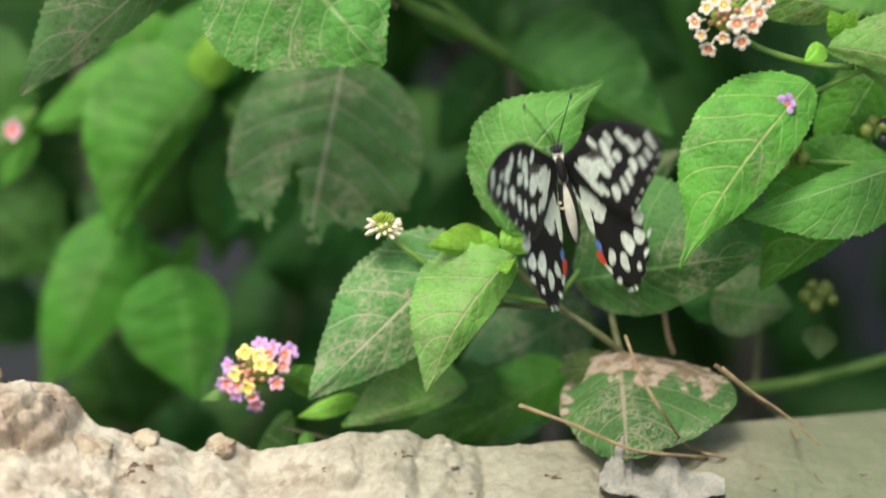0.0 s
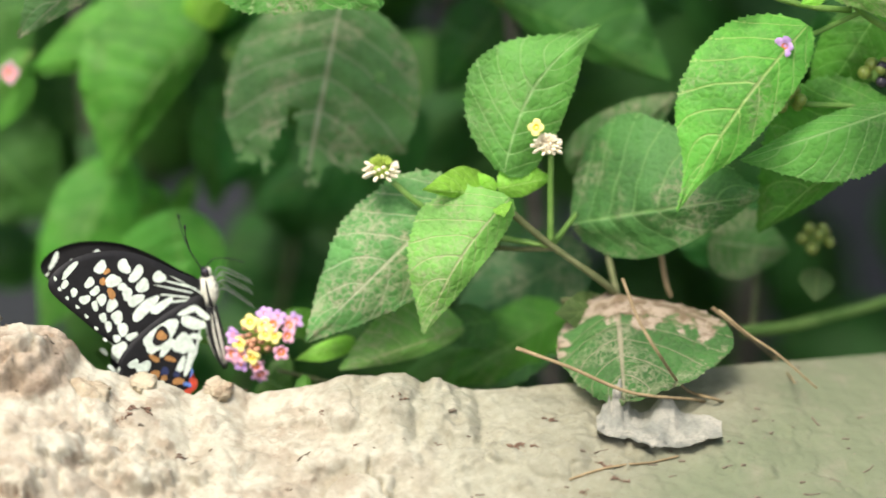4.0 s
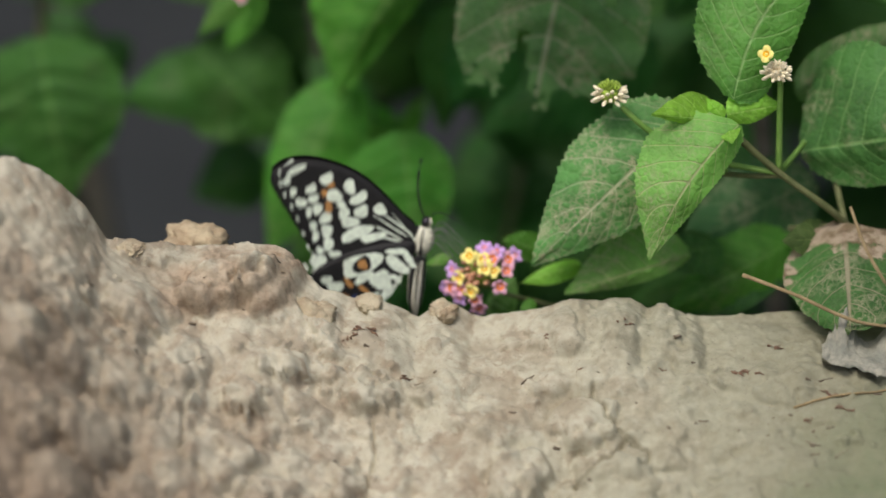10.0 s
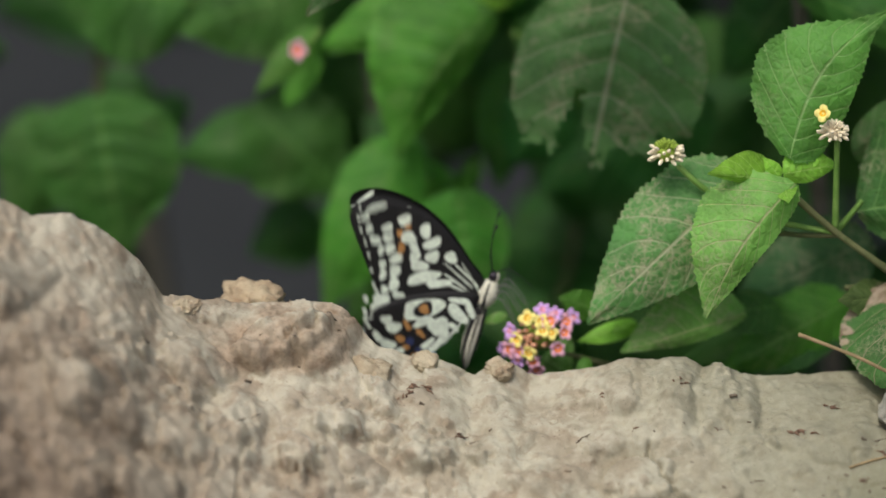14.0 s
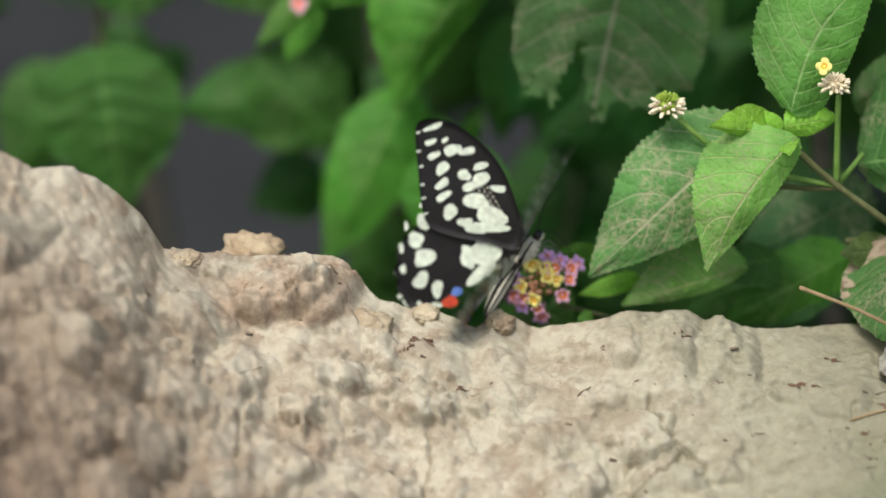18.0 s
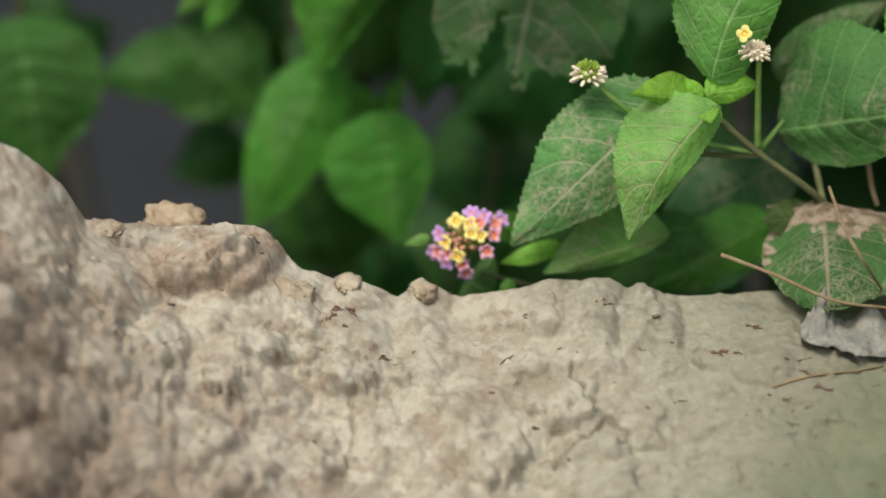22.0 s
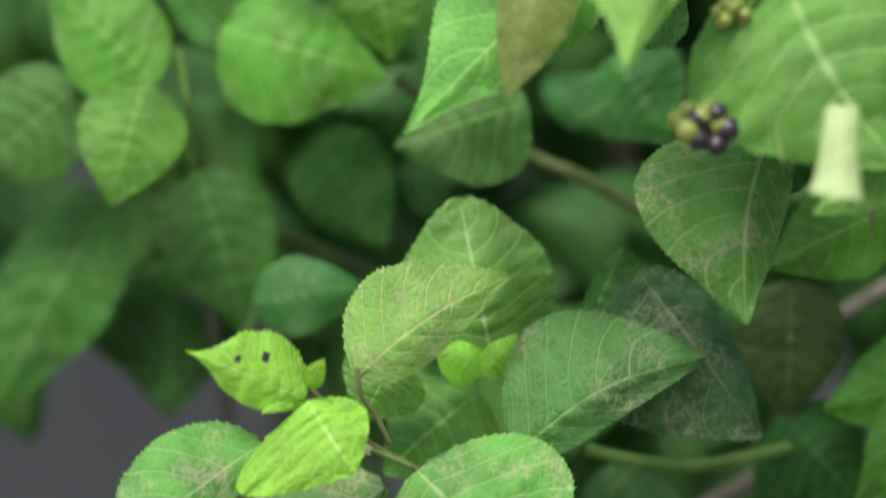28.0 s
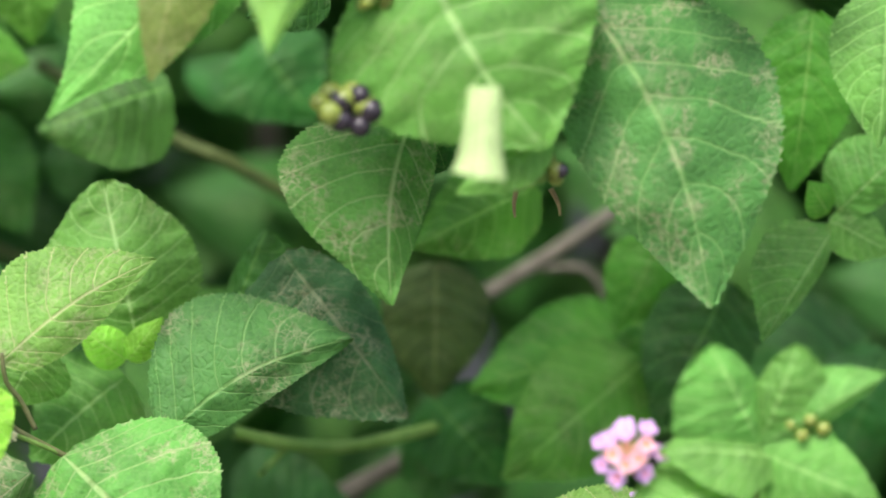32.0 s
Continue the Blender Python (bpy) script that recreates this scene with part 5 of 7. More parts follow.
stem(behind, "stem", STEM, 0.00113, 0.00097, (-0.0678, 0.1200, 0.8205), (-0.0570, 0.1100, 0.8262), (-0.0548, 0.1000, 0.8285))
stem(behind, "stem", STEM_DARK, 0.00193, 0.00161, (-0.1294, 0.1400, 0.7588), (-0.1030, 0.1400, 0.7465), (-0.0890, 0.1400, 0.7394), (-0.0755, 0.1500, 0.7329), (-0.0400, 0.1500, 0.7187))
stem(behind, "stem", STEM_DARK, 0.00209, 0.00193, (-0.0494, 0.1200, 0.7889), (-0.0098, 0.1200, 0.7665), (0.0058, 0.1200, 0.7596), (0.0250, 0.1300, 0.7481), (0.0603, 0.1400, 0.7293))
stem(behind, "twig", BARK, 0.00258, 0.00225, (-0.0735, 0.2000, 0.8720), (-0.0718, 0.2000, 0.8465), (-0.0683, 0.2000, 0.8247))
flower_head(behind, (-0.0811, 0.0850, 0.8457), (-0.1, -0.95, 0.2), 0.0195, ("rose", "rose", "mauve"), ("yellow", "yellow", "rose"), BUD_PINK, 14, 23, "salmon-pink lantana head with yellow middle")

upper = thing("lantana_branch", (0.14, 0.02, 0.0), "fruiting lantana branch with large leaves and berry bunches", "shrub", "lantana shrubs")
leaf(upper, "lime", (0.0412, -0.0500, 0.8614), (0.0178, -0.0650, 0.8068), 0.0381, skew=-0.72, teeth=30, point=0.6, fold=0.3)
leaf(upper, "mint", (0.0173, -0.0050, 0.8429), (-0.0416, -0.0200, 0.7857), 0.0366, skew=-0.23, teeth=44, point=0.6)
leaf(upper, "olive", (-0.0023, -0.0250, 0.8400), (-0.0137, -0.0300, 0.7969), 0.0197, skew=0.14)
leaf(upper, "mint", (0.0099, -0.0300, 0.8683), (-0.0372, -0.0350, 0.8516), 0.0186, skew=-0.24)
leaf(upper, "young", (0.0359, -0.0500, 0.8704), (0.0151, -0.0500, 0.8853), 0.0200, 0)
leaf(upper, "young", (0.0367, -0.0500, 0.8719), (0.0270, -0.0500, 0.8897), 0.0169, 0)
leaf(upper, "young", (0.0374, -0.0500, 0.8719), (0.0577, -0.0600, 0.8692), 0.0153, 0)
leaf(upper, "young", (0.0376, -0.0450, 0.8718), (0.0540, -0.0450, 0.8882), 0.0170, 0)
leaf(upper, "fresh", (0.0367, -0.0500, 0.8704), (0.0445, -0.0600, 0.8545), 0.0138, 0)
leaf(upper, "pale", (0.0582, -0.0300, 0.8364), (0.0921, -0.0450, 0.7796), 0.0775, skew=0.12, side=0.08, blunt=0.3, arch=0.1, teeth=36)
leaf(upper, "mid", (0.0684, -0.0200, 0.8167), (0.0361, -0.0220, 0.7939), 0.0316, 0, blunt=0.5)
leaf_curl(upper, (0.0744, -0.0620, 0.7981), (0.0721, -0.0750, 0.7755), 0.0044, 0.0073)
leaf(upper, "specked", (0.0599, 0.0000, 0.7878), (0.0521, -0.0150, 0.7332), 0.0410, skew=-0.51, side=0.07, blunt=0.35, teeth=46, point=0.3)
leaf(upper, "dark", (0.0700, 0.0100, 0.7887), (0.0589, 0.0100, 0.7634), 0.0198, 10)
leaf(upper, "blotched", (0.1051, -0.0150, 0.8168), (0.1391, -0.0250, 0.7332), 0.0587, skew=0.20, side=-0.06, blunt=0.15, teeth=40)
leaf(upper, "pale", (0.1822, 0.0400, 0.7465), (0.1606, 0.0300, 0.7151), 0.0187, skew=-0.64)
leaf(upper, "pale", (0.1838, 0.0400, 0.7520), (0.2065, 0.0400, 0.7729), 0.0209, skew=0.33)
leaf(upper, "pale", (0.1810, 0.0400, 0.7492), (0.1996, 0.0400, 0.7392), 0.0150, 0)
leaf(upper, "pale", (0.0456, -0.0100, 0.8407), (0.0285, -0.0120, 0.8292), 0.0122, skew=0.07)
leaf(upper, "fresh", (0.0336, -0.0480, 0.8658), (0.0453, -0.0550, 0.8504), 0.0210, skew=-0.12)
leaf(upper, "young", (0.0365, -0.0500, 0.8673), (0.0424, -0.0520, 0.8866), 0.0199, skew=-0.12)
leaf(upper, "young", (0.0372, -0.0520, 0.8666), (0.0606, -0.0580, 0.8705), 0.0148, skew=0.14)
leaf(upper, "young", (0.0357, -0.0520, 0.8666), (0.0119, -0.0580, 0.8786), 0.0169, skew=-0.04)
leaf(upper, "pale", (0.1023, -0.0060, 0.8598), (0.1276, -0.0100, 0.8432), 0.0205, skew=-0.05)
leaf(upper, "fresh", (0.0701, -0.0120, 0.8628), (0.0942, -0.0160, 0.8486), 0.0163, skew=0.20)
leaf(upper, "mint", (0.0635, -0.0200, 0.8679), (0.1295, -0.0260, 0.8696), 0.0220, skew=0.46, teeth=34)
leaf(upper, "fresh", (0.1805, 0.0400, 0.7508), (0.1732, 0.0300, 0.7619), 0.0100, 0)
leaf(upper, "mint", (0.1887, -0.0100, 0.8189), (0.1853, -0.0200, 0.7765), 0.0210, skew=-0.37, teeth=32)
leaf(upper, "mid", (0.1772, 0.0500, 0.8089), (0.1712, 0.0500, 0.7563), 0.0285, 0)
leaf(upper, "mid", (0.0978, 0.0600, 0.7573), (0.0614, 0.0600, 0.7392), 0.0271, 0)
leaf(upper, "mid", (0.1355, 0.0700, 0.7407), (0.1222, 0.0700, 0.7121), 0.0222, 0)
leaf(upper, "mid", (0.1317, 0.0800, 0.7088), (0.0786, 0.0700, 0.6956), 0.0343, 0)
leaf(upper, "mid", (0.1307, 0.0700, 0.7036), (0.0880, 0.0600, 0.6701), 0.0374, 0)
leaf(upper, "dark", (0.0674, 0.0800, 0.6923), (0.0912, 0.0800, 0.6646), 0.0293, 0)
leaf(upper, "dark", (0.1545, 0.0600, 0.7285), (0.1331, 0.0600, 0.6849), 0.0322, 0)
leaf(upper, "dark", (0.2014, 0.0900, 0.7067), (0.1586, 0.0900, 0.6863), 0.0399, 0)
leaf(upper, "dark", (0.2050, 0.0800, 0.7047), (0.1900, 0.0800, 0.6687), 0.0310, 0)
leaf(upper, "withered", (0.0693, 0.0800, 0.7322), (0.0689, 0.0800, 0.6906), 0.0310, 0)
leaf(upper, "mid", (0.0689, 0.0300, 0.8146), (0.0388, 0.0300, 0.7905), 0.0330, 0)
leaf(upper, "pale", (0.1305, -0.0200, 0.8580), (0.0828, -0.0200, 0.8711), 0.0273, 10)
leaf(upper, "bright", (0.1278, -0.0300, 0.8599), (0.1737, -0.0400, 0.8429), 0.0307, -15)
leaf(upper, "pale", (0.0990, -0.0100, 0.8662), (0.0681, -0.0100, 0.8570), 0.0239, 0)
leaf(upper, "mid", (0.1167, -0.0050, 0.8393), (0.1373, -0.0100, 0.8166), 0.0248, 0)
leaf(upper, "mid", (0.0945, -0.0100, 0.8337), (0.1046, -0.0100, 0.8337), 0.0096, 0)
leaf(upper, "mid", (0.0874, 0.0000, 0.8597), (0.1250, 0.0000, 0.8456), 0.0209, 0)
leaf(upper, "dark", (0.0609, 0.0000, 0.8613), (0.0500, 0.0000, 0.8395), 0.0193, 0)
leaf(upper, "mid", (0.0656, 0.0000, 0.8488), (0.0750, 0.0000, 0.8426), 0.0145, 0)
leaf(upper, "mid", (0.0438, 0.0000, 0.8379), (0.0310, -0.0100, 0.8339), 0.0112, 0)
leaf(upper, "pale", (0.1593, 0.0000, 0.8705), (0.1466, 0.0000, 0.8892), 0.0290, 0)
leaf(upper, "dark", (0.1552, 0.0400, 0.8486), (0.1619, 0.0400, 0.8145), 0.0217, 0)
leaf(upper, "dark", (0.0353, 0.0300, 0.8203), (0.0129, 0.0300, 0.8092), 0.0215, 0)
leaf(upper, "mid", (0.0705, -0.0200, 0.8818), (0.1165, -0.0200, 0.8757), 0.0237, 0)
leaf(upper, "olive", (0.0008, -0.0300, 0.8592), (-0.0226, -0.0340, 0.8431), 0.0124, skew=-0.52)
leaf(upper, "mint", (0.0932, -0.0360, 0.7835), (0.0679, -0.0400, 0.7669), 0.0133, skew=0.29)
stem(upper, "stem", STEM, 0.00161, 0.00129, (0.1566, -0.0200, 0.8619), (0.1382, -0.0200, 0.8496), (0.1152, -0.0200, 0.8358), (0.0979, -0.0250, 0.8338), (0.0730, -0.0300, 0.8372), (0.0591, -0.0350, 0.8443), (0.0483, -0.0400, 0.8551), (0.0374, -0.0500, 0.8704))
stem(upper, "stem", STEM, 0.00129, 0.00113, (0.0730, -0.0300, 0.8387), (0.0823, -0.0280, 0.8447), (0.0931, -0.0260, 0.8515), (0.0993, -0.0250, 0.8545))
stem(upper, "stem", STEM, 0.00129, 0.00113, (0.0598, -0.0350, 0.8428), (0.0560, -0.0360, 0.8323), (0.0514, -0.0380, 0.8233))
stem(upper, "stem", STEM, 0.00113, 0.00097, (0.0639, -0.0300, 0.8372), (0.0476, -0.0200, 0.8313), (0.0279, -0.0120, 0.8263))
stem(upper, "stem", STEM, 0.00129, 0.00113, (0.0591, -0.0350, 0.8443), (0.0442, -0.0300, 0.8441), (0.0249, -0.0100, 0.8385), (0.0156, -0.0080, 0.8431))
stem(upper, "stem", STEM_BROWN, 0.00113, 0.00097, (0.1413, -0.0200, 0.8511), (0.1280, -0.0150, 0.8463), (0.1277, -0.0100, 0.8554))
berry_bunch(upper, (0.0461, -0.0380, 0.8200), 0.012, 10, 0, 4, "bunch of small green berries")
berry_bunch(upper, (0.0995, -0.0260, 0.8533), 0.011, 9, 0, 5)
berry_bunch(upper, (0.0377, -0.0350, 0.7886), 0.0205, 9, 5, 6, "bunch of green and blue-black berries")
berry_bunch(upper, (0.0906, -0.0300, 0.7716), 0.0165, 10, 1, 7, "bunch of green berries with dry calyx tips")
berry_bunch(upper, (0.1552, 0.0000, 0.8218), 0.014, 8, 0, 8)
berry_bunch(upper, (-0.0028, -0.0200, 0.8765), 0.011, 7, 0, 12)
lone_floret(upper, "orange", (0.1044, 0.0000, 0.8253), (-0.3, -1, 0.1), 1.0)
lone_floret(upper, "orange", (0.1110, 0.0000, 0.8206), (0.0, -1, 0.0), 1.1)
lone_floret(upper, "orange", (0.1122, 0.0000, 0.8261), (0.3, -1, 0.3), 0.9)
stem(upper, "twig", TWIG, 0.00081, 0.00032, (0.0875, 0.0000, 0.7643), (0.0867, 0.0000, 0.7596), (0.0870, 0.0000, 0.7556))
stem(upper, "twig", TWIG, 0.00081, 0.00032, (0.0969, 0.0000, 0.7635), (0.0990, 0.0000, 0.7595), (0.0996, 0.0000, 0.7560))
stem(upper, "twig", BARK, 0.00322, 0.00290, (0.0346, 0.1200, 0.6506), (0.0556, 0.1200, 0.6619), (0.0713, 0.1200, 0.6697))
stem(upper, "twig", BARK, 0.00290, 0.00225, (0.0491, 0.1300, 0.6930), (0.0807, 0.1300, 0.7113), (0.1052, 0.1300, 0.7262), (0.1289, 0.1300, 0.7419), (0.1525, 0.1300, 0.7593))
stem(upper, "twig", BARK, 0.00145, 0.00113, (0.1052, 0.1300, 0.7235), (0.1193, 0.1300, 0.7225), (0.1282, 0.1300, 0.7083))

stem(low, "woody_stem", BARK, 0.005, 0.0012, (0.1000, 0.1400, 0.0000), (0.0996, 0.1130, 0.2297), (0.0993, 0.0815, 0.4084), (0.0991, 0.0500, 0.5105))
stem(front, "woody_stem", BARK, 0.006, 0.0012, (0.2200, 0.1200, 0.0000), (0.2134, 0.0954, 0.2686), (0.2075, 0.0667, 0.4775), (0.2034, 0.0380, 0.5969))
stem(middle, "woody_stem", BARK, 0.006, 0.0022, (0.1000, 0.2000, 0.0000), (0.0756, 0.1640, 0.2839), (0.0543, 0.1220, 0.5048), (0.0391, 0.0800, 0.6310))
stem(behind, "woody_stem", BARK, 0.006, 0.0015, (-0.1000, 0.2200, 0.0000), (-0.1323, 0.1960, 0.2575), (-0.1606, 0.1680, 0.4577), (-0.1808, 0.1400, 0.5721))
stem(behind, "woody_stem", BARK, 0.006, 0.0013, (-0.0300, 0.2400, 0.0000), (-0.0365, 0.2160, 0.2182), (-0.0423, 0.1880, 0.3879), (-0.0464, 0.1600, 0.4849))
stem(behind, "woody_stem", BARK, 0.006, 0.0013, (-0.0500, 0.2600, 0.0000), (-0.0748, 0.2210, 0.3384), (-0.0966, 0.1755, 0.6015), (-0.1121, 0.1300, 0.7519))
stem(upper, "woody_stem", BARK, 0.007, 0.0016, (0.36, 0.16, 0.0), (0.37, 0.12, 0.45), (0.33, 0.05, 0.72), (0.2433, 0.0, 0.8739), (0.1566, -0.0200, 0.8619))
stem(behind, "woody_stem", BARK, 0.008, 0.003, (-0.1240, 0.3000, 0.0000), (-0.1704, 0.3090, 0.3600), (-0.2110, 0.3195, 0.6400), (-0.2400, 0.3300, 0.8000))
stem(behind, "woody_stem", BARK, 0.008, 0.003, (-0.0520, 0.3000, 0.0000), (-0.0792, 0.3090, 0.4275), (-0.1030, 0.3195, 0.7600), (-0.1200, 0.3300, 0.9500))
stem(behind, "woody_stem", BARK, 0.008, 0.003, (0.0320, 0.3000, 0.0000), (0.0272, 0.3090, 0.4410), (0.0230, 0.3195, 0.7840), (0.0200, 0.3300, 0.9800))
stem(behind, "woody_stem", BARK, 0.008, 0.003, (0.1160, 0.3000, 0.0000), (0.1336, 0.3090, 0.4500), (0.1490, 0.3195, 0.8000), (0.1600, 0.3300, 1.0000))
stem(behind, "woody_stem", BARK, 0.008, 0.003, (0.2000, 0.3000, 0.0000), (0.2400, 0.3090, 0.4140), (0.2750, 0.3195, 0.7360), (0.3000, 0.3300, 0.9200))

clod((-0.1162, -0.0200, 0.5610), 0.0195, 0.62, 1, "flat-topped clod of dried mud on the wall crest", CLOD, lift=-0.12, turn=0.05, deep=0.4, knobs=0.22)
clod((-0.1326, -0.0388, 0.5646), 0.009, 0.4, 2)
clod((-0.0458, -0.0240, 0.5426), 0.0085, 0.7, 4)
clod((-0.0665, -0.0245, 0.5438), 0.009, 0.5, 8)
clod((-0.0819, -0.0340, 0.5444), 0.014, 0.6, 9)
crumb((-0.0675, -0.0364, 0.5387), 0.0085, 1)
crumb((-0.0712, -0.0402, 0.5381), 0.006, 2)
crumb((0.0046, -0.0312, 0.5385), 0.0055, 3)
crumb((-0.0555, -0.0483, 0.5310), 0.006, 4)
crumb((-0.0176, -0.0331, 0.5371), 0.004, 5)
crumb((0.0466, -0.0317, 0.5345), 0.007, 6)
crumb((0.0385, -0.0426, 0.5307), 0.009, 7)
crumb((0.0633, -0.0502, 0.5268), 0.008, 8)
crumb((0.0568, -0.0592, 0.5232), 0.006, 9)
crumb((-0.0071, -0.0440, 0.5312), 0.003, 10)
crumb((0.0165, -0.0426, 0.5311), 0.003, 11)
crumb((-0.0379, -0.0200, 0.5406), 0.003, 12)
crumb((0.0364, -0.0431, 0.5305), 0.006, 13)
crumb((0.0658, -0.0554, 0.5242), 0.007, 14)
dry_stalk("thin straw-coloured dry stalk on the wall", 0.0006, 0.0004, (0.0381, -0.0300, 0.5559), (0.0529, -0.0350, 0.5517), (0.0703, -0.0350, 0.5442), (0.0922, -0.0200, 0.5368), (0.1165, 0.0566, 0.5069))
dry_stalk("thin straw-coloured dry stalk on the wall", 0.0005, 0.0004, (0.0676, -0.0300, 0.5760), (0.0716, -0.0400, 0.5671), (0.0774, -0.0450, 0.5580), (0.0865, -0.0200, 0.5405), (0.0970, -0.0200, 0.5368), (0.1175, 0.0579, 0.5065))
dry_stalk("thin straw-coloured dry stalk on the wall", 0.0005, 0.0003, (0.0956, -0.0200, 0.5637), (0.1045, -0.0200, 0.5562), (0.1127, -0.0200, 0.5505), (0.1238, -0.0200, 0.5405))
dry_stalk("thin straw-coloured dry stalk on the wall", 0.0005, 0.0003, (0.0952, 0.0000, 0.5587), (0.1053, 0.0000, 0.5504), (0.1164, 0.0200, 0.5365), (0.1174, -0.0200, 0.5422))
dry_stalk("thin straw-coloured dry stalk on the wall", 0.0004, 0.0003, on_wall((0.0521, -0.0549, 0.5253)) + Vector((0, 0, 0.0006)), on_wall((0.0592, -0.0521, 0.5261)) + Vector((0, 0, 0.0006)), on_wall((0.0671, -0.0497, 0.5267)) + Vector((0, 0, 0.0006)), on_wall((0.0750, -0.0473, 0.5273)) + Vector((0, 0, 0.0006)), on_wall((0.0831, -0.0435, 0.5281)) + Vector((0, 0, 0.0006)))
dry_leaf((0.0776, -0.0440, 0.5282), (0.0785, -0.0262, 0.5344), 0.0354, 3)
leaf(upper, "young", (0.0343, -0.0550, 0.8765), (0.0105, -0.0600, 0.8722), 0.0168, 0)
leaf(upper, "young", (0.0387, -0.0550, 0.8750), (0.0621, -0.0600, 0.8780), 0.0168, 0)
leaf(upper, "young", (0.0359, -0.0500, 0.8778), (0.0389, -0.0500, 0.8971), 0.0185, 0)
leaf(upper, "mint", (0.0465, -0.0450, 0.8718), (0.0705, -0.0450, 0.8658), 0.0139, 0)
leaf(upper, "mint", (0.1003, -0.0300, 0.8713), (0.0729, -0.0300, 0.8774), 0.0235, 0)
leaf(upper, "mint", (0.0124, -0.0200, 0.8712), (-0.0059, -0.0200, 0.8712), 0.0158, 0)


# ---- the butterfly ----
FORE = ((0.5, 3.0), (5.5, 6.4), (12.0, 11.0), (18.0, 14.4), (24.0, 16.3), (31.0, 17.0), (37.0, 16.2), (41.6, 14.2), (44.4, 11.2), (44.0, 8.2), (41.0, 4.2), (37.8, 0.6), (34.8, -2.8), (31.8, -6.2), (28.8, -9.2), (26.0, -11.4), (22.5, -12.2), (15, -9.5), (8, -6.0), (0.5, -3.0))
HIND = ((0.5, 2.0), (8, 0.2), (15, -2.8), (21, -6.2), (25.6, -10.0), (27.6, -12.4), (27.2, -14.6), (28.5, -16.6), (27.6, -19.2), (27.8, -21.6), (25.6, -23.6), (25.2, -26.2), (22.6, -27.8), (21.4, -30.2), (18.4, -30.8), (15.8, -32.4), (13.4, -31.0), (10.8, -30.6), (8.6, -27.6), (7.0, -22.0), (5.0, -15.0), (2.5, -8.0), (0.5, -4.0))
# x, y, half length, half width, turn: cream marks in millimetres
UNDER_FORE_EDGE = ((37.7, 13.4, 3.21, 0.92, 146), (39.7, 9.6, 1.2, 1.0, 151), (37.3, 6.8, 1.1, 1.1, 151), (34.4, 4.1, 1.49, 1.32, 171), (31.6, 1.7, 0.98, 1.4, 175), (29.6, -2.2, 1.17, 1.23, 171), (28.3, -5.1, 1.04, 1.43, 168), (26.3, -9.1, 0.98, 1.22, 175), (42.3, 11.8, 0.4, 0.7, 151), (41.4, 8.6, 0.4, 0.7, 151), (39.5, 5.6, 0.4, 0.7, 151), (36.9, 2.5, 0.4, 0.7, 151), (34.5, -0.8, 0.4, 0.7, 151), (32.0, -4.9, 0.4, 0.7, 151), (29.8, -8.7, 0.4, 0.7, 151), (27.3, -11.4, 0.4, 0.7, 151))
UNDER_FORE_ROW = ((32.4, 8.6, 1.5, 1.3, 151), (31.1, 5.9, 1.4, 1.2, 151), (29.4, 3.1, 1.6, 1.4, 151), (26.6, 0.9, 1.8, 1.7, 151), (25.4, -3.0, 1.8, 1.7, 151), (24.2, -6.8, 1.61, 1.71, 159), (21.9, -9.3, 1.61, 1.02, 159), (28.6, 12.4, 2.23, 1.33, 141), (25.5, 7.8, 2.2, 1.8, 151), (22.9, 5.5, 1.45, 1.06, 167))
UNDER_FORE_CELL = ((21.7, 3.2, 1.7, 1.5, 151), (19.4, 0.9, 2.4, 1.6, 151), (17.0, -2.0, 4.7, 1.74, 139), (12.1, -2.2, 3.4, 1.3, 151), (21.7, 11.3, 1.71, 2.01, 172), (18.4, 8.5, 2.47, 1.65, 137), (16.9, 4.7, 1.82, 2.02, 161), (11.8, 6.3, 1.81, 1.71, 145))
UNDER_FORE_RUST = ((28.5, 8.2, 0.82, 1.21, 166), (26.4, 4.2, 1.1, 1.8, 151), (26.9, 10.8, 1.02, 0.73, 163))
UNDER_FORE_STREAK = ((7.5, 1.9, 5.81, 0.28, 21), (6.1, 3.1, 5.72, 0.28, 25), (8.0, -0.0, 5.09, 0.28, 16), (3.7, 2.3, 5.2, 0.22, 39), (8.0, -1.7, 3.94, 0.36, 2))
UNDER_HIND_CELLS = ((14.1, -7.4, 6.6, 2.7, 153), (7.8, -11.0, 3.35, 2.53, 134), (12.6, -11.1, 3.02, 1.29, 144), (4.2, -5.5, 3.8, 1.74, 35), (5.2, -1.7, 2.75, 0.98, 171), (1.1, -3.3, 3.16, 0.95, 43), (6.2, -16.1, 4.4, 1.14, 112), (8.9, -17.1, 2.28, 1.08, 114), (3.7, -9.7, 1.72, 1.0, 26))
UNDER_HIND_OUT = ((20.2, -15.5, 2.09, 1.89, 168), (23.1, -13.9, 1.49, 1.3, 171), (19.5, -21.1, 2.15, 1.7, 179), (16.5, -23.5, 3.0, 1.52, 115), (15.2, -28.4, 2.56, 1.36, 113), (11.4, -27.5, 2.84, 1.34, 101), (23.3, -19.7, 2.38, 0.98, 39), (20.9, -24.7, 1.61, 0.89, 32), (19.0, -28.9, 1.66, 0.94, 29), (16.4, -32.4, 1.2, 0.63, 13), (27.3, -17.3, 0.94, 0.44, 29), (26.3, -21.9, 0.98, 0.41, 38), (24.3, -26.5, 0.98, 0.41, 38), (19.0, -31.7, 0.85, 0.57, 16))
UNDER_HIND_EYE = ((14.0, -7.5, 2.7, 2.5, 151),)
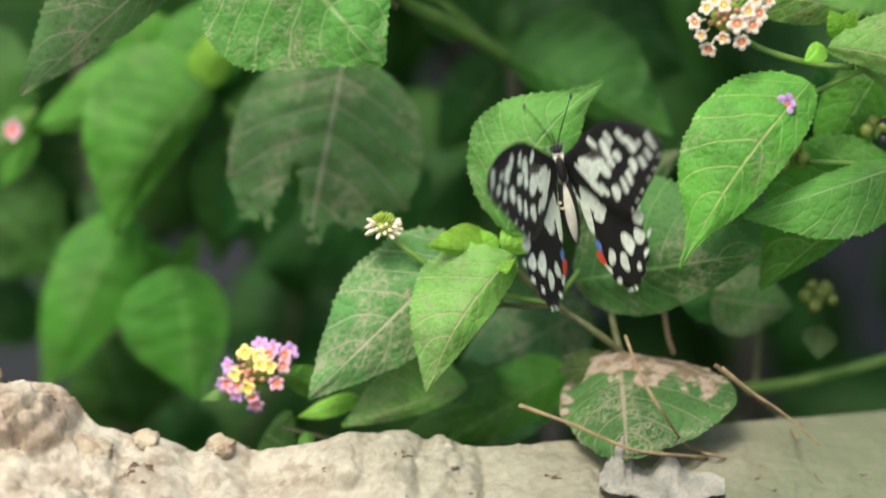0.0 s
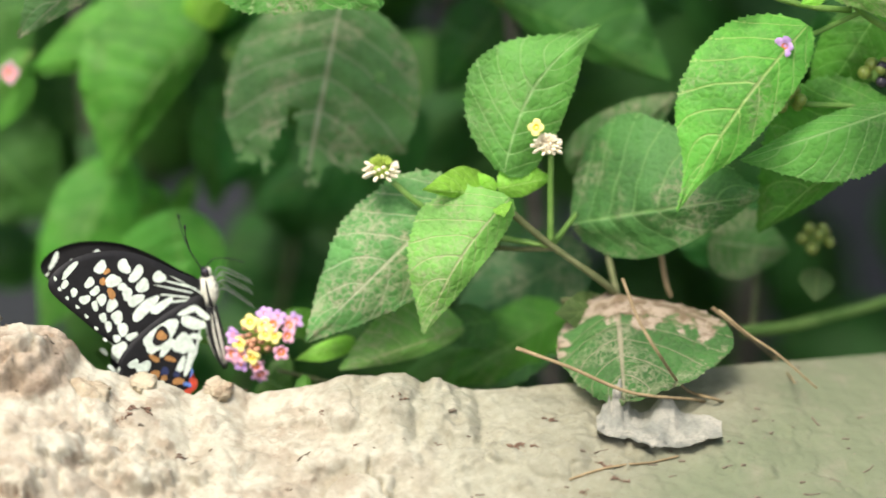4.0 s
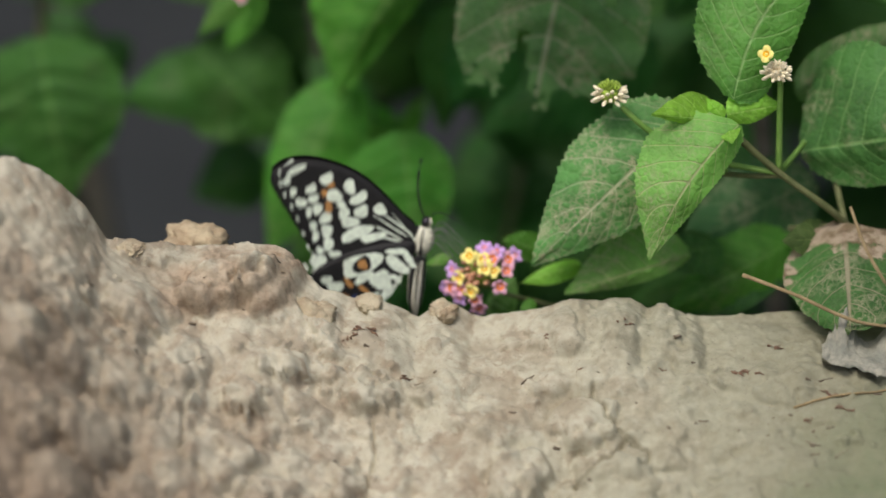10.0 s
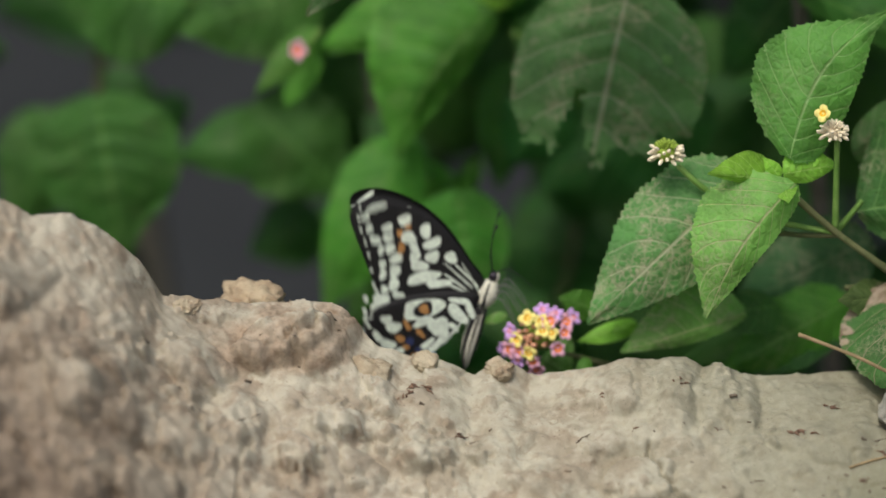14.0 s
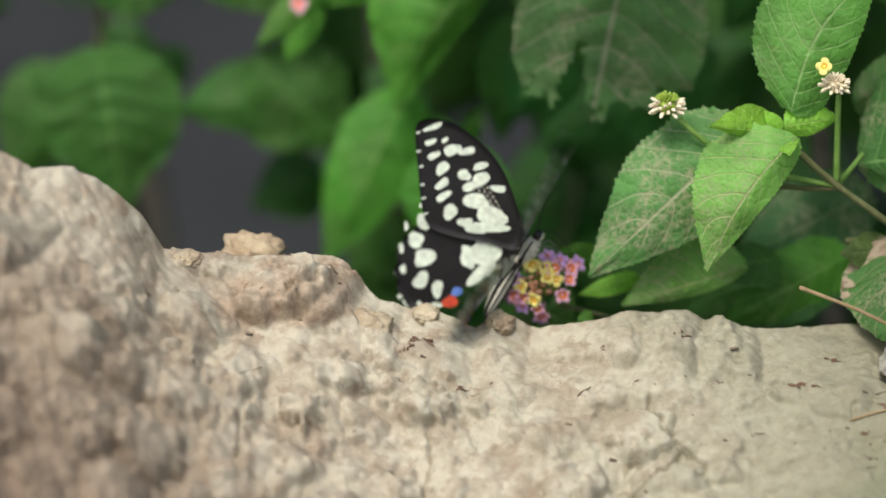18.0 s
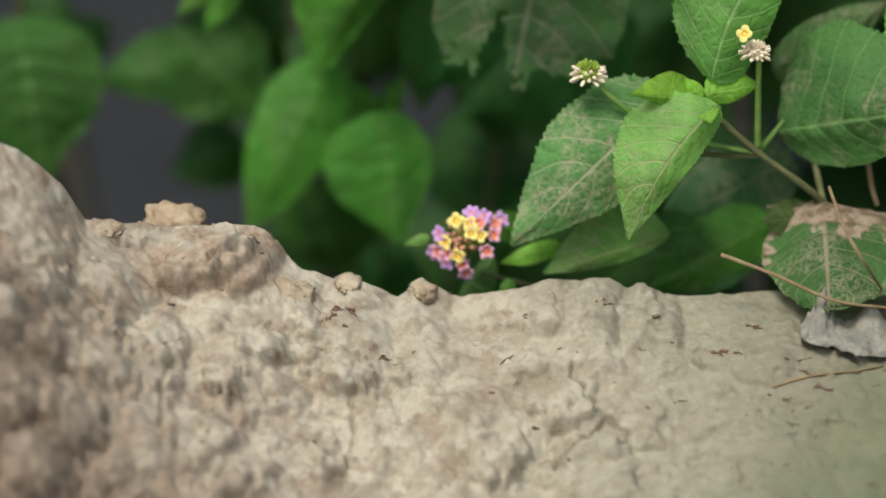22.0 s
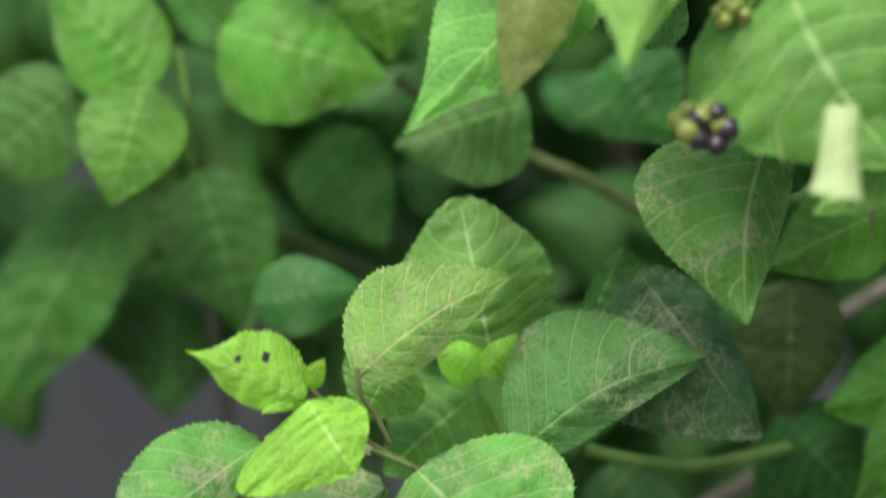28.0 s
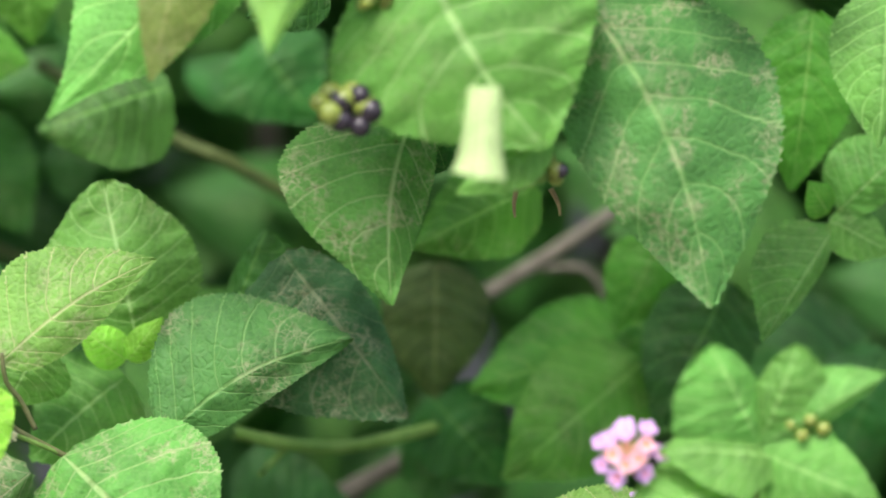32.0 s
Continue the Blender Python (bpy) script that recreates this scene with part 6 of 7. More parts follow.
UNDER_HIND_CORE = ((13.9, -7.4, 1.6, 1.5, 151),)
UNDER_HIND_RUST = ((16.7, -13.6, 1.92, 0.89, 34), (17.0, -18.2, 1.84, 1.01, 21), (14.4, -20.0, 1.27, 0.78, 16), (12.0, -14.7, 1.83, 0.84, 32), (13.7, -24.3, 1.7, 1.19, 12), (10.3, -21.8, 1.77, 1.2, 14))
UNDER_HIND_RED = ((8.5, -26.2, 2.0, 1.14, 98),)
UNDER_HIND_NAVY = ((14.0, -18.0, 1.41, 1.13, 16), (10.6, -19.6, 1.2, 0.85, 13))
UNDER_HIND_BLUE = ((7.8, -23.2, 1.22, 0.66, 26),)
UPPER_FORE_EDGE = ((40.5, 12.0, 2.62, 0.8, 122), (38.5, 8.0, 1.6, 0.87, 116), (35.6, 11.0, 1.2, 0.58, 116), (35.4, 5.4, 1.82, 1.0, 106), (31.3, 4.0, 2.15, 1.53, 114), (28.7, 0.3, 2.06, 1.25, 110), (26.2, -2.4, 2.3, 1.06, 103), (22.0, -4.9, 2.22, 1.94, 108), (32.2, 10.1, 2.46, 1.61, 111), (28.6, 12.4, 2.24, 1.1, 135), (42.9, 8.1, 0.66, 0.35, 122), (39.6, 3.7, 0.66, 0.35, 122), (36.4, 0.6, 0.66, 0.35, 122), (33.0, -3.4, 0.66, 0.35, 122), (30.4, -6.3, 0.66, 0.35, 122), (27.2, -9.7, 0.66, 0.35, 122))
UPPER_FORE_DISC = ((23.0, 11.2, 2.36, 1.0, 132), (25.2, 6.2, 1.83, 1.52, 125), (20.7, 8.0, 2.88, 1.76, 123), (22.2, 4.1, 1.45, 1.46, 136), (18.0, 2.1, 3.72, 2.15, 139), (11.9, 1.4, 4.16, 2.65, 147), (15.1, 8.9, 2.49, 0.91, 147), (16.8, -4.8, 2.01, 1.38, 141), (10.3, -1.8, 5.17, 1.49, 144), (13.3, -5.0, 2.82, 1.03, 150))
UPPER_HIND_BAND = ((7.4, -5.5, 4.63, 4.05, 156), (4.5, -11.1, 4.96, 1.98, 106), (10.0, -10.8, 2.61, 1.75, 47), (11.2, -8.4, 2.07, 1.62, 156))
UPPER_HIND_OUT = ((26.4, -9.2, 2.64, 2.01, 165), (25.3, -15.2, 2.43, 2.02, 164), (20.1, -17.8, 3.3, 2.29, 139), (17.1, -23.8, 2.52, 2.03, 78), (11.8, -23.0, 2.55, 1.53, 74), (29.8, -13.7, 1.19, 0.68, 56), (27.1, -19.8, 1.31, 0.79, 47), (23.1, -24.4, 1.31, 0.92, 34), (12.8, -30.1, 1.32, 0.75, 12), (9.1, -27.1, 1.55, 0.87, 132))
UPPER_HIND_RED = ((6.6, -23.9, 2.42, 1.39, 114),)
UPPER_HIND_BLUE = ((6.9, -20.2, 1.59, 1.19, 142),)


def camber(x, y):
    return 0.9 * math.sin(x / 15.0) + 0.15 * math.sin(y / 3.2 + x / 9.0)


def outline(knots, steps=5):
    """A smooth closed curve through the knots of a wing."""
    n, pts = len(knots), []
    for i in range(n):
        a, b, c, d = (Vector(knots[(i + j) % n]) for j in (-1, 0, 1, 2))
        for k in range(steps):
            t = k / steps
            pts.append(0.5 * (2 * b + (c - a) * t + (2 * a - 5 * b + 4 * c - d) * t * t + (3 * b - a - 3 * c + d) * t ** 3))
    return pts


def wing_mesh(name, knots, side):
    """A thin, slightly curved wing blade, in millimetres brought to metres; side mirrors it."""
    pts = outline(knots)
    mid = Vector((sum(p.x for p in pts) / len(pts), sum(p.y for p in pts) / len(pts)))
    verts, faces, rings, n = [], [], 7, len(pts)
    for face in (0.06, -0.06):
        for j in range(1, rings + 1):
            for p in pts:
                q = mid + (p - mid) * (j / rings)
                verts.append(Vector((q.x * side, q.y, camber(q.x, q.y) + face * (1 if j < rings else 0.2))) * 0.001)
    half = rings * n
    for h in (0, half):
        for j in range(rings - 1):
            for k in range(n):
                a, b = h + j * n + k, h + j * n + (k + 1) % n
                faces.append((a, a + n, b + n, b) if (h == 0) == (side > 0) else (b, b + n, a + n, a))
        ring = tuple(range(h, h + n))
        faces.append(ring if (h == 0) == (side > 0) else ring[::-1])
    e = (rings - 1) * n
    for k in range(n):
        a, b = e + k, e + (k + 1) % n
        faces.append((a, a + half, b + half, b))
    return mesh_of(name, verts, faces, [WING_BLACK])


def marks(name, groups, side, face, wing, label):
    """Scale patches laid on one face of a wing: groups of (spots, material, swelling)."""
    verts, faces, slots, mats = [], [], [], []
    rng = random.Random(len(groups) * 3 + 1)
    for spots, material, grow in groups:
        mats.append(material)
        for x, y, a, b, turn in spots:
            c, s = math.cos(radians(turn)), math.sin(radians(turn))
            start, n = len(verts), 14
            ph = rng.uniform(0, 6)
            lift = face * (0.16 + 0.02 * len(mats))
            verts.append(Vector((x * side, y, camber(x, y) + lift)) * 0.001)
            for k in range(n):
                t = 2 * math.pi * k / n
                r = 0.97 * grow * (1 + 0.14 * math.sin(2 * t + ph) + 0.10 * math.sin(3 * t + 2 * ph))
                sq = 1 / max(abs(math.cos(t)), abs(math.sin(t))) ** 0.35
                u, v = a * r * sq * math.cos(t), b * r * sq * math.sin(t)
                px, py = x + u * c - v * s, y + u * s + v * c
                verts.append(Vector((px * side, py, camber(px, py) + lift)) * 0.001)
            for k in range(n):
                f = (start, start + 1 + k, start + 1 + (k + 1) % n)
                faces.append(f if side * face > 0 else f[::-1])
                slots.append(len(mats) - 1)
    ob = new(name, mesh_of(name, verts, faces, mats, True, slots))
    ob.parent = wing
    return tagged(ob, label)


def striae(spread):
    """Fine pale dashes near the root of the fore wing."""
    out = []
    for i in range(9):
        for k in range(4):
            x, y = 9 + i * 1.45, 3.6 + i * 0.62 - k * 1.35
            out.append((x, y, spread, 0.20, 24))
    return tuple(out)


butterfly = thing("butterfly", (0, 0, 0), "black swallowtail butterfly with cream-spotted wings", "butterfly")


def body_parts():
    """Striped thorax and belly, head with eyes, feelers, tongue and six legs; +y ahead, +z the back."""
    mm = 0.001

    def add(name, pieces, mats, label=""):
        v, f, s = joined(*pieces)
        ob = new(name, mesh_of(name, [Vector(q) * mm for q in v], f, mats, True, s))
        ob.parent = butterfly
        return tagged(ob, label)

    thorax = [(*ball((0, 1.5, -0.8), (2.5, 4.8, 3.0), 12, 16, None, 0.08), 0)]
    for k, x in enumerate((-2.35, -1.7, 1.7, 2.35)):
        thorax.append((*tube([(x, -2.5, -1.2 + 0.3 * (k % 3)), (x * 1.05, 1.0, -0.4), (x * 0.8, 5.0, -0.2)], 0.45, 0.28, 6, 5), 1))
    thorax.append((*ball((0, 1.5, 1.5), (1.5, 4.2, 1.0), 6, 10), 1))
    add("thorax", thorax, [BODY_CREAM, BODY_BLACK], "cream thorax with black stripes")
    belly = []
    verts, faces = [], []
    n, sides = 18, 14
    for i in range(n + 1):
        t = i / n
        r = 2.35 * math.sin(math.pi * (0.12 + 0.86 * t)) ** 0.6 * (1 + 0.04 * math.cos(t * 50))
        for k in range(sides):
            a = 2 * math.pi * k / sides
            verts.append(Vector((r * math.cos(a), -3 - 19 * t, -1.0 - 2.2 * t * t + r * 1.05 * math.sin(a))))
    for i in range(n):
        for k in range(sides):
            a, b = i * sides + k, i * sides + (k + 1) % sides
            faces.append((a, a + sides, b + sides, b))
    faces += [tuple(range(sides)), tuple(range(n * sides, (n + 1) * sides))[::-1]]
    belly.append((verts, faces, 0))
    ab = add("abdomen", belly, [BODY_CREAM], "cream abdomen with long black stripes")
    for side in (-1, 1):
        for z, w in ((1.6, 0.95), (-0.2, 0.48), (-2.1, 0.62)):
            line = []
            for i in range(7):
                t = i / 6
                r = 2.35 * math.sin(math.pi * (0.12 + 0.86 * t)) ** 0.6
                line.append((side * (r * math.cos(math.asin(max(-0.9, min(0.9, z / 2.85)))) - 0.12), -3 - 19 * t, -1.0 - 2.2 * t * t + r * 1.05 * z / 2.85))
            v, f = tube(line, w, w * 0.5, 6, 4)
            stripe = new("stripe", mesh_of("stripe", [Vector(q) * mm for q in v], f, [BODY_BLACK]))
            stripe.parent = ab
    head = [(*ball((0, 6.8, -0.6), (1.5, 1.9, 1.5), 8, 12), 1), (*ball((0, 6.9, -1.2), (1.3, 1.7, 1.2), 6, 8), 0)]
    hd = add("head", head, [BODY_CREAM, BODY_BLACK])
    for side in (-1, 1):
        eye = new("eye", mesh_of("eye", [Vector(q) * mm for q in ball((side * 1.05, 7.4, -0.4), (0.85, 1.1, 1.1), 8, 10)[0]], ball((0, 0, 0), (1, 1, 1), 8, 10)[1], [BERRY_DARK]))
        eye.parent = hd
        feeler = [(*tube([(side * 0.5, 8.6, 0.6), (side * 2.2, 13.5, 3.0), (side * 4.8, 19, 4.4), (side * 6.4, 22.0, 4.6)], 0.17, 0.14, 6, 6), 0), (*ball((side * 6.7, 22.6, 4.6), (0.36, 0.9, 0.36), 6, 8), 0)]
        add("antenna", feeler, [BODY_BLACK])
        for j, (y, dy) in enumerate(((4.4, 7.0), (2.4, 4.0), (0.4, -1.5))):
            add("leg", [(*tube([(side * 1.2, y, -2.6), (side * 2.8, y + dy * 0.1 + 2.0, -5.0), (side * 2.4, y + dy * 0.3 - 2.0, -10.0), (side * 1.8, y + dy * 0.4 - 5.0, -13.5)], 0.20, 0.10, 6, 4), 0)], [LEG_GREY])
    add("tongue", [(*tube([(0, 8.8, -1.2), (0, 10.6, -3.6), (0, 9.8, -8.2), (0, 8.2, -12.0)], 0.16, 0.10, 6, 5), 0)], [BODY_BLACK])


body_parts()
WINGS = {}
for side, which in ((1, "near"), (-1, "far")):
    for kind, knots in (("fore", FORE), ("hind", HIND)):
        wing = new(kind + "wing", wing_mesh(kind + "wing", knots, side))
        wing.parent = butterfly
        if kind == "fore":
            marks("upper_pattern", ((UPPER_FORE_EDGE + UPPER_FORE_DISC, WING_CREAM, 1.05), (striae(0.42), BODY_CREAM, 1.0)), side, 1, wing, "cream spots and a broken cream band on black")
            marks("under_pattern", ((UNDER_FORE_EDGE + UNDER_FORE_ROW + UNDER_FORE_CELL, WING_CREAM, 1.05), (UNDER_FORE_RUST, WING_ORANGE, 1.0), (UNDER_FORE_STREAK, WING_CREAM, 1.0)), side, -1, wing, "rows of cream spots and streaks on black")
        else:
            marks("upper_pattern", ((UPPER_HIND_BAND + UPPER_HIND_OUT, WING_CREAM, 1.05), (UPPER_HIND_RED, WING_RED, 1.1), (UPPER_HIND_BLUE, WING_BLUE, 1.1)), side, 1, wing, "cream band and spots with red and blue eyespot")
            marks("under_pattern", ((UNDER_HIND_CELLS + UNDER_HIND_OUT, WING_CREAM, 1.04), (UNDER_HIND_EYE, WING_BLACK, 1.0), (UNDER_HIND_RUST + UNDER_HIND_CORE, WING_ORANGE, 0.95), (UNDER_HIND_NAVY, WING_NAVY, 1.0), (UNDER_HIND_RED, WING_RED, 1.0), (UNDER_HIND_BLUE, WING_BLUE, 1.0)), side, -1, wing, "cream cells with rust and blue patches")
        WINGS[kind, which] = wing


def sweep(t):
    """How far the near wings are drawn forward when the butterfly opens them."""
    return float(np.interp(t, (17.6, 18.0, 18.5, 18.9, 19.6, 20.6, 21.0, 21.2), (0, 52, 30, 7, 6, 0, -16, 0)))


def furl(t):
    """How far the near fore wing is turned forward in its own plane."""
    return float(np.interp(t, (8.3, 9.0, 9.5, 9.9), (0, 1, 5, 0)))


def quiver(t):
    """The small to and fro of the fore wings in their own plane while the butterfly feeds."""
    return 4.0 * math.cos(math.pi / 2 * 30 * (t - 4.5)) if 4.5 <= t <= 20.9 else 0.0


def beats(rows, swing):
    """The lift of a wing every thirtieth of a second: the given lifts, with the quick flutter while it feeds."""
    out = [row for row in rows if row[0] < 4.5 or row[0] > 21]
    for i in range(496):
        t = 4.5 + i / 30
        out.append((t, float(np.interp(t, [r[0] for r in rows], [r[1] for r in rows])) + swing * (1, 0, -1, 0)[i % 4]))
    out = [(t, min(a, 89.0)) for t, a in out]
    return sorted(out)


def motions():
    """The butterfly's flight and the beat of its wings, and the flower that dips under its weight."""
    walk(butterfly, [
        (0, pose(0.0504, -0.0100, 0.6179, 91.9, -12.4, 5.0)),
        (0.2, pose(0.0560, -0.0200, 0.6124, 93.9, -17.6, -12.6)),
        (0.5, pose(0.0564, -0.0200, 0.6155, 91.8, -9.8, -10.2)),
        (1, pose(0.0486, -0.0200, 0.6181, 79.7, -8.2, 1.4)),
        (1.5, pose(0.0529, -0.0200, 0.6168, 85.0, 8.6, -30.4)),
        (2, pose(0.0259, -0.0200, 0.6242, 88.9, -36.2, 22.1)),
        (2.1, pose(0.0334, -0.0300, 0.6218, 101.7, -49.0, -15.3)),
        (2.2, pose(0.0127, -0.0300, 0.6199, 94.2, -39.8, -6.5)),
        (2.3, pose(0.0092, -0.0300, 0.6186, 91.8, -19.9, -5.3)),
        (2.4, pose(0.0056, -0.0300, 0.6182, 92.9, -29.9, -5.8)),
        (2.5, pose(-0.0088, -0.0300, 0.6171, 92.3, -24.9, -5.5)),
        (3.2, pose(-0.0274, -0.0300, 0.5993, 100.3, -17.2, -31.6)),
        (3.8, pose(-0.0446, -0.0100, 0.5717, 99.4, -3.4, -70.3)),
        (4.5, pose(-0.0568, 0.0000, 0.5520, 89.0, -0.0, -90.0)),
        (5, pose(-0.0583, 0.0000, 0.5477, 96.0, -0.0, -90.0)),
        (5.5, pose(-0.0578, 0.0000, 0.5453, 98.0, -0.0, -90.0)),
        (6, pose(-0.0574, 0.0000, 0.5509, 100.0, -0.0, -90.0)),
        (6.5, pose(-0.0580, 0.0000, 0.5498, 94.0, -0.0, -90.0)),
        (7, pose(-0.0587, 0.0000, 0.5494, 91.0, -0.0, -90.0)),
        (7.5, pose(-0.0563, 0.0000, 0.5518, 88.0, -0.0, -90.0)),
        (8, pose(-0.0567, 0.0000, 0.5559, 84.0, -0.0, -90.0)),
        (8.5, pose(-0.0563, 0.0000, 0.5542, 82.0, -0.0, -90.0)),
        (9, pose(-0.0553, 0.0000, 0.5561, 73.1, -0.0, -104.0)),
        (9.5, pose(-0.0540, 0.0000, 0.5570, 70.0, -0.0, -106.0)),
        (10, pose(-0.0538, 0.0000, 0.5548, 78.0, -0.0, -90.0)),
        (10.5, pose(-0.0551, 0.0000, 0.5552, 82.0, -0.0, -90.0)),
        (11, pose(-0.0543, 0.0000, 0.5572, 88.0, -0.0, -90.0)),
        (11.5, pose(-0.0553, 0.0000, 0.5539, 81.0, -0.0, -90.0)),
        (12, pose(-0.0532, 0.0000, 0.5560, 71.8, -0.0, -105.0)),
        (12.5, pose(-0.0527, 0.0000, 0.5560, 70.0, -0.0, -103.0)),
        (13, pose(-0.0504, 0.0000, 0.5573, 68.0, -0.0, -97.0)),
        (13.5, pose(-0.0506, 0.0000, 0.5556, 68.0, -0.0, -90.0)),
        (14.5, pose(-0.0524, 0.0000, 0.5575, 68.0, -0.0, -90.0)),
        (15.5, pose(-0.0464, -0.0050, 0.5577, 60.0, -0.0, -90.0)),
        (16, pose(-0.0471, -0.0050, 0.5590, 58.0, -0.0, -90.0)),
        (16.5, pose(-0.0469, -0.0050, 0.5597, 58.0, -0.0, -90.0)),
        (17, pose(-0.0443, -0.0050, 0.5567, 58.0, -0.0, -90.0)),
        (17.5, pose(-0.0441, -0.0050, 0.5557, 58.0, -0.0, -90.0)),
        (18, pose(-0.0405, -0.0050, 0.5573, 54.0, -0.0, -90.0)),
        (18.5, pose(-0.0410, -0.0050, 0.5563, 56.0, -0.0, -90.0)),
        (19, pose(-0.0392, -0.0050, 0.5588, 58.0, -0.0, -90.0)),
        (19.5, pose(-0.0397, -0.0050, 0.5607, 66.0, -0.0, -90.0)),
        (20, pose(-0.0422, -0.0050, 0.5644, 68.0, -0.0, -90.0)),
        (20.5, pose(-0.0403, -0.0050, 0.5650, 70.0, -0.0, -90.0)),
        (21, pose(-0.0422, -0.0050, 0.5677, 76.2, -2.0, -147.3)),
        (21.1, pose(-0.0410, -0.0050, 0.5685, 80.0, -2.0, -135.0)),
        (21.2, pose(-0.0400, -0.0050, 0.5700, 84.0, -2.0, -100.0)),
        (21.3, pose(-0.0384, -0.0100, 0.5755, 93.5, -3.5, -45.1)),
        (21.4, pose(-0.0461, -0.0150, 0.5805, 93.5, -9.4, -20.3)),
        (21.5, pose(-0.0564, -0.0200, 0.6021, 83.4, -14.4, 3.1)),
        (21.6, pose(-0.0598, -0.0200, 0.6120, 88.0, -11.0, -4.0)),
        (21.7, pose(-0.0640, -0.0200, 0.6260, 90.9, -4.9, -10.0)),
        (21.8, pose(-0.0651, -0.0200, 0.6378, 90.9, -4.9, -10.0)),
        (22.2, pose(-0.1651, -0.0200, 0.8578, 91.8, -9.8, -10.2)),
        (23, pose(-0.5651, 0.1800, 1.1378, 91.8, -9.8, -10.2)),
        (25, pose(-1.6651, 0.7800, 1.5378, 91.8, -9.8, -10.2)),
        (32, pose(-5.0651, 2.9800, 2.1378, 91.8, -9.8, -10.2)),
    ])
    for kind, hinge in (("fore", 2.0), ("hind", -1.0)):
        lift = 1.0 if kind == "fore" else 0.975
        walk(WINGS[kind, "near"], [(t, pose(1 * (0.0012 if kind == "fore" else 0.0021), hinge * 0.001, 0.0014 if kind == "fore" else 0.0009, 0, -1 * a * lift, sweep(t) + quiver(t) if kind == "fore" else 0.4 * sweep(t)) @ pose(0, 0, 0, 0, 0, furl(t) if kind == "fore" else 0)) for t, a in beats((
            (0, 57), (0.2, 60), (0.5, 60), (1, 62), (1.5, 75), (1.967, 66), (2, 33), (2.033, 0), (2.1, 50), (2.2, 10), (2.3, 35), (2.4, 15), (2.5, 35), (3.2, 50), (3.8, 70), (4.5, 86), (5, 88), (5.5, 88), (6, 86), (6.5, 84), (7, 88), (7.5, 75), (8, 84), (8.5, 82), (9, 79), (9.5, 82), (10, 84), (10.5, 80), (11, 70), (11.5, 82), (12, 78), (12.5, 78), (13, 74), (13.5, 80), (14.5, 76), (15.5, 80), (16, 88), (16.5, 72), (17, 86), (17.5, 60), (18, 14), (18.5, 30), (19, 60), (19.5, 60), (20, 58), (20.5, 55), (21, 49), (21.1, 60), (21.2, 20), (21.3, 20), (21.4, 40), (21.467, 64), (21.5, 33), (21.533, 2), (21.6, 25), (21.7, 40), (21.8, 30), (22.2, 60), (23, 30), (25, 60), (32, 30)), 13)])
    for kind, hinge in (("fore", 2.0), ("hind", -1.0)):
        lift = 1.0 if kind == "fore" else 0.975
        walk(WINGS[kind, "far"], [(t, pose(-1 * (0.0012 if kind == "fore" else 0.0021), hinge * 0.001, 0.0014 if kind == "fore" else 0.0009, 0, 1 * a * lift, -quiver(t) if kind == "fore" else 0)) for t, a in beats((
            (0, 59), (0.2, 66), (0.5, 60), (1, 63), (1.5, 75), (1.967, 69), (2, 36), (2.033, 3), (2.1, 50), (2.2, 0), (2.3, 35), (2.4, 5), (2.5, 15), (3.2, 50), (3.8, 70), (4.5, 84), (5, 90), (5.5, 90), (6, 90), (6.5, 90), (7, 90), (7.5, 85), (8, 90), (8.5, 88), (9, 86), (9.5, 88), (10, 90), (10.5, 90), (11, 90), (11.5, 86), (12, 88), (12.5, 88), (13, 86), (13.5, 88), (14.5, 88), (15.5, 88), (16, 90), (16.5, 88), (17, 90), (17.5, 86), (18, 86), (18.5, 84), (19, 76), (19.5, 84), (20, 88), (20.5, 88), (21, 51), (21.1, 70), (21.2, 80), (21.3, 40), (21.4, 40), (21.467, 65), (21.5, 34), (21.533, 3), (21.6, 25), (21.7, 40), (21.8, 30), (22.2, 60), (23, 30), (25, 60), (32, 30)), 6)])
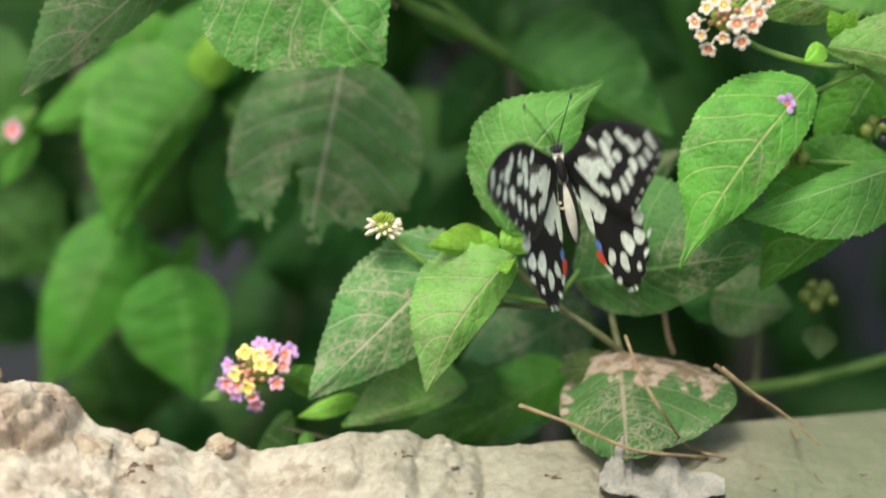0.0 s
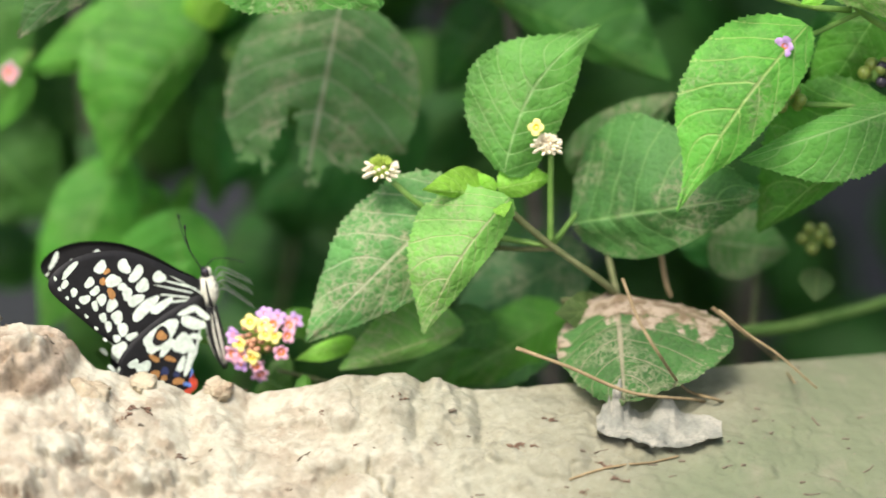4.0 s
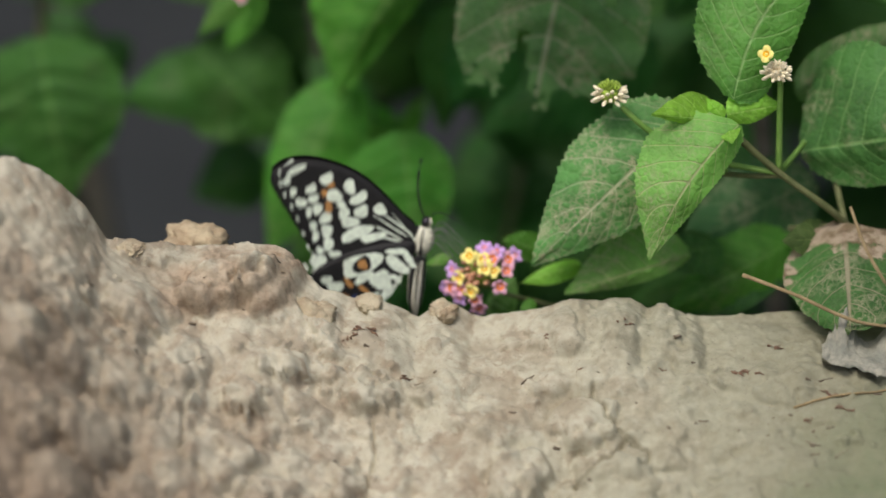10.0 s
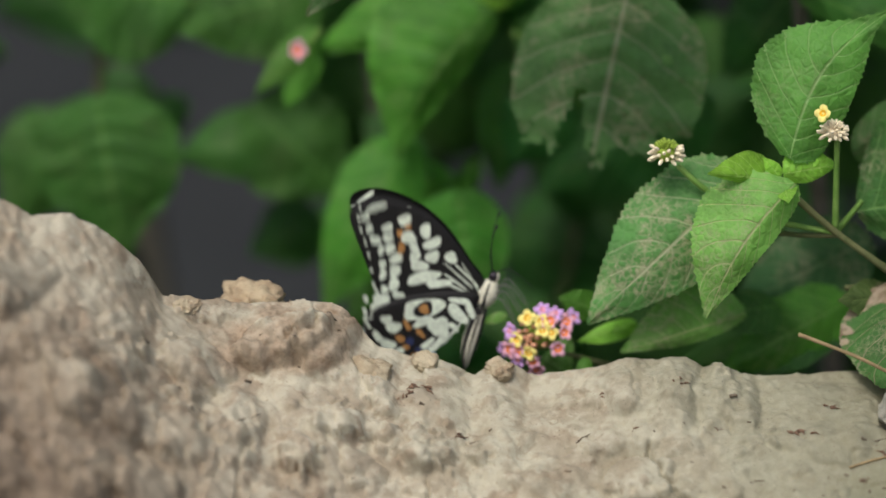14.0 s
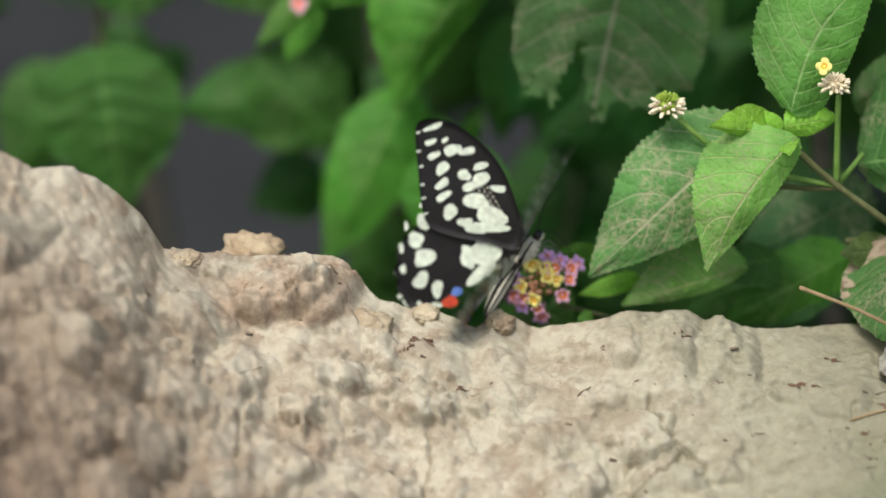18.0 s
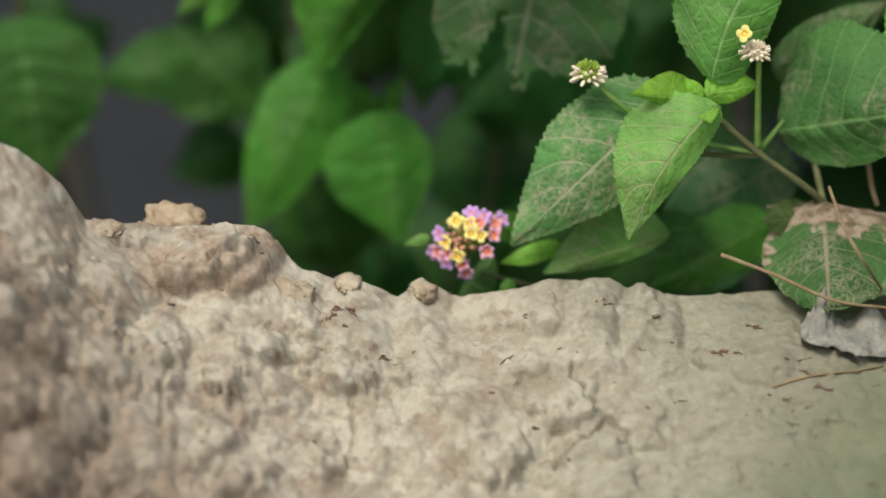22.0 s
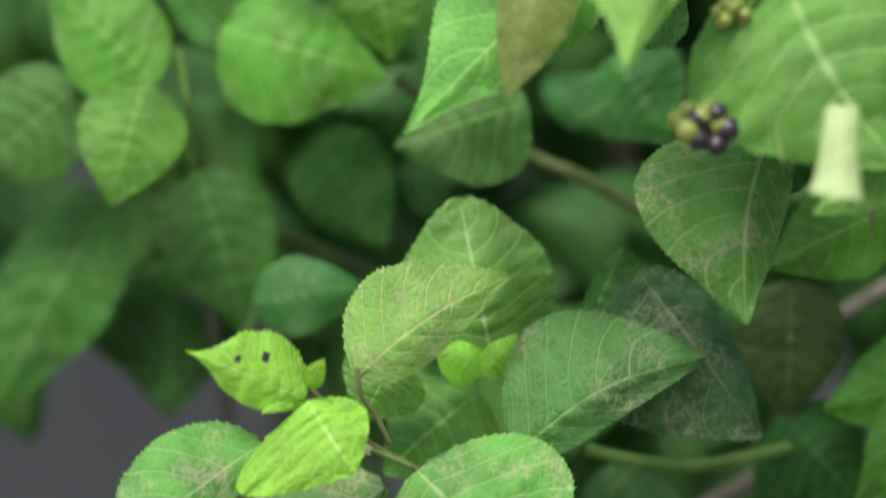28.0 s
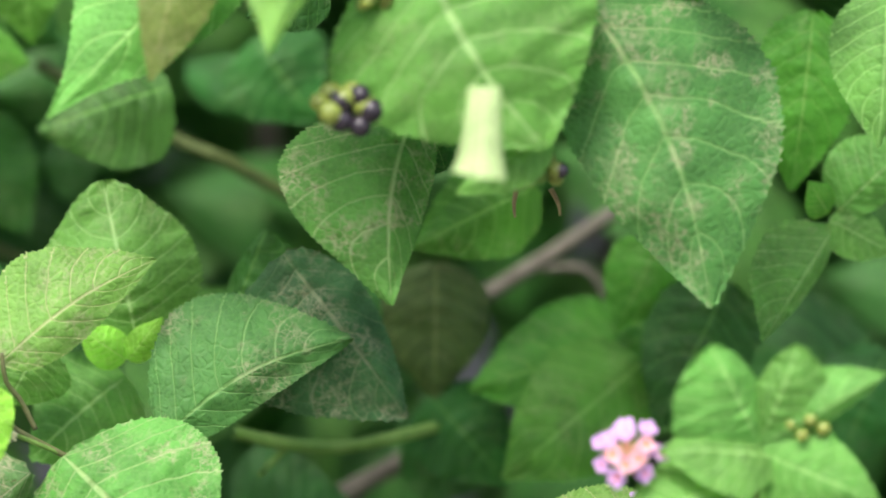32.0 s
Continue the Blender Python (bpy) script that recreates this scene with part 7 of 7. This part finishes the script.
    walk(visited, [
        (0, pose(-0.0361, 0.0, 0.5576)),
        (0.5, pose(-0.0364, 0.0, 0.5574)),
        (1, pose(-0.0360, 0.0, 0.5564)),
        (1.5, pose(-0.0360, 0.0, 0.5552)),
        (2, pose(-0.0356, 0.0, 0.5509)),
        (2.5, pose(-0.0342, 0.0, 0.5513)),
        (4.5, pose(-0.0341, 0.0, 0.5488)),
        (5, pose(-0.0347, 0.0, 0.5477)),
        (5.5, pose(-0.0344, 0.0, 0.5462)),
        (6, pose(-0.0342, 0.0, 0.5479)),
        (6.5, pose(-0.0352, 0.0, 0.5482)),
        (7, pose(-0.0351, 0.0, 0.5486)),
        (7.5, pose(-0.0342, 0.0, 0.5498)),
        (8, pose(-0.0355, 0.0, 0.5472)),
        (8.5, pose(-0.0358, 0.0, 0.5462)),
        (9, pose(-0.0350, 0.0, 0.5463)),
        (9.5, pose(-0.0360, 0.0, 0.5468)),
        (10, pose(-0.0361, 0.0, 0.5462)),
        (10.5, pose(-0.0350, 0.0, 0.5476)),
        (11, pose(-0.0347, 0.0, 0.5473)),
        (11.5, pose(-0.0351, 0.0, 0.5460)),
        (12, pose(-0.0357, 0.0, 0.5464)),
        (12.5, pose(-0.0349, 0.0, 0.5466)),
        (13, pose(-0.0354, 0.0, 0.5462)),
        (13.5, pose(-0.0357, 0.0, 0.5452)),
        (15.5, pose(-0.0341, 0.0, 0.5452)),
        (16, pose(-0.0354, 0.0, 0.5474)),
        (16.5, pose(-0.0353, 0.0, 0.5473)),
        (17, pose(-0.0354, 0.0, 0.5462)),
        (18, pose(-0.0344, 0.0, 0.5471)),
        (19, pose(-0.0339, 0.0, 0.5469)),
        (20, pose(-0.0342, 0.0, 0.5465)),
        (21, pose(-0.0340, 0.0, 0.5468)),
        (21.5, pose(-0.0332, 0.0, 0.5498)),
        (22, pose(-0.0338, 0.0, 0.5509)),
        (23, pose(-0.0342, 0.0, 0.5519)),
        (24, pose(-0.0347, 0.0, 0.5534)),
        (24.5, pose(-0.0336, 0.0, 0.5534)),
        (32, pose(-0.0336, 0.0, 0.5534)),
    ])


motions()
